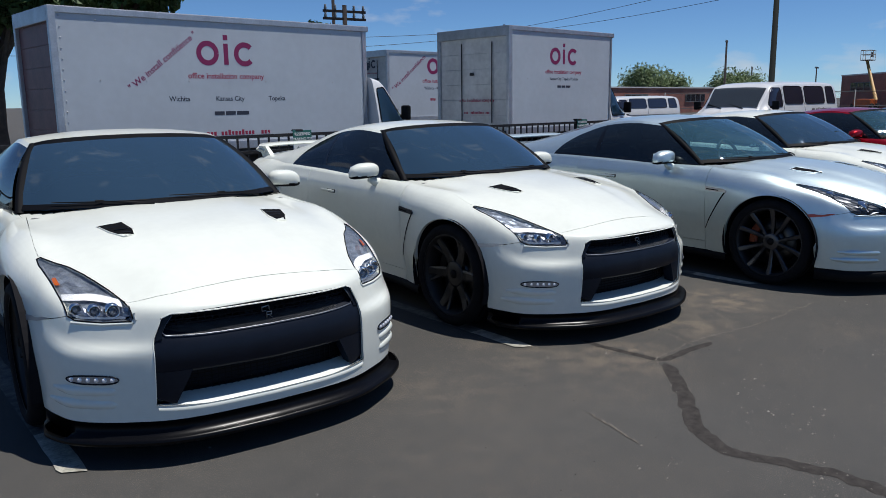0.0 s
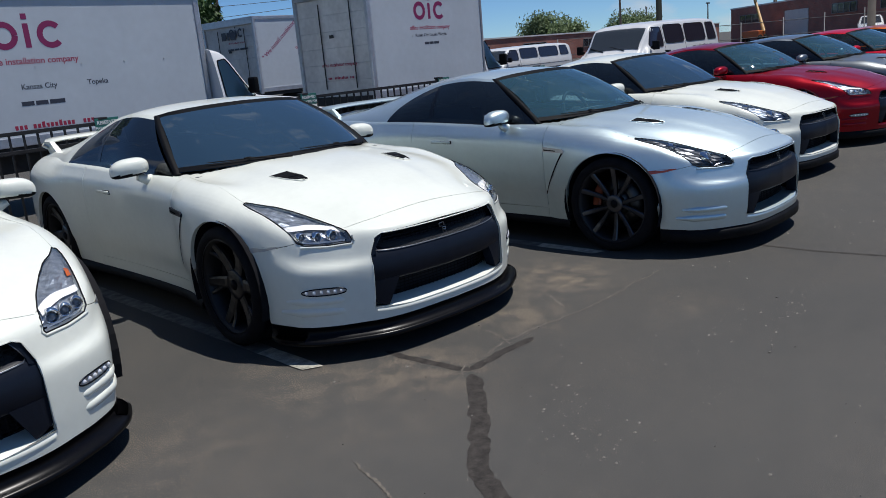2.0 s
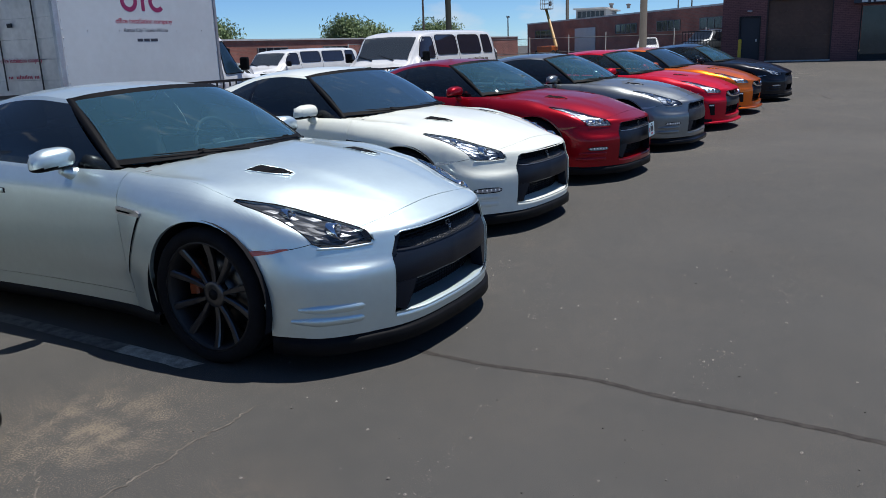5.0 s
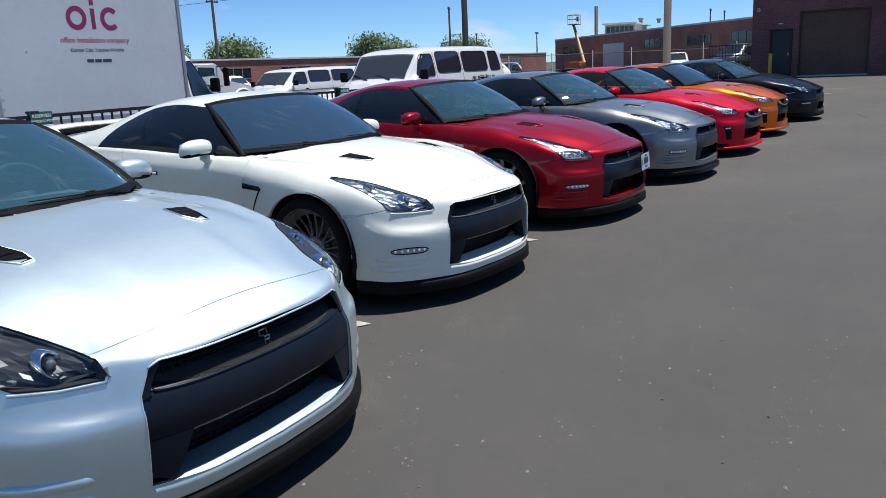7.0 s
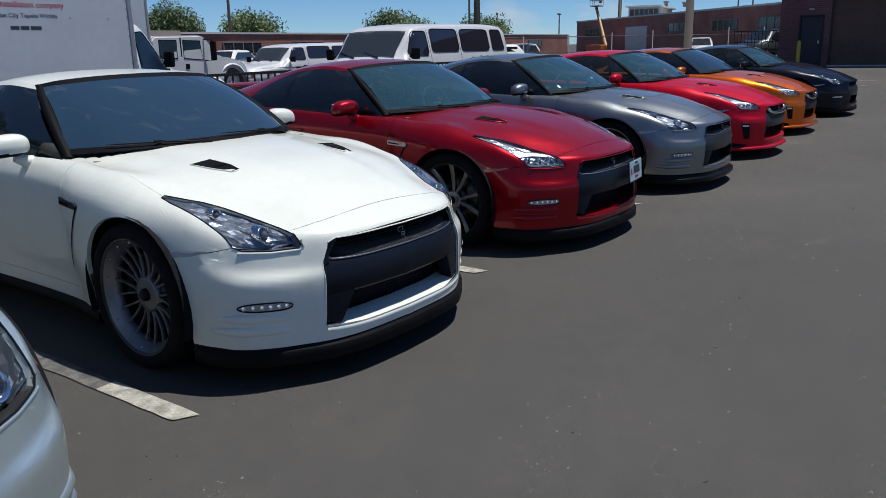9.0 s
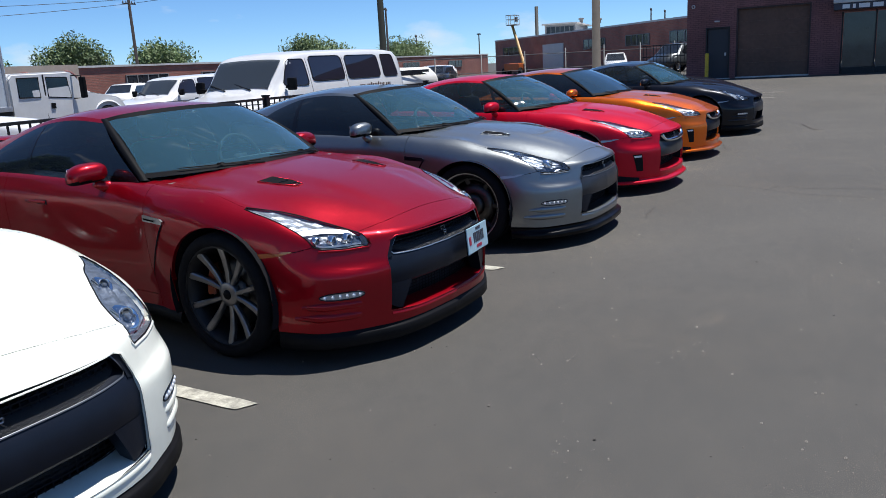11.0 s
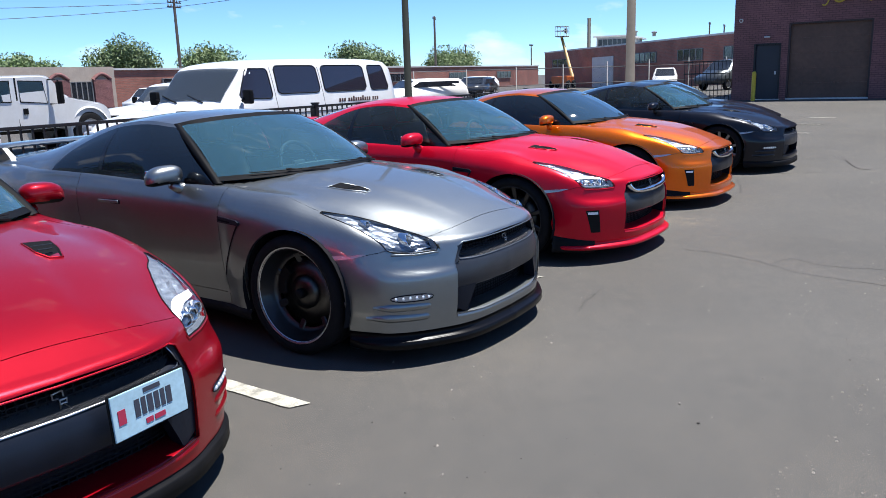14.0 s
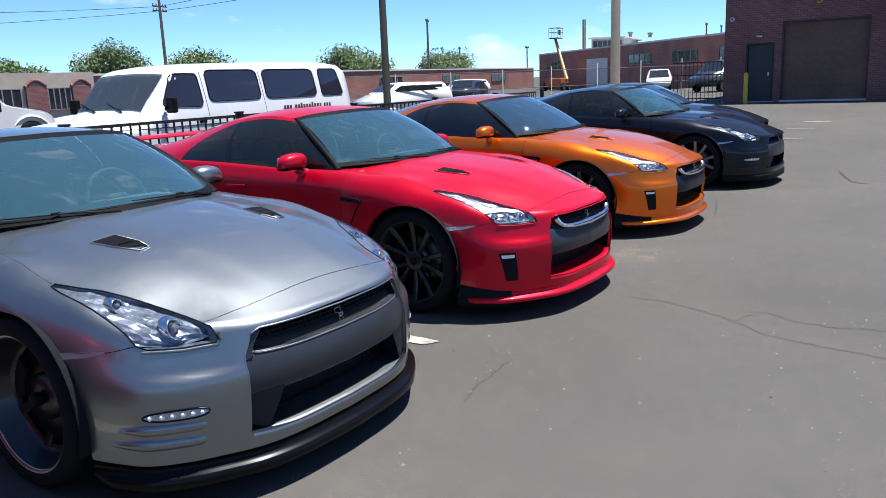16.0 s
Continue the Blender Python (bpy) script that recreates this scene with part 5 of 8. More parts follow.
M_BRIGHTRIM = material("machined_rim", (0.27, 0.27, 0.28), 0.3, 0.9, 0.2, 0.05, 30)
M_MESHRIM = material("hyper_silver_rim", (0.24, 0.24, 0.25), 0.4, 0.8)

CARS = [
    # x and y of the nose's middle, turn
    (1.735, 3.01, -7.5), (4.405, 2.815, -5.6), (7.15, 1.87, -2.0), (9.91, 2.31, -5.7), (12.57, 2.17, -6.5),
    (15.36, 1.965, -3.0), (18.0, 1.82, -4.2), (20.93, 1.74, -2.5), (24.38, 1.39, -3.8), (27.1, 1.96, -3.8)]
at = [pose(x, y, 0, 0, 0, a) for x, y, a in CARS]
car(at[0], "pearl white sports coupe with black splitter and dark windows", P_WHITE, "six", M_DARKRIM, M_CARBON, "front_splitter", "day", "amber")
car(at[1], "pearl white sports coupe with black wheels and splitter", P_WHITE, "six", M_DARKRIM, M_CARBON, "front_splitter", "day", "bright")
car(at[2], "silver sports coupe with dark ten-spoke wheels", P_SILVER, "ten", M_GUNRIM, M_BLACK, "front_lip", "early", "dark", M_CAL, M_CLEAR, marker=M_ORANGE_LENS, blade_mat=M_SATIN, line_mat=M_GREY)
car(at[3], "white sports coupe with silver mesh wheels", P_WHITE, "mesh", M_MESHRIM, M_BLACK, "front_lip", "day", "plain")
red_car = car(at[4], "dark red sports coupe with silver spoked wheels", P_RED, "ten", M_BRIGHTRIM, M_BLACK, "front_lip", "day", "bright", M_CAL, M_CLEAR, marker=M_AMBER, blade_mat=M_SATIN, line_mat=M_SATIN)
car(at[5], "gun grey sports coupe with deep black wheels", P_GREY, "deep", M_DARKRIM, M_CARBON, "deep_lip", "day", "plain", None, M_CLEAR, bar_mat=M_BARGREY)
car(at[6], "bright red sports coupe with chrome grille bow", P_RED2, "ten", M_DARKRIM, P_RED2, "winged_lip", "late", "bright", None, M_CLEAR, bar_mat=M_BARGREY, side_mat=M_SIDEGLASS)
car(at[7], "copper orange sports coupe with chrome grille bow", P_ORANGE, "ten", M_DARKRIM, P_ORANGE, "winged_lip", "late", "bright", None, None)
car(at[8], "blue-black sports coupe with silver wheels", P_BLACK, "ten", M_BRIGHTRIM, M_BLACK, "front_lip", "day", "plain", None, M_CLEAR, bar_mat=M_BARGREY, side_mat=M_SIDEGLASS)
car(at[9], "black sports coupe at the far end of the row", P_BLACK, "ten", M_DARKRIM, M_BLACK, "front_lip", "day", "plain")
plate(red_car)


# ---------------------------------------------------------------- ground
def asphalt():
    m = bpy.data.materials.new("old_asphalt")
    m.use_nodes = True
    nt = m.node_tree
    b = nt.nodes["Principled BSDF"]
    co = nt.nodes.new("ShaderNodeTexCoord")
    last = None

    def noise_tex(scale, detail, lo, hi, a, c):
        n = nt.nodes.new("ShaderNodeTexNoise")
        n.inputs["Scale"].default_value = scale
        n.inputs["Detail"].default_value = detail
        nt.links.new(co.outputs["Object"], n.inputs["Vector"])
        r = nt.nodes.new("ShaderNodeValToRGB")
        r.color_ramp.elements[0].position, r.color_ramp.elements[1].position = lo, hi
        r.color_ramp.elements[0].color, r.color_ramp.elements[1].color = (*a, 1), (*c, 1)
        nt.links.new(n.outputs["Fac"], r.inputs[0])
        return n, r

    def mixed(kind, a, c, fac=1.0):
        x = nt.nodes.new("ShaderNodeMix")
        x.data_type, x.blend_type = "RGBA", kind
        x.inputs[0].default_value = fac
        nt.links.new(a, x.inputs[6])
        nt.links.new(c, x.inputs[7])
        return x
    _, big = noise_tex(.35, 5, .33, .70, (.0500, .0490, .0465), (.0645, .0630, .0597))
    _, mid = noise_tex(9, 9, .3, .72, (.93, .935, .94), (1.08, 1.07, 1.06))
    n3, fine = noise_tex(260, 3, .33, .7, (.68, .68, .68), (1.32, 1.32, 1.32))
    _, spk = noise_tex(210, 3, .59, .65, (1, 1, 1), (2.3, 2.2, 2.0))
    c = mixed("MULTIPLY", big.outputs[0], mid.outputs[0])
    c = mixed("MULTIPLY", c.outputs[2], fine.outputs[0])
    c = mixed("MULTIPLY", c.outputs[2], spk.outputs[0])
    # the asphalt colour is multiplied lighter towards the far bays
    sx = nt.nodes.new("ShaderNodeSeparateXYZ")
    nt.links.new(co.outputs["Object"], sx.inputs[0])
    mr = nt.nodes.new("ShaderNodeMapRange")
    mr.inputs["From Min"].default_value, mr.inputs["From Max"].default_value = 10.5, 15.5
    nt.links.new(sx.outputs[0], mr.inputs["Value"])
    coat = nt.nodes.new("ShaderNodeMix")
    coat.data_type, coat.blend_type = "RGBA", "MULTIPLY"
    nt.links.new(mr.outputs[0], coat.inputs[0])
    nt.links.new(c.outputs[2], coat.inputs[6])
    coat.inputs[7].default_value = (1.20, 1.18, 1.17, 1)
    c = coat
    # sandy patches where the seal coat has worn away
    _, wr = noise_tex(7, 9, .36, .60, (.25, .25, .25), (1, 1, 1))
    grains, _ = noise_tex(130, 4, .45, .58, (.10, .10, .10), (1, 1, 1))
    last = None
    for x, y, r, k in ((3.85, 2.56, .62, .95), (3.5, 2.9, .7, .7), (2.7, 2.9, .8, .55), (5.5, 2.85, .75, 1.0), (4.75, 2.62, .6, .85), (2.2, 2.2, 1.0, .4), (3.3, 2.35, .6, .45), (4.3, 2.0, .5, .3), (5.34, 1.84, .34, .55), (1.9, 1.5, 1.2, .3), (3.5, 3.4, .5, .6), (7.9, 2.25, .6, .5), (8.5, 1.9, .5, .35), (14.4, 1.7, .6, .25), (10.6, 1.6, .7, .3), (13.2, .83, .25, .5), (12.7, 1.1, .7, .25), (19.45, 1.9, .5, .8), (9.1, 2.1, .55, .4), (15.1, 1.8, .6, .35), (16.6, 1.5, .8, .3), (6.3, 1.2, .5, .2), (18.0, .9, .7, .35)):
        d = nt.nodes.new("ShaderNodeVectorMath")
        d.operation = "DISTANCE"
        nt.links.new(co.outputs["Object"], d.inputs[0])
        d.inputs[1].default_value = (x, y, 0)
        mr = nt.nodes.new("ShaderNodeMapRange")
        mr.inputs["From Min"].default_value, mr.inputs["From Max"].default_value = r, r * .2
        mr.inputs["To Min"].default_value, mr.inputs["To Max"].default_value = 0, k
        nt.links.new(d.outputs["Value"], mr.inputs["Value"])
        if last:
            mx = nt.nodes.new("ShaderNodeMath")
            mx.operation = "MAXIMUM"
            nt.links.new(last, mx.inputs[0])
            nt.links.new(mr.outputs[0], mx.inputs[1])
            last = mx.outputs[0]
        else:
            last = mr.outputs[0]
    # the worn patches break up into single pale grains
    mu = nt.nodes.new("ShaderNodeMath")
    mu.operation = "MULTIPLY"
    nt.links.new(last, mu.inputs[0])
    nt.links.new(wr.outputs[0], mu.inputs[1])
    ad = nt.nodes.new("ShaderNodeMath")
    ad.operation = "MULTIPLY_ADD"
    nt.links.new(mu.outputs[0], ad.inputs[0])
    ad.inputs[1].default_value = .225
    nt.links.new(grains.outputs["Fac"], ad.inputs[2])
    mr = nt.nodes.new("ShaderNodeMapRange")
    mr.inputs["From Min"].default_value, mr.inputs["From Max"].default_value = .635, .74
    mr.inputs["To Max"].default_value = .58
    nt.links.new(ad.outputs[0], mr.inputs["Value"])
    last = mr.outputs[0]
    # loose pale grit lying in drifts all over
    _, drift = noise_tex(1.3, 8, .45, .64, (.05, .05, .05), (.6, .6, .6))
    _, dots = noise_tex(170, 3, .60, .66, (0, 0, 0), (1, 1, 1))
    mu = nt.nodes.new("ShaderNodeMath")
    mu.operation = "MULTIPLY"
    nt.links.new(drift.outputs[0], mu.inputs[0])
    nt.links.new(dots.outputs[0], mu.inputs[1])
    mx = nt.nodes.new("ShaderNodeMath")
    mx.operation = "MAXIMUM"
    nt.links.new(mu.outputs[0], mx.inputs[0])
    nt.links.new(last, mx.inputs[1])
    last = mx.outputs[0]
    sand = nt.nodes.new("ShaderNodeMix")
    sand.data_type = "RGBA"
    nt.links.new(last, sand.inputs[0])
    nt.links.new(c.outputs[2], sand.inputs[6])
    sand.inputs[7].default_value = (.27, .212, .148, 1)
    nt.links.new(sand.outputs[2], b.inputs["Base Color"])
    b.inputs["Roughness"].default_value = .82
    b.inputs["Specular IOR Level"].default_value = .3
    bp = nt.nodes.new("ShaderNodeBump")
    bp.inputs["Strength"].default_value, bp.inputs["Distance"].default_value = .30, .002
    nt.links.new(n3.outputs["Fac"], bp.inputs["Height"])
    nt.links.new(bp.outputs[0], b.inputs["Normal"])
    return m


M_ASPHALT = asphalt()


def ease(v):
    v = min(max(v, 0.0), 1.0)
    return v * v * (3 - 2 * v)


def ground_z(x, y):
    """The car park lies level and rises a little before the garage hall."""
    return .36 * ease((x - 28) / 13) * (1 - ease((y - 11) / 9))


xs = [-1500, -400, -100, -30, -8] + list(range(0, 27, 3)) + list(range(27, 46)) + [50, 60, 80, 120, 250, 600, 1500]
ys = [-1500, -400, -100, -40, -15, -6, -2, 1, 4, 7, 9, 10] + list(range(11, 22)) + [25, 30, 50, 100, 300, 1500]
ground = link_mesh("ground", [(x, y, ground_z(x, y)) for x in xs for y in ys], grid_faces(len(xs), len(ys), True), M_ASPHALT)
tagged(ground, "weathered dark asphalt car park with cracks", "ground", kind="structure")
# the shade between the cars is put into this darker line colour
M_LINESHADE = material("shade_darkened_line", (.105, .102, .094), .8, 0, 0, .5, 16, .1, 80)
M_LINE = material("worn_white_line", (.34, .33, .28), .75, 0, 0, .4, 14, .1, 80)
for x1, ye, length in ((.99, 3.33, 4.5), (3.63, 3.12, 4.6), (6.25, 2.90, 4.8), (8.88, 2.72, 5.0), (11.33, 2.66, 5.0), (13.98, 2.44, 5.2), (16.72, 2.36, 5.2), (19.4, 2.3, 5.2), (22.2, 2.2, 5.2), (24.9, 2.1, 5.2),
                      (31.02, 1.80, 5.4), (33.0, 1.72, 5.4), (34.62, 1.52, 5.4)):
    bm = bmesh.new()
    w = .105
    n = 60
    rows = []
    for k in range(n + 1):
        y = ye + length * k / n
        xc = x1 - w / 2 + (y - ye) * .075
        rows.append([bm.verts.new((xc + sx * (w / 2 + .007 * noise.noise((xc * 3, y * 11, sx)) - .006 * (k == 0)), y - (.03 * sx if k == 0 else 0), ground_z(xc, y) + .006)) for sx in (-1, 1)])
    # past the first stretch the line takes the shade-darkened colour
    for k, (a, b) in enumerate(zip(rows, rows[1:])):
        bm.faces.new((a[0], a[1], b[1], b[0])).material_index = int(k > 6 + 2 * noise.noise((x1, 0, k)))
    line = part("parking_line", bm, M_LINE)
    line.data.materials.append(M_LINESHADE)
    tagged(line, "worn white parking line, coloured darker for the shade between cars", "parking line", "parking lines", "structure")


def crack(points, width, mat, label, z, name="crack", rough=.5, seed=0):
    """A ragged strip along a line on the ground."""
    cv = catmull(points, 44)
    bm = bmesh.new()
    rows = []
    for i, p in enumerate(cv):
        d = cv[min(i + 1, len(cv) - 1)] - cv[max(i - 1, 0)]
        d = d / (np.hypot(*d) + 1e-9)
        nrm = np.array((-d[1], d[0]))
        off = nrm * width * rough * (noise.noise((p[0] * 9 + seed, p[1] * 9, 1.5)) * (1.6 if width < .02 else .7) + (noise.noise((p[0] * 41, p[1] * 41, seed)) * 1.5 if width < .02 else 0))
        taper = min(1, i / 8 + .15, (len(cv) - 1 - i) / 8 + .15)
        h = width / 2 * taper
        a = h * (1 + (.7 if width < .02 else .34) * noise.noise((p[0] * 19, p[1] * 19, seed)))
        b = h * (1 + (.7 if width < .02 else .34) * noise.noise((p[0] * 19, p[1] * 19, seed + 7)))
        rows.append([bm.verts.new((*(p + off + nrm * max(a, h * .2)), z)), bm.verts.new((*(p + off - nrm * max(b, h * .2)), z))])
    for a, b in zip(rows, rows[1:]):
        bm.faces.new((a[0], a[1], b[1], b[0]))
    tagged(part(name, bm, mat), label, "crack", kind="structure")


M_TAR = material("tar_seal", (.035, .031, .028), .85, 0, 0, .4, 22, .15, 200, .25)
M_CRACKD = material("open_crack", (.042, .039, .036), .9, 0, 0, .3, 20)
M_CRACKP = material("sandy_crack", (.12, .106, .088), .9, 0, 0, .6, 30)
tar, dark, pale = "dark tar seal over an old asphalt crack", "open dark crack in the asphalt", "sandy crack in the asphalt"
crack([(3.93, 2.33), (3.65, 2.07), (3.43, 1.89), (3.26, 1.76), (3.15, 1.65), (3.10, 1.46), (3.17, 1.27), (3.2, 1.1), (3.19, .9), (3.1, .4), (3.2, -.6)], .085, M_TAR, tar, .0012, "tar_seal", .35)
crack([(3.94, 2.95), (3.94, 2.64), (3.96, 2.36)], .05, M_TAR, tar, .0015, "tar_seal", .4, 2)
crack([(3.96, 2.36), (4.22, 2.37), (4.49, 2.35)], .055, M_TAR, tar, .0018, "tar_seal", .4, 3)
crack([(6.83, 1.98), (6.79, 1.54), (6.81, 1.04), (6.75, .66), (6.72, .26), (6.6, -.8)], .035, M_TAR, tar, .0012, "tar_seal", .3, 4)
crack([(3.8, 2.31), (3.95, 2.41), (4.15, 2.43), (4.36, 2.43), (4.62, 2.42), (5.0, 2.34), (5.45, 2.32), (5.99, 2.3)], .0075, M_CRACKP, pale, .0024, "crack", 1.6, 5)
crack([(4.48, 2.65), (4.35, 2.39)], .0075, M_CRACKP, pale, .0026, "crack", 1.4, 6)
crack([(5.23, 2.78), (5.02, 2.48)], .0075, M_CRACKP, pale, .0026, "crack", 1.4, 8)
crack([(18.1, 1.58), (18.06, 1.27), (17.84, .88), (17.65, .67), (17.59, .53), (17.4, -.2)], .010, M_CRACKD, dark, .0012, "crack", 1.6, 9)
crack([(17.79, .83), (18.07, .71), (17.94, .5), (17.92, .23), (17.96, -.05), (17.9, -.9)], .010, M_CRACKD, dark, .0015, "crack", 1.6, 10)
crack([(15.96, 1.76), (16.24, 1.81), (16.62, 1.81)], .009, M_CRACKD, dark, .0012, "crack", 1.5, 11)
crack([(23.55, 1.85), (23.94, 1.19), (24.31, .59), (24.84, .08), (25.2, -1.2)], .014, M_CRACKD, dark, .0012, "crack", 1.0, 12)
crack([(25.88, .77), (24.75, .55), (24.51, .33)], .028, M_TAR, tar, .0034, "tar_seal", .6, 13)
crack([(22.85, 1.97), (22.18, 1.79), (21.49, 1.68)], .010, M_CRACKD, dark, .0012, "crack", 1.4, 14)
crack([(3.01, 2.21), (2.95, 2.02), (2.88, 1.83)], .012, M_CRACKP, pale, .003, "crack", .4, 15)

# loose grit on the asphalt
rnd = random.Random(5)
verts, faces = [], []
drifts = [(rnd.uniform(0, 26), rnd.uniform(-.6, 2.2), rnd.uniform(.3, 1.2), rnd.uniform(.03, .12), rnd.uniform(-.3, .5)) for _ in range(70)]
for k in range(9000):
    if k % 3:
        cx, cy, ln, wd, turn = drifts[rnd.randrange(len(drifts))]
        u, v = rnd.gauss(0, ln * .5), rnd.gauss(0, wd)
        x, y = cx + u * math.cos(turn) - v * math.sin(turn), cy + u * math.sin(turn) + v * math.cos(turn)
    else:
        x, y = rnd.uniform(-1, 27), rnd.uniform(-1.5, 3.2)
    s = rnd.uniform(.0014, .0030) if rnd.random() < .90 else rnd.uniform(.003, .0075)
    i = len(verts)
    verts += [(x - s, y - s * .7, .001), (x + s, y - s, .001), (x + s * .8, y + s, .001), (x - s, y + s * .8, .001), (x + s * .1, y, .001 + s * 1.1)]
    faces += [(i, i + 1, i + 4), (i + 1, i + 2, i + 4), (i + 2, i + 3, i + 4), (i + 3, i, i + 4)]
M_GRIT = material("pale_grit", (.17, .155, .135), .9, 0, 0, .2, 20, 0, 60, .5, .6)
tagged(link_mesh("grit", verts, faces, M_GRIT, smooth=False), "pale loose grit scattered on asphalt", "gravel", kind="stuff")
# single stones: rounded six-sided pebbles, most dark, some nearly white
verts, faces = [], []
for k in range(800):
    x, y = rnd.uniform(-.5, 24), rnd.uniform(-1.5, 2.9)
    r = rnd.uniform(.0022, .0042) if rnd.random() < .95 else rnd.uniform(.005, .008)
    i, spin = len(verts), rnd.random() * 6
    for h, f in ((0, .9), (.45, 1.0), (.85, .55)):
        verts += [(x + r * f * math.cos(spin + a * 1.047) * 1.2, y + r * f * math.sin(spin + a * 1.047), .001 + r * h) for a in range(6)]
    faces += [(i + j * 6 + a, i + j * 6 + (a + 1) % 6, i + j * 6 + 6 + (a + 1) % 6, i + j * 6 + 6 + a) for j in range(2) for a in range(6)] + [tuple(i + 12 + a for a in range(6))]
M_STONE = material("mixed_pebbles", (.17, .155, .14), .85, 0, 0, .2, 20, 0, 60, .4, .85)
tagged(link_mesh("pebbles", verts, faces, M_STONE, smooth=False), "small dark and pale pebbles lying on asphalt", "gravel", kind="stuff")


# ---------------------------------------------------------------- vans, trucks
M_VANW = material("fleet_white", (.63, .64, .65), .32, 0, .5, .04, 2.5)
# these two panes carry the same painted reflection veil
M_VANGLASS = glass("van_glass", (.05, .05, .075), 1.0, 1.6, .05, (.35, .35, .55))
M_VANSCREEN = glass("van_screen_glass", (.09, .10, .11), 1.0, 1.7, .09, (.40, .47, .52))
M_CABGLASS = glass("cab_glass", (.55, .64, .63))
M_ALU = material("aluminium_rail", (.52, .53, .55), .45, .8, 0, .12, 6)
M_BOXW = material("box_panel_white", (.485, .53, .575), .5, 0, .1, .05, 1.2, .02, 4)
M_BOXOLD = material("old_box_panel", (.60, .60, .57), .6, 0, 0, .14, 1.6, .04, 9)
M_DOORRED = material("rear_door_brown", (.17, .06, .055), .5, 0, 0, .2, 3)
M_STEELRIM = material("steel_wheel_white", (.45, .45, .46), .45, .3, 0, .1, 20)
M_CHASSIS = material("chassis_black", (.02, .02, .02), .7, 0, 0, .2, 10)


def wheel(parent, x, y, r, side, rim_mat, width=.22):
    """A road wheel; x along, side +1 towards +y."""
    bm = bmesh.new()
    h = width / 2
    add_lathe(bm, [(r * .62, -h), (r * .88, -h), (r * .97, -h * .8), (r, -h * .5), (r, h * .5), (r * .97, h * .8), (r * .88, h), (r * .62, h)], 28, "y")
    t = part("wheel", bm, M_RUBBER, parent)
    t.matrix_basis = pose(x, y, r, 0, 0, 0 if side > 0 else 180)
    bm = bmesh.new()
    add_lathe(bm, [(r * .64, h * .95), (r * .58, h * .8), (r * .5, h * .3), (r * .25, h * .45), (r * .2, h * .75), (.002, h * .78)], 24, "y")
    part("rim", bm, rim_mat, t)
    return t


def van_shell(length, cab_end=None):
    """Half sections along a panel van, nose at x = 0; returns the mesh."""
    top = smooth((0, .86), (.04, .97), (.35, 1.08), (1.12, 1.19), (1.28, 1.25), (1.50, 1.52), (1.78, 1.86), (2.0, 1.95), (2.6, 2.0), (4.5, 2.03), (length - .25, 2.0), (length, 1.88))
    wide = smooth((0, .80), (.08, .90), (.4, .95), (1.2, .985), (3.0, 1.0), (length - .4, .985), (length, .93))
    roof = smooth((0, .70), (.4, .80), (1.1, .80), (1.5, .76), (2.0, .78), (length, .76))
    end = cab_end or length
    xs = list(np.linspace(0, .12, 4)) + list(np.linspace(.12, 2.0, 26))[1:] + list(np.linspace(2.0, end, 22))[1:]
    xs = [x for x in xs if x <= end]
    bm = bmesh.new()
    rows = []
    for x in xs:
        z, w, r = float(top(x)), float(wide(x)), float(roof(x))
        belt = min(1.18, z - .16)
        ctrl = [(w - .05, .42), (w, .60), (w, .85 if z > 1.1 else .7), (w - .015, belt), (r + (w - r) * .25, z - .14 if z - .14 > belt + .02 else belt + .03), (r - .06, z - .02), (r * .5, z + .012), (0, z + .02)]
        cv = catmull(ctrl, 4)
        rows.append([(x, -p[0], p[1]) for p in cv] + [(x, p[0], p[1]) for p in cv[-2::-1]])
    vs = [[bm.verts.new(p) for p in r] for r in rows]
    for a, b in zip(vs, vs[1:]):
        for i in range(len(a) - 1):
            f = bm.faces.new((a[i], a[i + 1], b[i + 1], b[i]))
            f.smooth = True
    bm.faces.new(vs[0])
    bm.faces.new(vs[-1][::-1])
    grid = np.array(rows)

    def on(x, z, s):
        """Half width of the flank at (x, z)."""
        ys = []
        n = grid.shape[1] // 2 + 1
        for r in grid:
            h = r[:n]
            k = int(np.argmax(h[:, 2]))
            ys.append(np.interp(z, h[:k + 1, 2], -h[:k + 1, 1]))
        return np.interp(x, grid[:, 0, 0], ys) * s
    return bm, on, top, roof


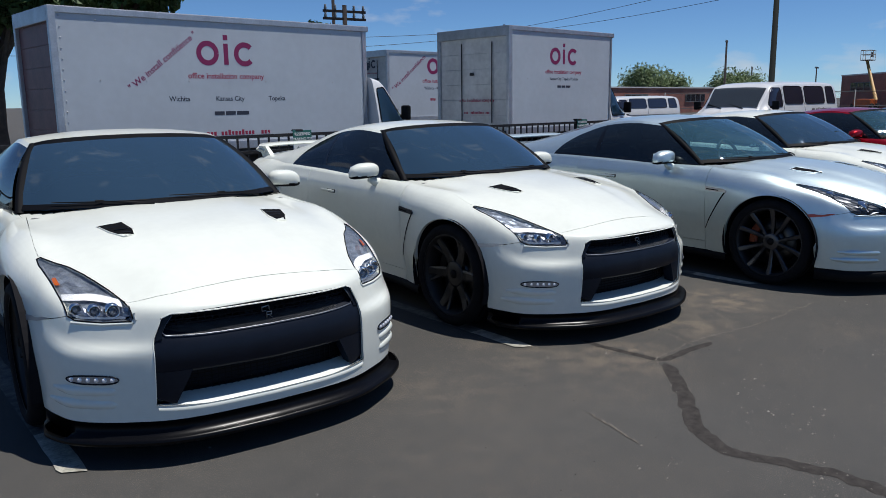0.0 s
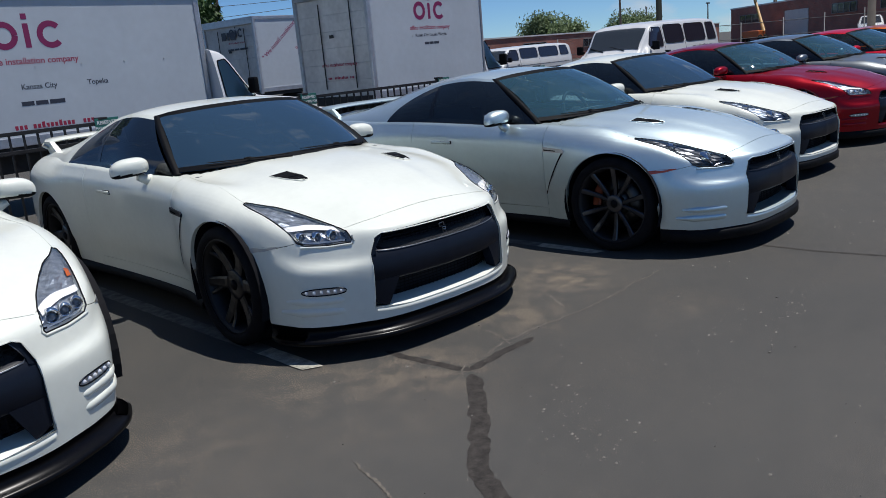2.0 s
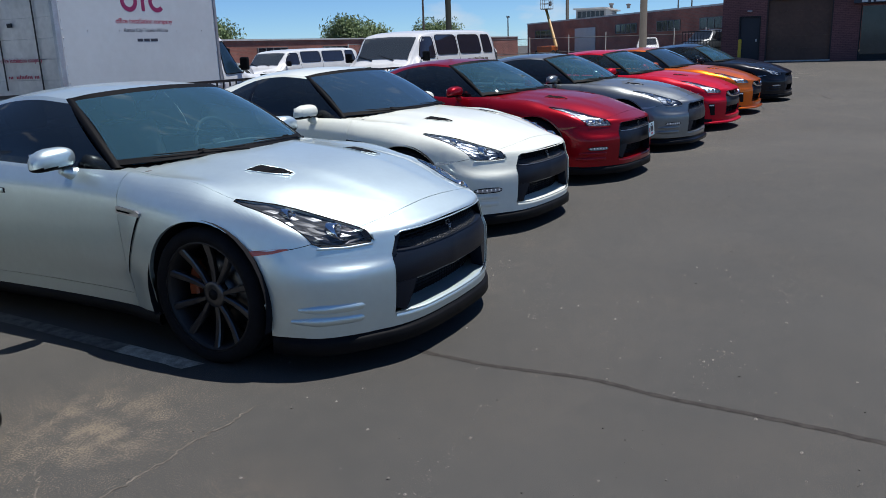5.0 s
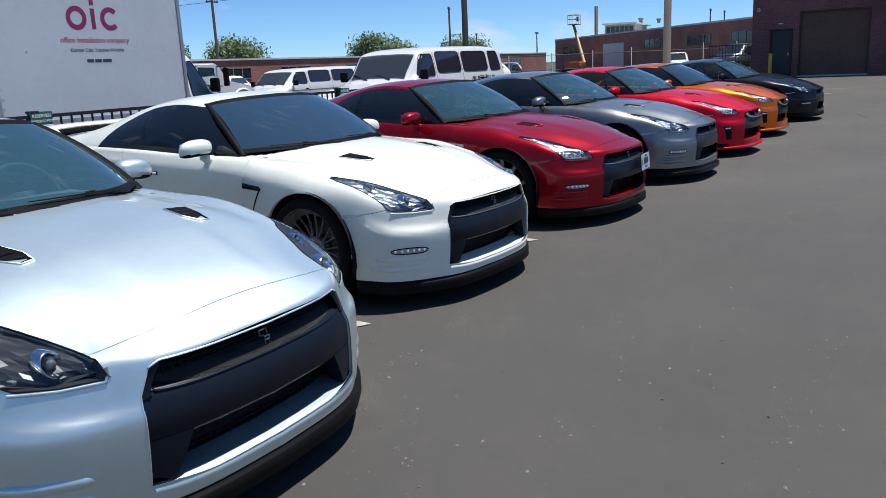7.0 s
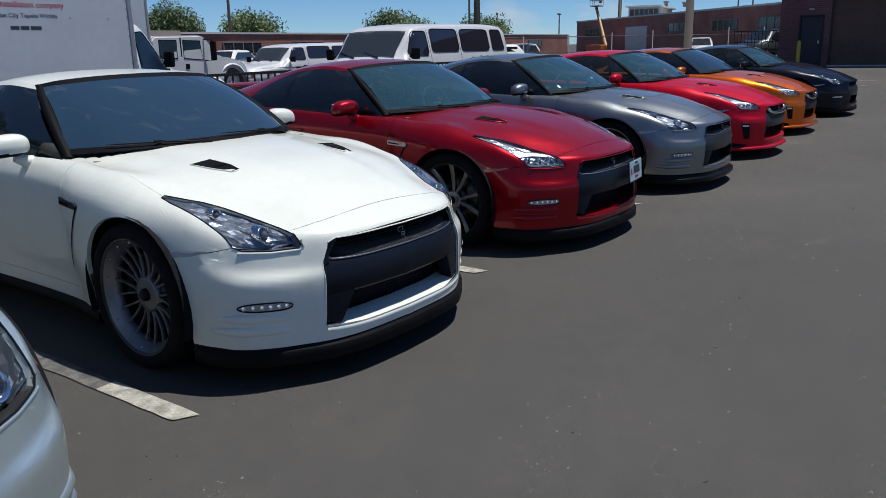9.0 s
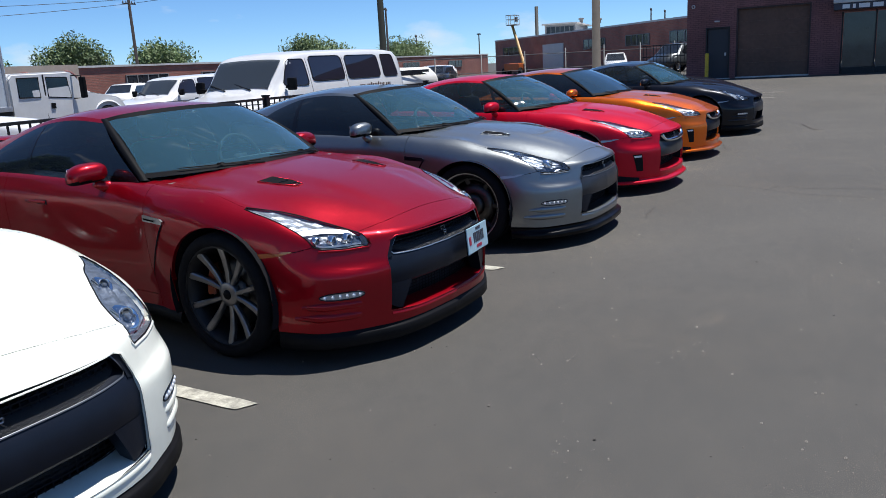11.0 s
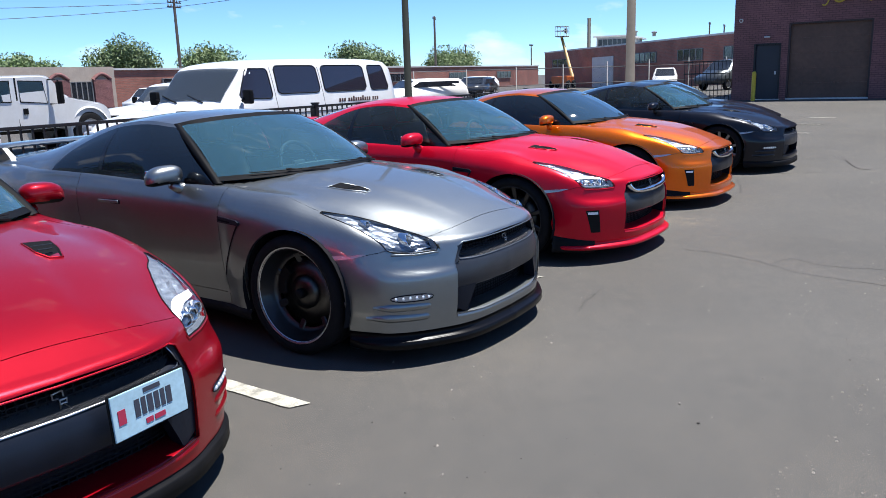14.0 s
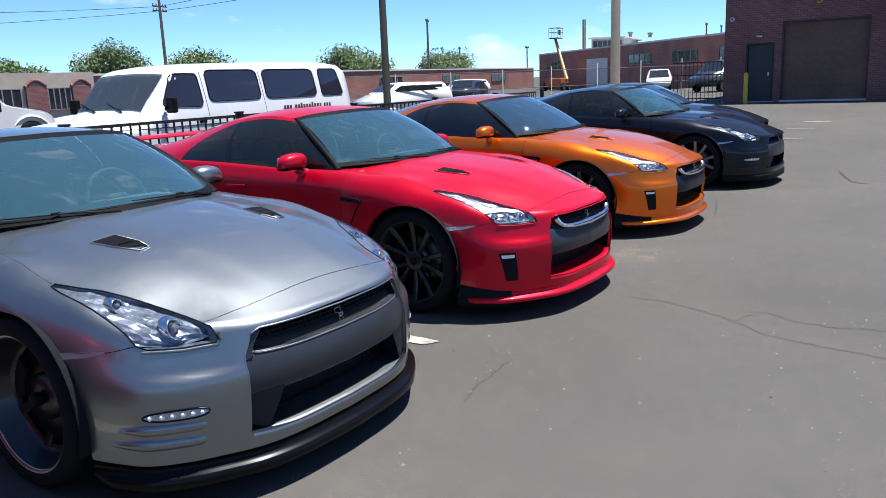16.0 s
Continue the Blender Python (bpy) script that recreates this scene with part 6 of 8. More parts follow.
def side_pane(parent, on, s, corners, mat, name="side_window", proud=.006, rim=True):
    """A glass pane with a dark rubber rim on a van's flank."""
    (x0, z0), (x1, z1), (x2, z2), (x3, z3) = corners
    bm = bmesh.new()
    vs = []
    for u, inset in ((0, .13), (.02, .06), (.06, .015), (.12, 0), (.35, 0), (.65, 0), (.88, 0), (.94, .015), (.98, .06), (1, .13)):
        p, q = (x0 + (x1 - x0) * u, z0 + (z1 - z0) * u), (x3 + (x2 - x3) * u, z3 + (z2 - z3) * u)
        a, b = (p[0] + (q[0] - p[0]) * inset, p[1] + (q[1] - p[1]) * inset), (q[0] + (p[0] - q[0]) * inset, q[1] + (p[1] - q[1]) * inset)
        vs.append([bm.verts.new((a[0] + (b[0] - a[0]) * k / 4, on(a[0] + (b[0] - a[0]) * k / 4, a[1] + (b[1] - a[1]) * k / 4, s) + s * proud, a[1] + (b[1] - a[1]) * k / 4)) for k in range(5)])
    for a, b in zip(vs, vs[1:]):
        for k in range(4):
            f = bm.faces.new((a[k], a[k + 1], b[k + 1], b[k]))
            f.smooth = True
    oriented(bm, (2.5, 0, 1.0))
    outline = [tuple(v.co) for v in [r[0] for r in vs] + vs[-1][1:] + [r[-1] for r in vs[-2::-1]] + vs[0][-2:0:-1]]
    pane = part(name, bm, mat, parent)
    if rim:
        bm = bmesh.new()
        add_tube(bm, outline + outline[:1], .010, 5, False)
        part("window_rubber", bm, M_BLACK, pane)
    return pane


def windscreen(parent, top, roof, mat, x0=1.33, x1=1.76):
    bm = bmesh.new()
    rows = []
    for k in range(7):
        x = x0 + (x1 - x0) * k / 6
        w = float(roof(x)) - .06
        z = float(top(x))
        rows.append([bm.verts.new((x - .014, w * u, z + .022 - .03 * abs(u) ** 3)) for u in np.linspace(-1, 1, 11)])
    for a, b in zip(rows, rows[1:]):
        for i in range(10):
            f = bm.faces.new((a[i], a[i + 1], b[i + 1], b[i]))
            f.smooth = True
    oriented(bm, (2.5, 0, 1.0))
    w = part("windscreen", bm, mat, parent)
    bm = bmesh.new()
    for y in (-.35, .25):
        add_tube(bm, [(1.28, y, float(top(1.28)) + .03), (1.34, y + .25, float(top(1.34)) + .035), (1.39, y + .45, float(top(1.39)) + .03)], .012, 5)
    part("wiper", bm, M_BLACK, parent)


def van_front(root, on):
    bm = bmesh.new()
    add_box(bm, -.10, .08, -.92, .92, .42, .60, .04)
    part("front_bumper", bm, M_ALU, root)
    bm = bmesh.new()
    add_box(bm, -.03, .02, -.52, .52, .66, .88, .02)
    for z in (.70, .75, .80, .85):
        add_box(bm, -.045, -.02, -.50, .50, z - .008, z + .008, .003)
    part("grille", bm, M_BLACK, root)
    for s in (-1, 1):
        bm = bmesh.new()
        add_box(bm, -.03, .05, s * .68 - .13, s * .68 + .13, .66, .88, .03)
        part("headlight", bm, M_LAMP, root)
        bm = bmesh.new()
        add_box(bm, .02, .12, s * .86 - .04, s * .86 + .04, .64, .86, .02)
        part("turn_signal", bm, M_AMBER, root)
        bm = bmesh.new()
        add_box(bm, 1.50, 1.58, s * 1.09 - .09, s * 1.09 + .09, 1.24, 1.48, .03)
        add_tube(bm, [(1.55, s * .96, 1.30), (1.50, s * 1.05, 1.33)], .03, 6)
        part("door_mirror", bm, M_BLACK, root)


def passenger_van(m, label):
    root = thing("passenger_van", m, label, "van", "white fleet vans")
    L = 5.75
    bm, on, top, roof = van_shell(L)
    part("body", bm, M_VANW, root)
    windscreen(root, top, roof, M_VANSCREEN)
    for s in (-1, 1):
        side_pane(root, on, s, [(1.54, 1.33), (2.22, 1.31), (2.22, 1.84), (1.80, 1.84)], M_VANGLASS)
        for a, b in ((2.36, 3.42), (3.54, 4.78), (4.92, 5.52)):
            side_pane(root, on, s, [(a, 1.38), (b, 1.38), (b - (.08 if b > 5 else 0), 1.89), (a + .02, 1.89)], M_VANGLASS)
        bm = bmesh.new()
        for x in (2.29, 3.48):
            add_tube(bm, [(x, on(x, z, s) + s * .001, z) for z in np.linspace(.5, 1.86, 10)], .005, 4)
        add_tube(bm, [(x, on(x, 1.02, s) + s * .001, 1.02) for x in np.linspace(.5, 5.6, 20)], .008, 4)
        part("door_seam", bm, M_CHASSIS, root)
        bm = bmesh.new()
        add_box(bm, 2.08, 2.22, on(2.15, 1.08, s) - .01, on(2.15, 1.08, s) + .02, 1.05, 1.09, .006)
        part("door_handle", bm, M_BLACK, root)
        for x in (.95, 4.35):
            wheel(root, x, s * .86, .37, s, M_STEELRIM)
            bm = bmesh.new()
            add_lathe(bm, [(.46, s * .99), (.46, s * .72)], 24, "y")
            o = part("wheel_arch", bm, M_CHASSIS, root)
            o.matrix_basis = pose(x, 0, .42)
    van_front(root, on)
    return root, on


def emblem(root, m, s, mat):
    """The firm's mark as plain shapes: a ring, a bar with a dot, an open ring."""
    bm = bmesh.new()
    for cx, gap in ((-.40, 0), (.42, .75)):
        a = [(cx + .19 * math.cos(t), .19 * math.sin(t)) for t in np.linspace(gap, 2 * math.pi - gap, 40)]
        add_tube(bm, [(px * s, pz * s, .002) for px, pz in a], .052 * s, 4, False)
    add_box(bm, -.05 * s, .05 * s, -.22 * s, .20 * s, 0, .0015)
    add_box(bm, -.05 * s, .05 * s, .27 * s, .37 * s, 0, .0015)
    for v in bm.verts:
        v.co.z = min(max(v.co.z, 0), .0015)
    for f in bm.faces:
        f.smooth = False
    part("emblem", bm, mat, root).matrix_basis = m


def truck_graphics(root, x, z, s, rows, y):
    """Lettering on a flank facing -y; s scales it."""
    at = lambda dx, dz, turn=0: pose(x + dx * s, y, z + dz * s, 90, 0, 0) @ pose(0, 0, 0, 0, 0, turn)
    emblem(root, at(0, 0), s, M_MAGENTA)
    if "slogan" in rows:
        text('" We install confidence "', .175 * s, M_MAGENTA, at(-1.33, -.17, 38), root)
    text("office installation company", .158 * s, M_REDTXT, at(0, -.45), root)
    if "cities" in rows:
        for w, dx in (("Wichita", -1.05), ("Kansas City", .04), ("Topeka", 1.14)):
            text(w, .135 * s, M_NAVY, at(dx, -.90), root)
        bars([.22 * s, .22 * s, .28 * s], .075 * s, M_NAVY, at(.06, -1.19), root, .03 * s)
    if "line" in rows:
        text("Kansas City Topeka Wichita", .115 * s, M_NAVY, at(.02, -.65), root)
        bars([.17 * s, .17 * s, .22 * s], .065 * s, M_NAVY, at(.02, -.87), root, .025 * s)
    if "towns" in rows:
        text("Wichita - Kansas City - Topeka", .125 * s, M_NAVY, at(.02, -.66), root)
        for n, dx in ((3, -.42), (10, .17), (3, .82)):
            letters(n, .078 * s, .105 * s, M_REDTXT, at(dx, -1.0), root)
    if "web" in rows:
        for n, dx in ((3, -.42), (10, .17), (3, .82)):
            letters(n, .078 * s, .105 * s, M_REDTXT, at(dx, -1.60), root)


def cargo_box(root, x0, x1, y0, y1, z0, z1, side_mat, rear_mat, back_label=True, old=False):
    """A box body: panels, corner rails, rivets, roof and the rear door at x0."""
    t = .03
    part("side_panel", box(x0 + .05, x1 - .08, y0, y0 + t, z0, z1, 0), side_mat, root)
    part("side_panel", box(x0 + .05, x1 - .08, y1 - t, y1, z0, z1, 0), side_mat, root)
    part("front_panel", box(x1 - .09, x1 - .06, y0 + .03, y1 - .03, z0, z1, 0), side_mat, root)
    bm = bmesh.new()
    add_box(bm, x0, x1 - .05, y0 + .02, y1 - .02, z1 - .02, z1 + .02, .01)
    part("roof_panel", bm, M_ALU, root)
    bm = bmesh.new()
    add_box(bm, x0, x1, y0 + .02, y1 - .02, z0 - .16, z0 - .003, 0)
    part("floor_frame", bm, M_CHASSIS, root)
    for y, s in ((y0, -1), (y1, 1)):
        bm = bmesh.new()
        add_box(bm, x0, x1 - .02, y - .018 if s < 0 else y - .03, y + .03 if s < 0 else y + .018, z1 - .06, z1 + .03, .012)
        part("top_rail", bm, M_ALU, root)
        bm = bmesh.new()
        add_box(bm, x0, x1 - .02, y - .018 if s < 0 else y - .03, y + .03 if s < 0 else y + .018, z0 - .06, z0 + .06, .008)
        part("bottom_rail", bm, M_ALU, root)
        bm = bmesh.new()
        prof = [(x1 - .14, 0), (x1 - .07, .01), (x1 - .02, .06), (x1, .14)]
        for k in range(3):
            (xa, ia), (xb, ib) = prof[k], prof[k + 1]
            ya, yb = (y - s * ia + s * .012), (y - s * ib + s * .012)
            v = [bm.verts.new(p) for p in ((xa, ya, z0 - .05), (xb, yb, z0 - .05), (xb, yb, z1 + .02), (xa, ya, z1 + .02))]
            f = bm.faces.new(v)
            f.smooth = True
        part("front_corner", bm, M_ALU, root)
        bm = bmesh.new()
        add_box(bm, x0 - .02, x0 + .07, y - .022 if s < 0 else y - .05, y + .05 if s < 0 else y + .022, z0 - .1, z1 + .03, .01)
        part("rear_post", bm, M_ALU, root)
    bm = bmesh.new()
    for x in np.arange(x0 + .55, x1 - .2, .6):
        for z in (z0 + .15, (z0 + z1) / 2 + .02, z1 - .12):
            ball(bm, (x, y0 - .002, z), .012, (1, .5, 1), 6, 4)
    for z in np.arange(z0 + .12, z1 - .05, .13):
        for x in (x0 + .11, x1 - .16):
            ball(bm, (x, y0 - .002, z), .010, (1, .5, 1), 6, 4)
    tagged(part("rivets", bm, M_ALU, root), kind="stuff")
    # rear: header, roller door of slats
    bm = bmesh.new()
    add_box(bm, x0 - .025, x0 + .05, y0 + .03, y1 - .03, z1 - .16, z1 + .03, .01)
    part("rear_header", bm, M_ALU, root)
    n = 6
    h = (z1 - .16 - z0) / n
    for k in range(n):
        part("door_slat", box(x0 + .03, x0 + .06, y0 + .055, y1 - .055, z0 + k * h + .0015, z0 + (k + 1) * h - .0015, .002), rear_mat, root)
    if old:
        bm = bmesh.new()
        for y in (y0 + .45, y1 - .7):
            add_box(bm, x0 - .012, x0 - .003, y - .012, y + .012, z0 + .15, z1 - .25)
        add_box(bm, x0 - .03, x0 - .003, (y0 + y1) / 2 - .05, (y0 + y1) / 2 + .05, z0 + .55 * (z1 - z0), z0 + .55 * (z1 - z0) + .06, .005)
        part("door_latch", bm, M_CHASSIS, root)


def box_truck(x0, x1, y0, y1, z0, z1, label, side_mat, rear_mat, old=False):
    """A cutaway box truck that faces +x, built in place."""
    root = thing("box_truck", pose(x0, y0, 0), label, "truck", "white box trucks")
    L, W = x1 - x0, y1 - y0
    cargo_box(root, 0, L, 0, W, z0, z1, side_mat, rear_mat, old=old)
    for y in (.25, W - .25):
        for x in (1.1,):
            wheel(root, x, y, .39, -1 if y < W / 2 else 1, M_STEELRIM, .30)
    bm = bmesh.new()
    add_box(bm, .1, L + 1.6, W / 2 - .45, W / 2 - .32, .55, .78)
    add_box(bm, .1, L + 1.6, W / 2 + .32, W / 2 + .45, .55, .78)
    part("chassis", bm, M_CHASSIS, root)
    bm, on, top, roof = van_shell(5.75, 2.02)
    cab = new("cab")
    cab.parent = root
    cab.matrix_basis = pose(L + 2.0, W / 2, 0, 0, 0, 180)
    part("cab_body", bm, M_VANW, cab)
    windscreen(cab, top, roof, M_CABGLASS)
    for s in (-1, 1):
        side_pane(cab, on, s, [(1.40, 1.20), (1.97, 1.18), (1.97, 1.76), (1.80, 1.78)], M_CABGLASS)
        wheel(root, L + 2.0 - .95, W / 2 + s * .86, .37, s, M_STEELRIM)
    van_front(cab, on)
    return root


truck = box_truck(3.22, 8.12, 10.5, 11.95, .95, 2.72, "white box truck with magenta lettering and brown rear door", M_BOXW, M_DOORRED)
truck_graphics(truck, 2.33, 2.24, .70, ("slogan", "cities", "web"), -.0004)
truck = box_truck(11.47, 14.90, 10.45, 12.45, .95, 2.93, "white box truck with scuffed rear door and vinyl lettering", M_BOXW, M_BOXOLD, True)
truck_graphics(truck, 1.68, 2.42, .70, ("line",), -.0004)
text("office installation company", .092, M_REDTXT, pose(-.006, .88, 1.55, 90, 0, -90), truck)
for n, dx, z, k in ((3, -.30, 1.30, .038), (10, .02, 1.30, .038), (3, .31, 1.30, .038)):
    letters(n, k, .055, M_REDTXT, pose(-.006, .88, z, 90, 0, -90) @ pose(dx, 0, 0), truck)

# larger truck behind, with a long-nosed cab
root = thing("crew_cab_truck", pose(14.8, 18.3, 0), "white long-nosed box truck standing behind the others", "truck", "white box trucks")
cargo_box(root, 0, 6.75, 0, 2.4, 1.05, 3.02, M_BOXW, M_BOXOLD, old=True)
truck_graphics(root, 2.22, 2.61, 1.0, ("slogan", "towns"), -.0004)
emblem(root, pose(-.004, .84, 2.66, 90, 0, -90), .5, M_NAVY)
text("office installation company", .075, M_REDTXT, pose(-.004, .84, 2.40, 90, 0, -90), root)
bars([.3, .2, .35], .05, M_NAVY, pose(-.004, .84, 2.22, 90, 0, -90), root, .04)
bars([.2, .25, .3], .06, M_NAVY, pose(5.9, -.006, 1.35, 90), root, .03)
bars([.22, .10, .24], .22, M_NAVY, pose(-.006, 1.2, 2.6, 90, 0, -90), root, .05)
bm = bmesh.new()
prof = [(0, .75), (0, 1.78), (.12, 1.9), (1.75, 1.92), (1.95, 1.85), (2.35, 1.38), (2.55, 1.33), (3.45, 1.16), (3.66, 1.02), (3.74, .80), (3.72, .55), (2.6, .5), (2.2, .6), (.2, .6)]
wid = [1.0] * 5 + [.98, .93, .88, .85, .84, .84, .95, 1.0, 1.0]
loops = []
for s in (-1, 1):
    loops.append([bm.verts.new((x, s * w, z)) for (x, z), w in zip(prof, wid)])
for i in range(len(prof)):
    j = (i + 1) % len(prof)
    bm.faces.new((loops[0][i], loops[0][j], loops[1][j], loops[1][i]))
bm.faces.new(loops[0])
bm.faces.new(loops[1][::-1])
bmesh.ops.recalc_face_normals(bm, faces=bm.faces[:])
bmesh.ops.bevel(bm, geom=bm.edges[:], offset=.05, segments=3, affect="EDGES")
cab = part("cab_body", bm, M_VANW, root)
cab.matrix_basis = pose(6.85, 1.2, 0)
for s in (-1, 1):
    for q in ([(.25, 1.30), (.85, 1.28), (.85, 1.78), (.25, 1.78)], [(1.08, 1.28), (1.78, 1.22), (1.70, 1.76), (1.08, 1.78)]):
        bm = bmesh.new()
        bm.faces.new([bm.verts.new((x, s * 1.006, z)) for x, z in q])
        part("side_window", bm, M_CABGLASS, cab)
        bm = bmesh.new()
        add_tube(bm, [(x, s * 1.006, z) for x, z in q + q[:1]], .016, 5)
        part("window_rubber", bm, M_BLACK, cab)
    bm = bmesh.new()
    add_box(bm, 1.96, 2.06, s * 1.22 - .09, s * 1.22 + .09, 1.2, 1.75, .03)
    add_tube(bm, [(1.85, s * 1.0, 1.8), (2.0, s * 1.2, 1.78), (2.0, s * 1.2, 1.2), (1.85, s * 1.0, 1.2)], .02, 6)
    part("mirror", bm, M_BLACK, cab)
    bm = bmesh.new()
    add_lathe(bm, [(.56, s * .99), (.60, s * .97), (.60, s * .75)], 24, "y")
    o = part("wheel_arch", bm, M_VANW, cab)
    o.matrix_basis = pose(2.95, 0, .5)
    wheel(root, 6.85 + 2.95, 1.2 + s * .85, .48, s, M_STEELRIM, .26)
    wheel(root, 1.3, 1.2 + s * .9, .48, s, M_STEELRIM, .3)
    bm = bmesh.new()
    add_box(bm, .98, 1.02, s * 1.005 - .004, s * 1.005 + .004, .65, 1.85)
    add_box(bm, 1.12, 1.24, s * 1.02 - .015, s * 1.02 + .015, .98, 1.12, .006)
    part("door_handle", bm, M_BLACK, cab)
bm = bmesh.new()
bm.faces.new([bm.verts.new(p) for p in ((1.96, -.84, 1.82), (1.96, .84, 1.82), (2.33, .88, 1.41), (2.33, -.88, 1.41))])
bmesh.ops.translate(bm, vec=(.04, 0, .04), verts=bm.verts)
part("windscreen", bm, M_CABGLASS, cab)
bm = bmesh.new()
add_box(bm, -7.0, 3.5, -.45, -.3, .5, .8)
add_box(bm, -7.0, 3.5, .3, .45, .5, .8)
part("chassis", bm, M_CHASSIS, cab)

van, flank = passenger_van(pose(19.46, 10.75, 0) @ Matrix.Diagonal((1.13, 1.06, .98, 1)), "white passenger van with dark windows behind the fence")
M_BROWNTXT = material("brown_vinyl", (.07, .03, .03), .5, 0, 0, .1, 6)
for n, dx in ((3, -.46), (10, .05), (3, .55)):
    letters(n, .070, .10, M_BROWNTXT, pose(4.43 + dx, -.990, 1.20, 90), van)
passenger_van(pose(27.0, 21.0, 0) @ Matrix.Diagonal((1.25, 1.0, .83, 1)), "white passenger van parked farther back in the yard")


# ---------------------------------------------------------------- iron fence with stall signs
M_IRON = material("black_iron", (.014, .014, .015), .5, .2, 0, .2, 15)
fence = thing("iron_fence", pose(-6, 7.88, 0), "black iron picket fence behind the parked cars", "fence")
FL = 37.0
for z in (1.175, 1.0, .18):
    part("rail", box(0, FL, -.018, .018, z - .018, z + .018, .004), M_IRON, fence)
post = None
for k in range(15):
    bm = bmesh.new()
    add_box(bm, -.04, .04, -.04, .04, 0, 1.21, .006)
    add_box(bm, -.05, .05, -.05, .05, 1.21, 1.235, .008)
    o = part("post", bm, M_IRON, fence)
    o.matrix_basis = pose(.55 + 2.64 * k - .1, 0, 0)
pk = bmesh.new()
add_box(pk, -.009, .009, -.009, .009, .08, 1.17)
picket = part("picket", pk, M_IRON, fence)
picket.matrix_basis = pose(.1, 0, 0)
for k in range(1, 285):
    o = new("picket", picket.data)
    o.parent = fence
    o.matrix_basis = pose(.1 + .13 * k, 0, 0)

M_SIGN = material("sign_green", (.012, .13, .105), .4, 0, .2, .06, 12)
M_SIGNW = material("sign_white", (.72, .73, .72), .4, 0, .2, .04, 12)
M_SCRIPT = material("script_dark", (.02, .05, .05), .5)
for x in (2.35, 5.05, 7.71, 10.36, 13.0, 15.7):
    s = thing("stall_sign", pose(x, 7.84, 0), "green and white reserved parking sign on the fence", "sign", "stall signs")
    part("top_plate", box(-.125, .125, -.006, .006, 1.09, 1.225, .004), M_SIGN, s)
    part("middle_plate", box(-.125, .125, -.006, .006, .95, 1.085, .004), M_SIGNW, s)
    part("bottom_plate", box(-.125, .125, -.006, .006, .79, .945, .004), M_SIGN, s)
    text("RESERVED", .048, M_SIGNW, pose(0, -.008, 1.18, 90), s, .001)
    text("PARKING FOR", .040, M_SIGNW, pose(0, -.008, 1.125, 90), s, .001)
    bm = bmesh.new()
    add_tube(bm, [(-.08 + .016 * k, -.008, 1.015 + .022 * math.sin(k * 1.7)) for k in range(11)], .006, 5)
    part("script_mark", bm, M_SCRIPT, s)
    bars([.06, .08, .05], .018, M_SIGNW, pose(0, -.008, .915, 90), s, .012)
    bm = bmesh.new()
    add_tube(bm, [(-.08, -.008, .84), (-.04, -.008, .87), (.02, -.008, .87), (.08, -.008, .835), (-.08, -.008, .835)], .004, 5)
    part("car_outline", bm, M_SIGNW, s)
s = thing("notice_sign", pose(7.41, 7.85, 0), "small white no parking notice on the fence", "sign")
part("plate", box(-.12, .12, -.005, .005, .98, 1.14, .004), M_SIGNW, s)
bars([.05, .08, .05], .025, M_SCRIPT, pose(0, -.007, 1.09, 90), s, .012)
bars([.07, .09], .02, M_SCRIPT, pose(0, -.007, 1.03, 90), s, .012)


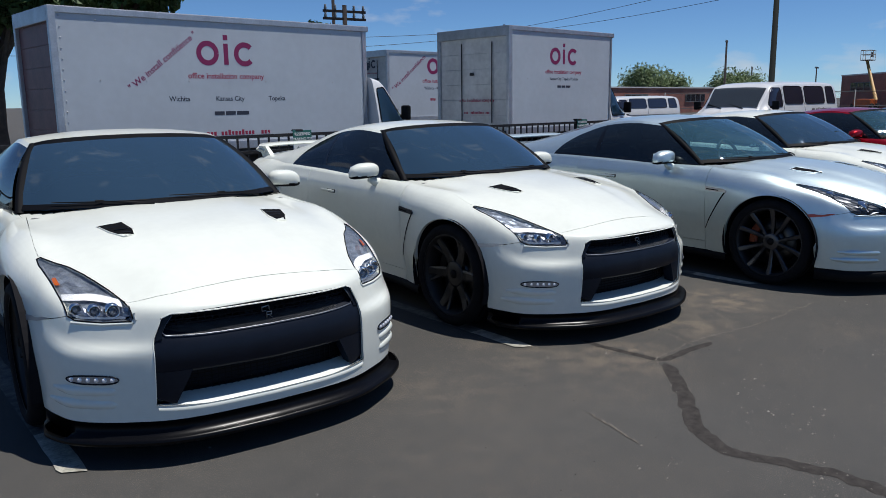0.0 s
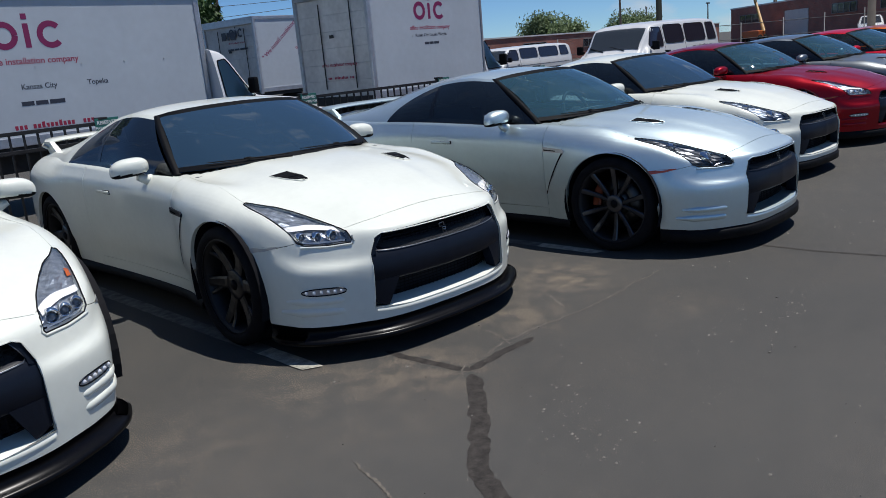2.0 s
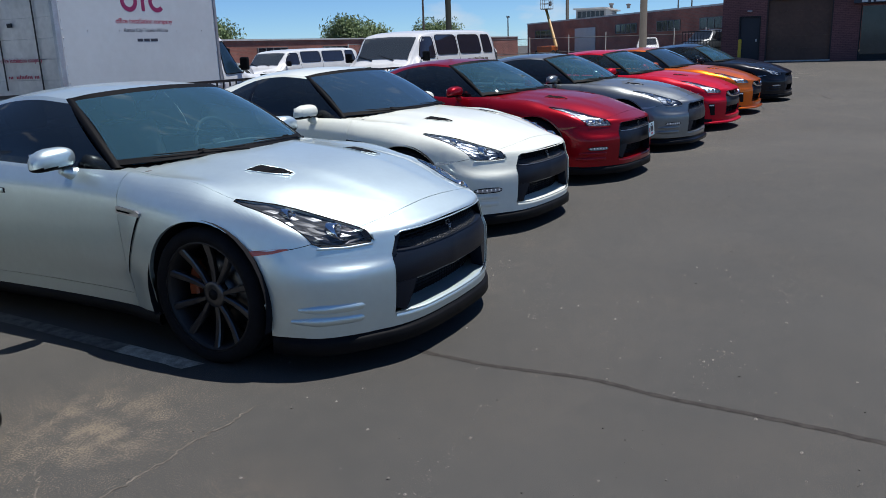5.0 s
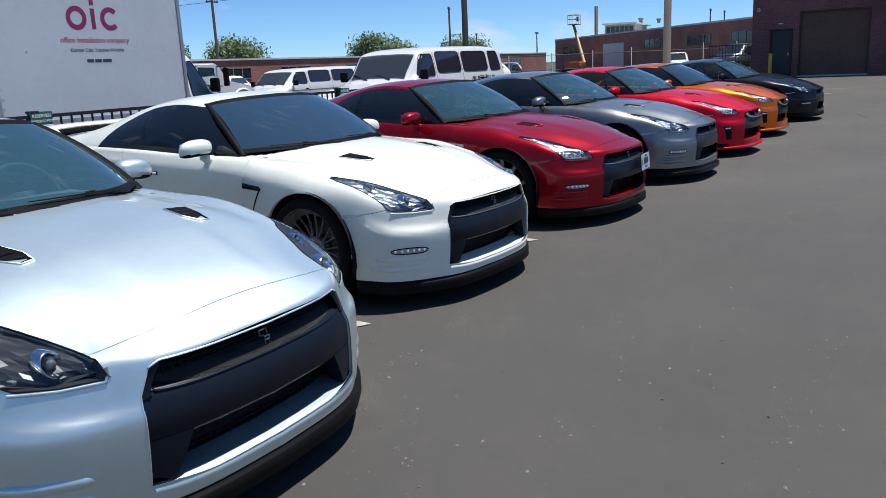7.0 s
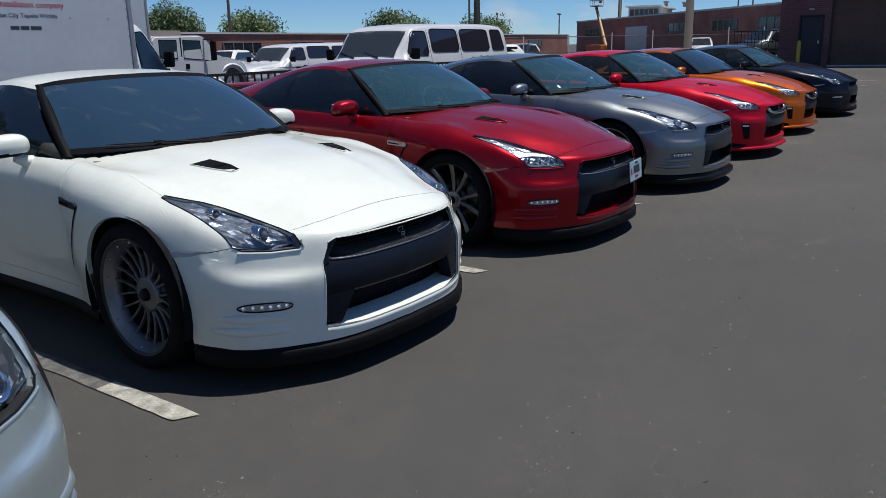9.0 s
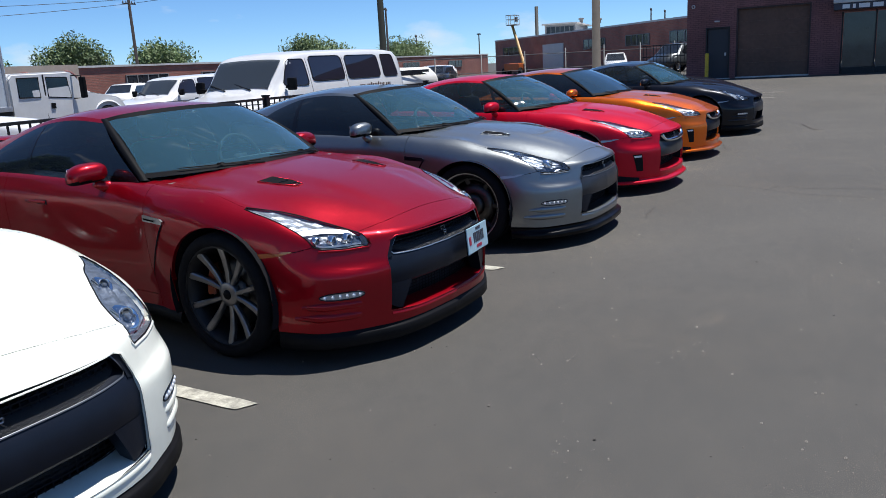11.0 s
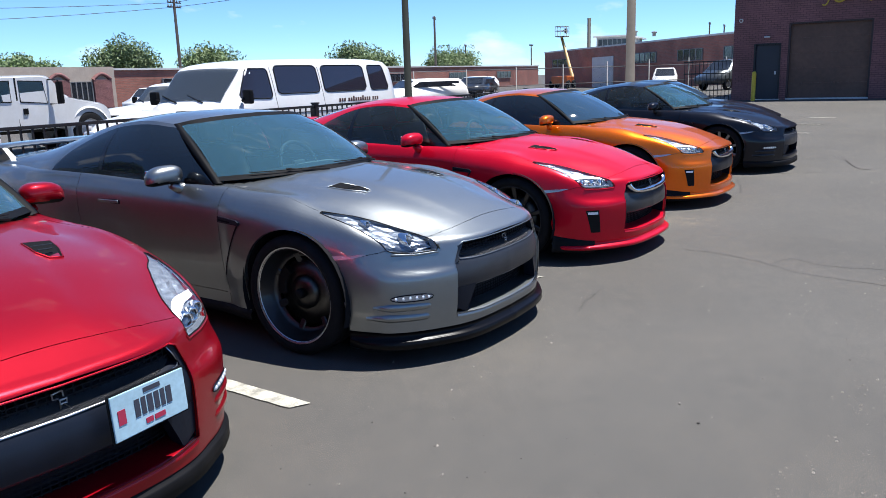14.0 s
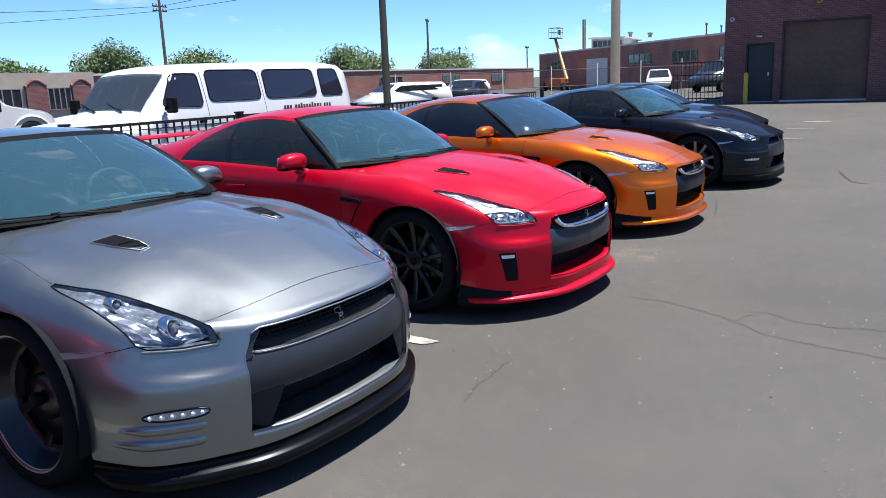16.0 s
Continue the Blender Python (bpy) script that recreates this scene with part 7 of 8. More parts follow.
# ---------------------------------------------------------------- brick
def brick_material(name, a, b, mortar, scale=1.0):
    m = bpy.data.materials.new(name)
    m.use_nodes = True
    nt = m.node_tree
    bs = nt.nodes["Principled BSDF"]
    bs.inputs["Roughness"].default_value = .85
    co = nt.nodes.new("ShaderNodeTexCoord")
    sep = nt.nodes.new("ShaderNodeSeparateXYZ")
    nt.links.new(co.outputs["Object"], sep.inputs[0])
    add = nt.nodes.new("ShaderNodeMath")
    add.operation = "ADD"
    nt.links.new(sep.outputs[0], add.inputs[0])
    nt.links.new(sep.outputs[1], add.inputs[1])
    com = nt.nodes.new("ShaderNodeCombineXYZ")
    nt.links.new(add.outputs[0], com.inputs[0])
    nt.links.new(sep.outputs[2], com.inputs[1])
    br = nt.nodes.new("ShaderNodeTexBrick")
    br.inputs["Scale"].default_value = 1.0
    br.inputs["Brick Width"].default_value, br.inputs["Row Height"].default_value = .21 * scale, .075 * scale
    br.inputs["Mortar Size"].default_value = .008 * scale
    br.inputs["Color1"].default_value, br.inputs["Color2"].default_value, br.inputs["Mortar"].default_value = (*a, 1), (*b, 1), (*mortar, 1)
    nt.links.new(com.outputs[0], br.inputs["Vector"])
    n = nt.nodes.new("ShaderNodeTexNoise")
    n.inputs["Scale"].default_value, n.inputs["Detail"].default_value = .5, 6
    nt.links.new(co.outputs["Object"], n.inputs["Vector"])
    r = nt.nodes.new("ShaderNodeMapRange")
    r.inputs["From Min"].default_value, r.inputs["From Max"].default_value = .3, .7
    r.inputs["To Min"].default_value, r.inputs["To Max"].default_value = .75, 1.25
    nt.links.new(n.outputs["Fac"], r.inputs["Value"])
    mx = nt.nodes.new("ShaderNodeMix")
    mx.data_type, mx.blend_type = "RGBA", "MULTIPLY"
    mx.inputs[0].default_value = 1
    nt.links.new(br.outputs["Color"], mx.inputs[6])
    nt.links.new(r.outputs[0], mx.inputs[7])
    nt.links.new(mx.outputs[2], bs.inputs["Base Color"])
    bp = nt.nodes.new("ShaderNodeBump")
    bp.inputs["Strength"].default_value, bp.inputs["Distance"].default_value = .6, .01
    bp.invert = True
    nt.links.new(br.outputs["Fac"], bp.inputs["Height"])
    nt.links.new(bp.outputs[0], bs.inputs["Normal"])
    return m


M_BRICKD = brick_material("dark_painted_brick", (.195, .084, .082), (.235, .100, .095), (.105, .048, .048), 1.0)
M_BRICKR = brick_material("red_brick", (.29, .105, .080), (.36, .135, .10), (.23, .15, .12), 1.5)
M_STUCCO = material("beige_stucco", (.42, .35, .29), .85, 0, 0, .1, 1.5, .1, 30)
M_COPING = material("pale_coping", (.55, .54, .52), .7, 0, 0, .12, 2)
M_WINDARK = material("dark_window", (.02, .024, .03), .15, 0, .3, .3, 3)
M_BROWNDOOR = material("brown_roller_door", (.115, .056, .036), .55, 0, 0, .22, .9)
M_STEELDOOR = material("dark_blue_door", (.018, .021, .032), .45)
M_YELLOW = material("safety_yellow", (.55, .38, .02), .5, 0, .1, .1, 8)
M_GOLD = material("gold_lettering", (.50, .33, .04), .45)
M_MONITOR = material("pale_grey_cladding", (.33, .34, .34), .7, 0, 0, .08, 2)
M_ROOFGREY = material("grey_roofing", (.20, .20, .20), .8, 0, 0, .1, 2)
M_DARKFRAME = material("dark_brown_frame", (.045, .026, .024), .6, 0, 0, .15, 5)
M_PALEDOOR = material("pale_steel_door", (.52, .53, .53), .5, 0, 0, .06, 2)

# garage hall closing the row, its floor a little above the car park
g = thing("garage_hall", pose(42.9, 0, .36), "dark brick garage hall with brown roller door", "building")
FACE = [(-24, -3.4, -.4, 7.2), (.04, 1.10, -.4, 7.2), (-3.4, .04, 2.30, 7.2), (-3.4, .04, -.4, -.03), (3.80, 4.07, -.4, 7.2), (4.92, 5.70, -.4, 7.2), (1.10, 3.80, 2.74, 7.2), (1.10, 3.80, -.4, .0), (4.07, 4.92, 2.02, 7.2), (4.07, 4.92, -.4, .0)]
for y0, y1, z0, z1 in FACE:
    part("brick_wall", box(0, .35, y0, y1, z0, z1), M_BRICKD, g)
part("brick_wall", box(.35, 20, 5.36, 5.70, -.4, 7.2), M_BRICKD, g)
part("roof", box(.0, 20, -24, 5.70, 7.2, 7.4), M_ROOFGREY, g)
door = new("roller_door")
door.parent = g
for k in range(5):
    part("door_panel", box(.18, .23, 1.10, 3.80, .06 + k * .534, .06 + (k + 1) * .534 - .003, .002), M_BROWNDOOR, door)
part("threshold", box(.02, .30, 1.10, 3.80, .002, .055, .006), M_COPING, door)
bm = bmesh.new()
for y0, y1, z0, z1 in ((1.102, 1.16, .06, 2.738), (3.74, 3.798, .06, 2.738), (1.16, 3.74, 2.68, 2.738)):
    add_box(bm, .02, .178, y0, y1, z0, z1)
part("door_frame", bm, M_DARKFRAME, g)
d = part("steel_door", box(.10, .15, 4.09, 4.90, .03, 1.99, .01), M_STEELDOOR, g)
bm = bmesh.new()
add_box(bm, .04, .10, 4.17, 4.23, .92, 1.04, .01)
part("door_handle", bm, M_ALU, d)
bm = bmesh.new()
add_box(bm, -.02, .16, 4.03, 4.09, 0, 2.05, .006)
add_box(bm, -.02, .16, 4.90, 4.96, 0, 2.05, .006)
add_box(bm, -.02, .16, 4.09, 4.90, 1.99, 2.05, .006)
part("door_frame", bm, M_CHASSIS, g)
part("door_sill", box(-.04, .14, 4.0, 5.0, .0, .03, .006), M_COPING, g)
bm = bmesh.new()
add_lathe(bm, [(.035, -.05), (.06, -.06), (.075, -.03), (.075, .0)], 14, "x")
o = part("wall_camera", bm, M_COPING, g)
o.matrix_basis = pose(0, 5.46, 2.90)
bm = bmesh.new()
add_box(bm, -.16, .0, 4.42, 4.62, 2.24, 2.30, .02)
part("door_lamp", bm, M_ALU, g)
bm = bmesh.new()
for pts, r in (([(2.76, 3.30), (2.70, 3.26), (2.60, 3.34), (2.50, 3.62), (2.36, 3.90), (2.30, 4.10)], .030), ([(2.44, 4.0), (2.42, 3.62), (2.34, 3.40), (2.18, 3.36), (1.95, 3.46), (1.62, 3.44), (1.40, 3.46), (1.22, 3.32)], .040), ([(2.30, 3.62), (2.14, 3.58), (2.10, 3.76), (2.22, 3.80), (2.16, 3.60), (1.98, 3.62)], .024), ([(1.92, 3.72), (1.80, 3.60), (1.74, 3.78), (1.62, 3.62), (1.50, 3.74), (1.40, 3.62)], .024)):
    cv = catmull(pts, 6)
    add_tube(bm, [(-.03, y, z) for y, z in cv], r, 6)
part("gold_script", bm, M_GOLD, g)
bars([.13, .13, .13, .04, .13, .04, .13, .13], .15, M_STUCCO, pose(-.03, .52, 3.41, 90, 0, -90), g, .07)
shop = new("shop_window")
shop.parent = g
for k in range(3):
    part("pane", box(.16, .18, -3.36 + k * 1.13, -2.29 + k * 1.13, .25, 2.26), M_WINDARK, shop)
bm = bmesh.new()
for k in range(4):
    add_box(bm, .10, .24, -3.40 + k * 1.13, -3.35 + k * 1.13, .0, 2.30)
for k in range(3):
    add_box(bm, .11, .23, -3.35 + k * 1.13, -2.28 + k * 1.13, .0, .24)
part("window_frame", bm, M_CHASSIS, shop)
bm = bmesh.new()
add_box(bm, -.45, -.004, -3.8, .34, 2.36, 2.60, .02)
canopy = part("shop_canopy", bm, M_NAVY, g)
bm = bmesh.new()
add_box(bm, -.50, -.004, -3.82, .36, 2.60, 2.76, .03)
part("canopy_trim", bm, M_PALEDOOR, canopy)
bars([.24, .10, .36, .34], .15, M_SIGNW, pose(-.456, -.62, 2.47, 90, 0, -90), canopy, .10)
b = thing("bollard", pose(42.1, 4.79, .355), "yellow painted steel bollard beside the garage door", "bollard")
bm = bmesh.new()
add_lathe(bm, [(.075, 0), (.075, 1.0), (.06, 1.045), (.002, 1.06)], 18, "z")
part("post", bm, M_YELLOW, b)


# ---------------------------------------------------------------- far buildings
def window_band(parent, p, q, z0, z1, n, off):
    """A row of n dark panes with pale bars on the wall from p to q."""
    p, q = Vector((*p, 0)), Vector((*q, 0))
    d = (q - p).normalized()
    nrm = Vector((d.y, -d.x, 0))
    L = (q - p).length
    m = Matrix.Translation(p + nrm * off) @ Matrix.Rotation(math.atan2(d.y, d.x), 4, "Z")
    w = new("window")
    w.parent = parent
    w.matrix_basis = m
    for k in range(n):
        part("pane", box(L * k / n + .04, L * (k + 1) / n - .04, -.02, .06, z0 + .05, z1 - .05), M_WINDARK, w)
    bm = bmesh.new()
    for k in range(n + 1):
        add_box(bm, L * k / n - .04, L * k / n + .04, -.05, .05, z0, z1)
    for k in range(n):
        add_box(bm, L * k / n + .04, L * (k + 1) / n - .04, -.045, .05, z0, z0 + .05)
        add_box(bm, L * k / n + .04, L * (k + 1) / n - .04, -.045, .05, z1 - .05, z1)
    part("window_frame", bm, M_ROOFGREY, w)


def wall_block(parent, p, q, depth, z0, z1, mat, name="wall"):
    p, q = Vector((*p, 0)), Vector((*q, 0))
    d = (q - p).normalized()
    L = (q - p).length
    o = part(name, box(0, L, 0, depth, z0, z1), mat, parent)
    o.matrix_basis = Matrix.Translation(p) @ Matrix.Rotation(math.atan2(d.y, d.x), 4, "Z")
    return o


mill = thing("brick_mill", pose(0, 0, 0), "long red brick works building with rooftop monitor", "building")
A, B = Vector((103.8, 38.9)), Vector((73.2, 10.6))
on_wall = lambda u: A + (B - A) * u
wall_block(mill, A, on_wall(1.25), 14, 0, 4.05, M_BRICKR, "brick_wall")
wall_block(mill, A - (B - A).normalized() * .2, on_wall(1.255), 14.2, 4.05, 4.2, M_COPING, "coping")
for u0, u1, n in ((.07, .197, 3), (.59, .692, 4), (.784, .876, 4), (.95, 1.05, 4)):
    window_band(mill, on_wall(u0), on_wall(u1), 2.25, 3.2, n, .06)
part("pale_door", box(0, 5.15, -.08, .05, 0, 3.1, .03), M_PALEDOOR, mill).matrix_basis = Matrix.Translation((*on_wall(.354), 0)) @ Matrix.Rotation(math.atan2((B - A).y, (B - A).x), 4, "Z")
# rooftop monitor: a glazed end and a long plain flank
C, ML, MR = Vector((104.8, 28.7)), Vector((104.2, 32.4)), Vector((117.1, 25.5))
wall_block(mill, ML, C, 13, 3.9, 5.62, M_MONITOR, "roof_monitor")
wall_block(mill, ML - Vector((.3, -.3)), C - Vector((.3, .3)), 13.5, 5.62, 5.78, M_COPING, "monitor_roof")
window_band(mill, ML.lerp(C, .05), ML.lerp(C, .95), 4.5, 5.4, 6, .06)
for d in (4, 9):
    o = C.lerp(MR, d / 14) + Vector((0, 1.2))
    bm = bmesh.new()
    add_lathe(bm, [(.22, 0), (.22, .35), (.34, .40), (.34, .55), (.002, .62)], 12, "z")
    part("roof_vent", bm, M_ROOFGREY, mill).matrix_basis = pose(*o, 5.78)

shed = thing("low_brick_building", pose(0, 0, 0), "low brick building with pale coping across the yard", "building")
part("brick_wall", box(47.7, 122, 47.6, 58, 0, 2.72), M_BRICKR, shed)
part("coping", box(47.6, 122, 47.5, 58, 2.72, 2.86), M_COPING, shed)
part("stucco_wall", box(22, 47.69, 47.3, 58, 0, 2.95), M_STUCCO, shed)
for x in (38.5, 43.4, 46.6):
    bm = bmesh.new()
    add_box(bm, x - .7, x + .7, 47.12, 47.295, .2, 2.1, .02)
    add_tube(bm, [(x - .7 + .14 * k, 47.2, 2.1 + .38 * math.sin(math.pi * k / 10)) for k in range(11)], .12, 6)
    part("arched_pier", bm, M_BRICKD, shed)
for x0, x1 in ((40.0, 42.4), (44.2, 45.8)):
    window_band(shed, (x0, 47.3), (x1, 47.3), .6, 2.0, 4, .06)
for x in (52, 60, 70, 82, 95, 108):
    window_band(shed, (x, 47.6), (x + 4.2, 47.6), 1.2, 2.1, 4, .06)

# chain link fence before the works
cl = thing("chain_link_fence", pose(0, 0, 0), "grey chain link fence along the yard's far side", "fence")
M_GALV = material("galvanised", (.13, .133, .137), .6, .2, 0, .1, 10)
p0, p1 = Vector((40, 24.5, 0)), Vector((62, 9.5, 0))
for k in range(10):
    bm = bmesh.new()
    p = p0.lerp(p1, k / 9)
    add_tube(bm, [p, p + Vector((0, 0, 1.9 + ground_z(p.x, p.y)))], .035, 8)
    part("post", bm, M_GALV, cl)
for z in (1.85, 1.0, .1):
    bm = bmesh.new()
    add_tube(bm, [p0 + Vector((0, 0, z)), p1 + Vector((0, 0, z))], .022, 6)
    part("rail", bm, M_GALV, cl)
bm = bmesh.new()
L = (p1 - p0).length
nn = int(L / .16)
for k in range(-12, nn):
    for s in (0, 1):
        a, b = k * .16, k * .16 + 1.8
        if b < 0 or a > L:
            continue
        za, zb = (.08, 1.85) if s else (1.85, .08)
        f = lambda d: p0 + (p1 - p0) * (min(max(d, 0), L) / L)
        ta, tb = (min(max(a, 0), L) - a) / 1.8, (min(max(b, 0), L) - a) / 1.8
        add_tube(bm, [f(a) + Vector((0, 0, za + (zb - za) * ta)), f(b) + Vector((0, 0, za + (zb - za) * tb))], .0035, 3, False)
tagged(part("wire_mesh", bm, M_GALV, cl), kind="stuff")

# black gate panel between garage and yard
gf = thing("iron_gate", pose(43.0, 5.78, .36, 0, 0, 90), "black iron gate panel beside the garage", "gate")
for z in (.15, 1.0, 1.45):
    part("rail", box(0, 1.74, -.02, .02, z, z + .04), M_IRON, gf)
for k in range(13):
    part("picket", box(.02 + k * .14, .04 + k * .14, -.01, .01, 0, 1.5), M_IRON, gf)

# ---------------------------------------------------------------- poles, wires, lift
M_POLE = material("weathered_pole", (.035, .031, .032), .9, 0, 0, .2, 6, 0, 60, .1)
M_LAMPPOST = material("lamp_post_grey", (.016, .019, .018), .8, 0, 0, .1, 4, 0, 60, .08)
M_LAMPTAN = material("lamp_post_tan", (.10, .09, .08), .8, 0, 0, .1, 4, 0, 60, .1)


def lamp_post(x, y, h, r, mat, label):
    o = thing("lamp_post", pose(x, y, 0), label, "lamp post", "lamp posts")
    bm = bmesh.new()
    add_tube(bm, [(0, 0, 0), (0, 0, h)], [r, r * .7], 12)
    part("shaft", bm, mat, o)
    part("base", box(-r * 2, r * 2, -r * 2, r * 2, 0, .5, .03), M_COPING, o)
    bm = bmesh.new()
    add_box(bm, -.5, .5, -.15, .15, h, h + .12, .03)
    part("lamp_head", bm, M_LAMPPOST, o)


lamp_post(40.1, 18.45, 11, .16, M_LAMPPOST, "tall dark grey steel lamp post in the yard")
lamp_post(38.7, 8.35, 11, .17, M_LAMPTAN, "tall dull tan lamp post in the yard")


def utility_pole(x, y, h, arms, r=.14, turn=0.0):
    o = thing("utility_pole", pose(x, y, 0, 0, 0, turn), "wooden utility pole with cross arms", "utility pole", "utility poles")
    bm = bmesh.new()
    add_tube(bm, [(0, 0, 0), (0, 0, h)], [r, r * .7], 10)
    part("shaft", bm, M_POLE, o)
    for z in arms:
        part("cross_arm", box(-.95, .95, -.05, .05, z - .05, z + .05, .01), M_POLE, o)
        for k in (-.85, -.42, .42, .85):
            bm = bmesh.new()
            add_lathe(bm, [(.05, 0), (.07, .06), (.04, .12), (.06, .18), (.002, .2)], 8, "z")
            i = part("insulator", bm, M_ROOFGREY, o)
            i.matrix_basis = pose(k, 0, z + .06)


utility_pole(64.6, 59.6, 9.7, (9.1, 8.7), .17, 10)
utility_pole(99.7, 52.2, 9.1, (8.8,), .17, 20)
utility_pole(113, 55, 6.0, (5.8,), .12, 20)
utility_pole(141.5, 57.3, 6.7, (6.5,), .14, 5)
utility_pole(128.5, 24.4, 7.9, (7.7,), .13, 5)
utility_pole(128.9, 22.5, 7.5, (7.3,), .13, 5)
utility_pole(19.9, 27.3, 5.5, (5.25, 4.95), .13, -12)
utility_pole(19.55, 27.6, 8.5, (8.2,), .08, 30)
st = thing("steel_stack", pose(112.7, 36.4, 0), "slender dark steel chimney stack behind the works", "chimney")
bm = bmesh.new()
add_tube(bm, [(0, 0, 0), (0, 0, 8.5)], .24, 10)
part("shaft", bm, M_CHASSIS, st)

wires = thing("overhead_wires", pose(0, 0, 0), "thin sagging overhead power wires", "wire")
M_WIRE = material("black_wire", (.02, .02, .02), .6)
for a, b, sag in (((-14, 62, 5.2), (64.6, 59.6, 8.7), 1.6), ((-14, 62, 6.9), (64.6, 59.6, 9.1), 1.4), ((64.6, 59.6, 9.1), (70, 14, 15.5), .8), ((64.6, 59.6, 8.7), (66, 9, 13.2), 1.0), ((70, 14, 9.6), (53, 7, 7.2), .4)):
    bm = bmesh.new()
    a, b = Vector(a), Vector(b)
    add_tube(bm, [a.lerp(b, k / 16) - Vector((0, 0, sag * 4 * (k / 16) * (1 - k / 16))) for k in range(17)], .022, 5)
    part("wire", bm, M_WIRE, wires)

lift = thing("boom_lift", pose(92.3, 32.0, 0), "orange boom lift with raised yellow arm and basket", "boom lift")
M_LIFT = material("lift_orange", (.55, .13, .03), .45, 0, .2, .1, 5)
bm = bmesh.new()
add_box(bm, -1.1, 1.1, -.9, .9, .5, 1.3, .12)
part("chassis", bm, M_LIFT, lift)
bm = bmesh.new()
add_tube(bm, [(.5, -.9, 1.2), (-.15, .1, 5.4)], [.2, .15], 8)
part("boom", bm, material("boom_tan", (.50, .30, .10), .5), lift)
bm = bmesh.new()
for z in (5.4, 5.95, 6.4):
    add_tube(bm, [(-.9, -.5, z), (.5, -.5, z), (.5, .5, z), (-.9, .5, z), (-.9, -.5, z)], .035, 6)
for x, y in ((-.9, -.5), (.5, -.5), (.5, .5), (-.9, .5), (-.2, -.5), (-.2, .5)):
    add_tube(bm, [(x, y, 5.4), (x, y, 6.4)], .03, 6)
add_box(bm, -.9, .5, -.5, .5, 5.34, 5.4)
add_box(bm, -.3, .1, -.5, -.3, 5.7, 6.2, .03)
part("basket", bm, M_GALV, lift)
for x in (-.8, .8):
    for y in (-.95, .95):
        wheel(lift, x, y, .42, 1 if y > 0 else -1, M_GALV, .3)


# ---------------------------------------------------------------- small far vehicles
def small_car(m, label, body_mat, L=4.6, H=1.5, suv=False):
    o = thing("parked_car", m, label, "car", "far parked cars")
    bm = bmesh.new()
    w = .88
    prof = [(0, .35), (0, .72), (.9, .92 if not suv else 1.05), (1.55, H * .97), (2.2, H), (L - 1.0 if not suv else L - .4, H * .97), (L - .2, .98 if not suv else 1.1), (L, .85), (L, .35)]
    ws = [w * .9, w, w, w * .8, w * .78, w * .78, w, w, w * .9]
    loops = [[bm.verts.new((x, s * v, z)) for (x, z), v in zip(prof, ws)] for s in (-1, 1)]
    n = len(prof)
    for i in range(n):
        j = (i + 1) % n
        bm.faces.new((loops[0][i], loops[0][j], loops[1][j], loops[1][i]))
    bm.faces.new(loops[0])
    bm.faces.new(loops[1][::-1])
    bmesh.ops.recalc_face_normals(bm, faces=bm.faces[:])
    bmesh.ops.bevel(bm, geom=bm.edges[:], offset=.06, segments=2, affect="EDGES")
    part("body", bm, body_mat, o, smooth=True)
    for s in (-1, 1):
        bm = bmesh.new()
        zb = .98 if not suv else 1.1
        q = [(1.15, zb), (L - .6, zb + .02), (L - 1.1 if not suv else L - .6, H * .9), (1.65, H * .9)]
        bm.faces.new([bm.verts.new((x, s * (w - (z - .92) * .16 + .012), z)) for x, z in q])
        part("side_window", bm, M_WINDARK, o)
        for x in (.85, L - .95):
            wheel(o, x, s * .78, .33, s, M_STEELRIM, .2)
    bm = bmesh.new()
    bm.faces.new([bm.verts.new(p) for p in ((1.0, -.72, .99 if not suv else 1.1), (1.0, .72, .99 if not suv else 1.1), (1.52, .62, H * .93), (1.52, -.62, H * .93))])
    bmesh.ops.translate(bm, vec=(-.03, 0, .03), verts=bm.verts)
    part("windscreen", bm, M_WINDARK, o)
    return o


M_CARW = paint("small_car_white", (.75, .75, .74))
M_CARD = paint("small_car_dark", (.03, .035, .045), .3)
M_CARG = paint("small_car_grey", (.05, .058, .066), .3)
small_car(pose(40.5, 36.5, 0, 0, 0, 20), "white saloon parked before the low building", M_CARW)
small_car(pose(42.8, 21.7, 0, 0, 0, -25), "white estate car with dark windows in the yard", M_CARW, 4.6, 1.52, True)
small_car(pose(66.5, 30.6, 0, 0, 0, -10), "white van body parked behind the estate car", M_CARW, 4.4, 1.55, True)
small_car(pose(70.5, 15.4, .15, 0, 0, 14), "white pickup parked behind the chain fence", M_CARW, 4.8, 1.6)
small_car(pose(57.4, 9.7, .36, 0, 0, -25), "dark grey sport utility car beside the garage", M_CARG, 4.6, 1.7, True)
small_car(pose(62.5, 27.5, 0, 0, 0, 10), "dark saloon parked before the works", M_CARD)


# ---------------------------------------------------------------- trees
M_BARK = material("bark", (.09, .065, .045), .9, 0, 0, .3, 8, .3, 30)
M_LEAF = material("leaves", (.165, .225, .10), .6, 0, 0, .35, .8, 0, 60, .3, .35)
M_LEAF2 = material("leaves_dark", (.06, .11, .035), .6, 0, 0, .35, .8, 0, 60, .3, .35)


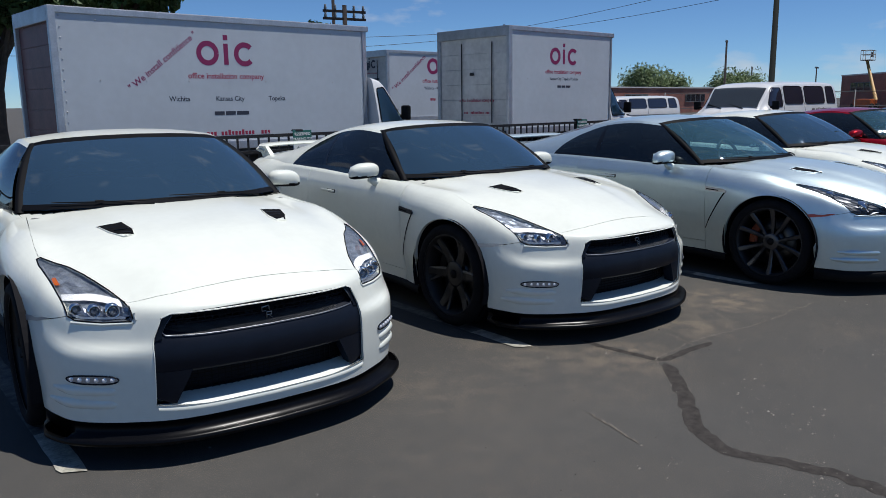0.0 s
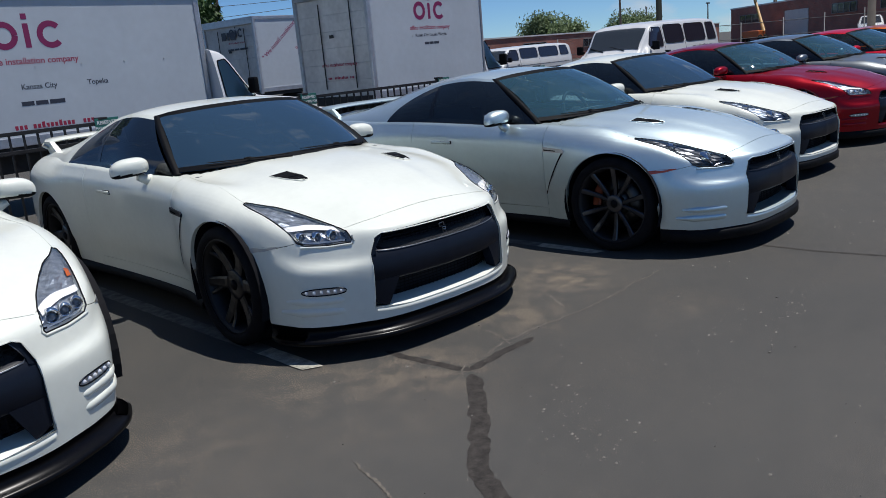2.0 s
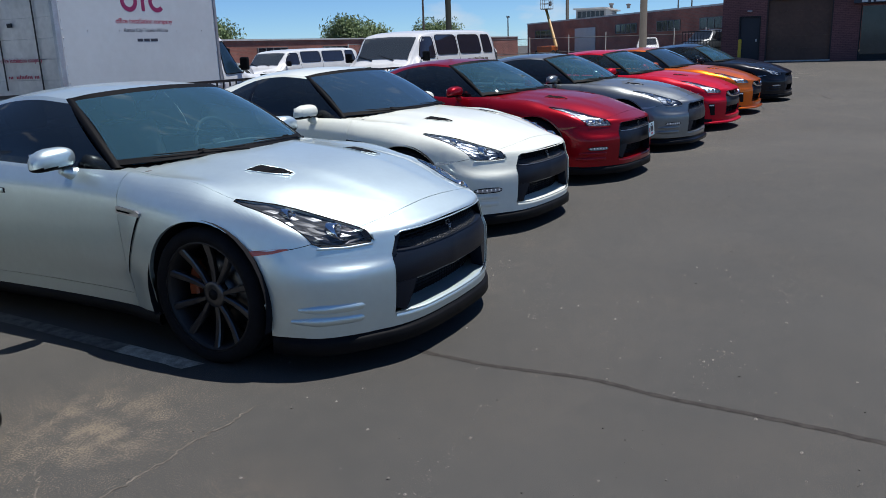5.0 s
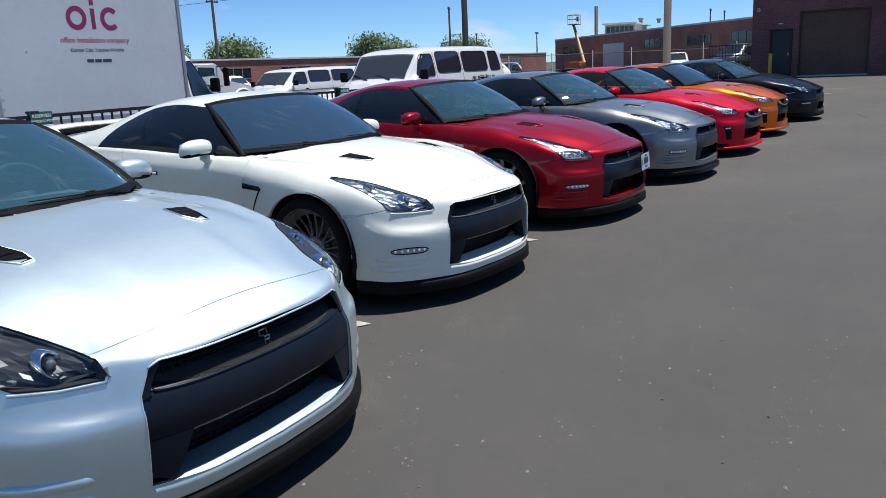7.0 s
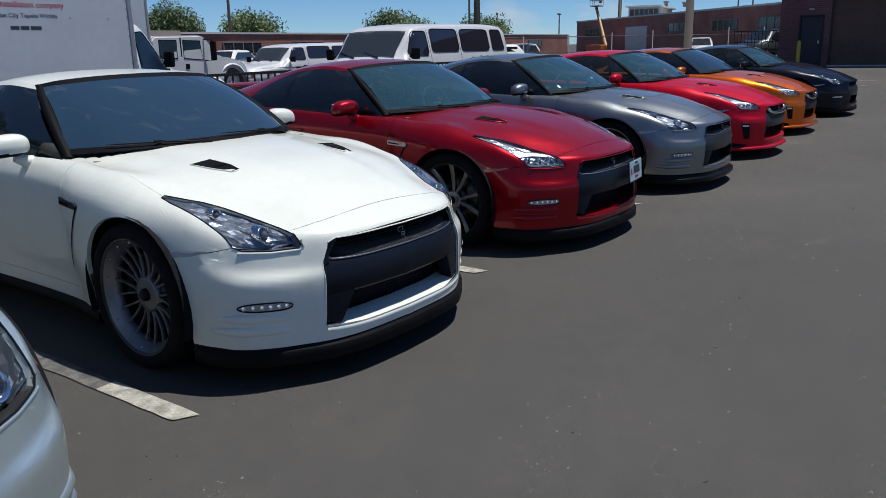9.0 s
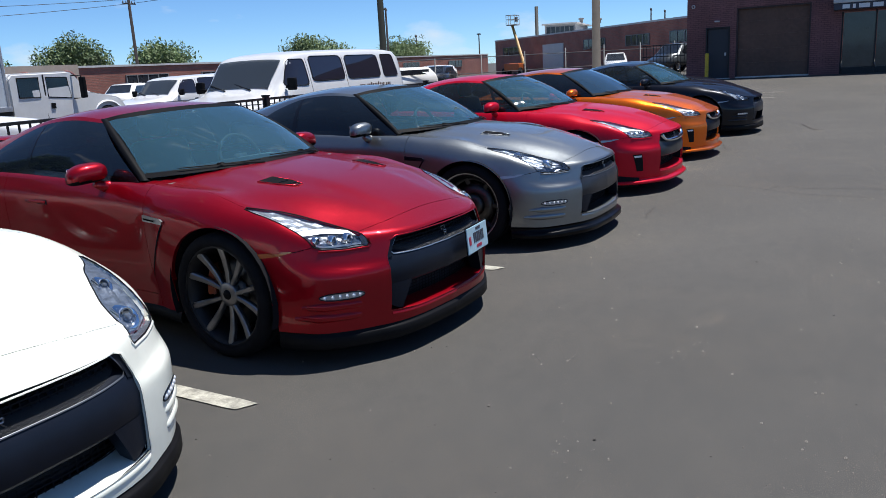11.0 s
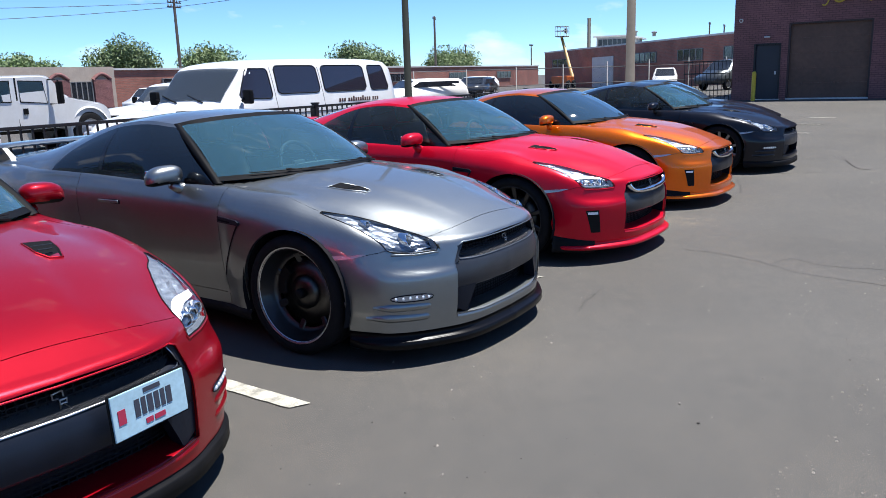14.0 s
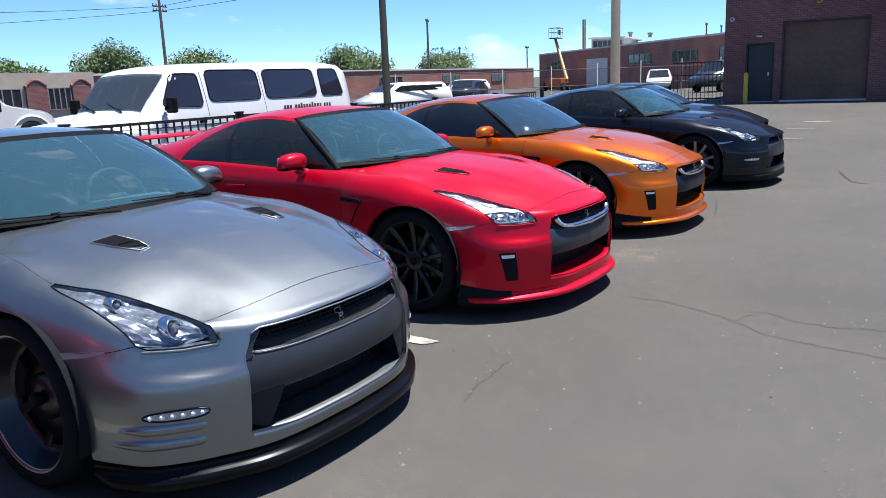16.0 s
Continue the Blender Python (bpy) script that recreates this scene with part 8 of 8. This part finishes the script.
def tree(m, label, h, spread, leaf, n, seed, mat):
    rnd = random.Random(seed)
    o = thing("tree", m, label, "tree", "trees")
    bm = bmesh.new()
    base = h * .32
    add_tube(bm, [(0, 0, 0), (.05, 0, base * .6), (0, .05, base), (0, 0, h * .6)], [h * .035, h * .028, h * .024, h * .012], 8)
    tips = []
    for k in range(11):
        a = k * 2.4 + rnd.random()
        u = .35 + .65 * rnd.random()
        top = Vector((math.cos(a) * spread * u * .75, math.sin(a) * spread * u * .75, h * (.45 + .42 * (1 - u * .5) * rnd.uniform(.7, 1.15))))
        s = Vector((0, 0, base * rnd.uniform(.75, 1.4)))
        mid = s.lerp(top, .5) + Vector((0, 0, h * .03))
        add_tube(bm, [s, mid, top], [h * .014, h * .009, h * .004], 6)
        tips += [top, mid.lerp(top, .6)]
    tips += [Vector((rnd.uniform(-.3, .3) * spread, rnd.uniform(-.3, .3) * spread, h * rnd.uniform(.72, .95))) for _ in range(6)]
    part("trunk", bm, M_BARK, o)
    verts, faces = [], []
    per = n // len(tips)
    for c in tips:
        r = spread * rnd.uniform(.22, .42)
        for _ in range(per):
            d = Vector((rnd.gauss(0, 1), rnd.gauss(0, 1), rnd.gauss(0, .75)))
            d = d.normalized() * r * (rnd.random() ** .45)
            p = c + d
            a, b = Vector((rnd.gauss(0, 1), rnd.gauss(0, 1), rnd.gauss(0, 1))).normalized(), Vector((rnd.gauss(0, 1), rnd.gauss(0, 1), rnd.gauss(0, .5))).normalized()
            s = leaf * rnd.uniform(.6, 1.3)
            i = len(verts)
            verts += [p - a * s, p + b * s * .5, p + a * s, p - b * s * .5]
            faces.append((i, i + 1, i + 2, i + 3))
    crown = link_mesh("crown", verts, faces, mat, o, smooth=False)
    crown["kind"] = "stuff"
    return o


for x, y, h, sp, seed in ((66, 86, 4.9, 4.6, 2), (76, 81, 6.3, 6.4, 3), (83, 75, 5.7, 5.2, 4), (94, 60, 5.2, 5.8, 5), (70, 96, 5.4, 5.0, 6), (112, 57, 4.8, 6.0, 7), (60, 92, 4.7, 5.0, 9)):
    tree(pose(x, y, 0, 0, 0, seed * 50), "leafy green tree beyond the low building", h, sp, .21, 10000, seed, M_LEAF)
for x, y, h, sp, seed in ((7.7, 21.0, 7.2, 2.1, 11), (5.9, 20.2, 7.4, 2.5, 12), (4.2, 17.2, 5.6, 2.0, 13), (18.1, 26.5, 4.65, 1.9, 14)):
    tree(pose(x, y, 0, 0, 0, seed * 40), "dark leafy tree standing behind the trucks", h, sp, .13, 22000, seed, M_LEAF2)
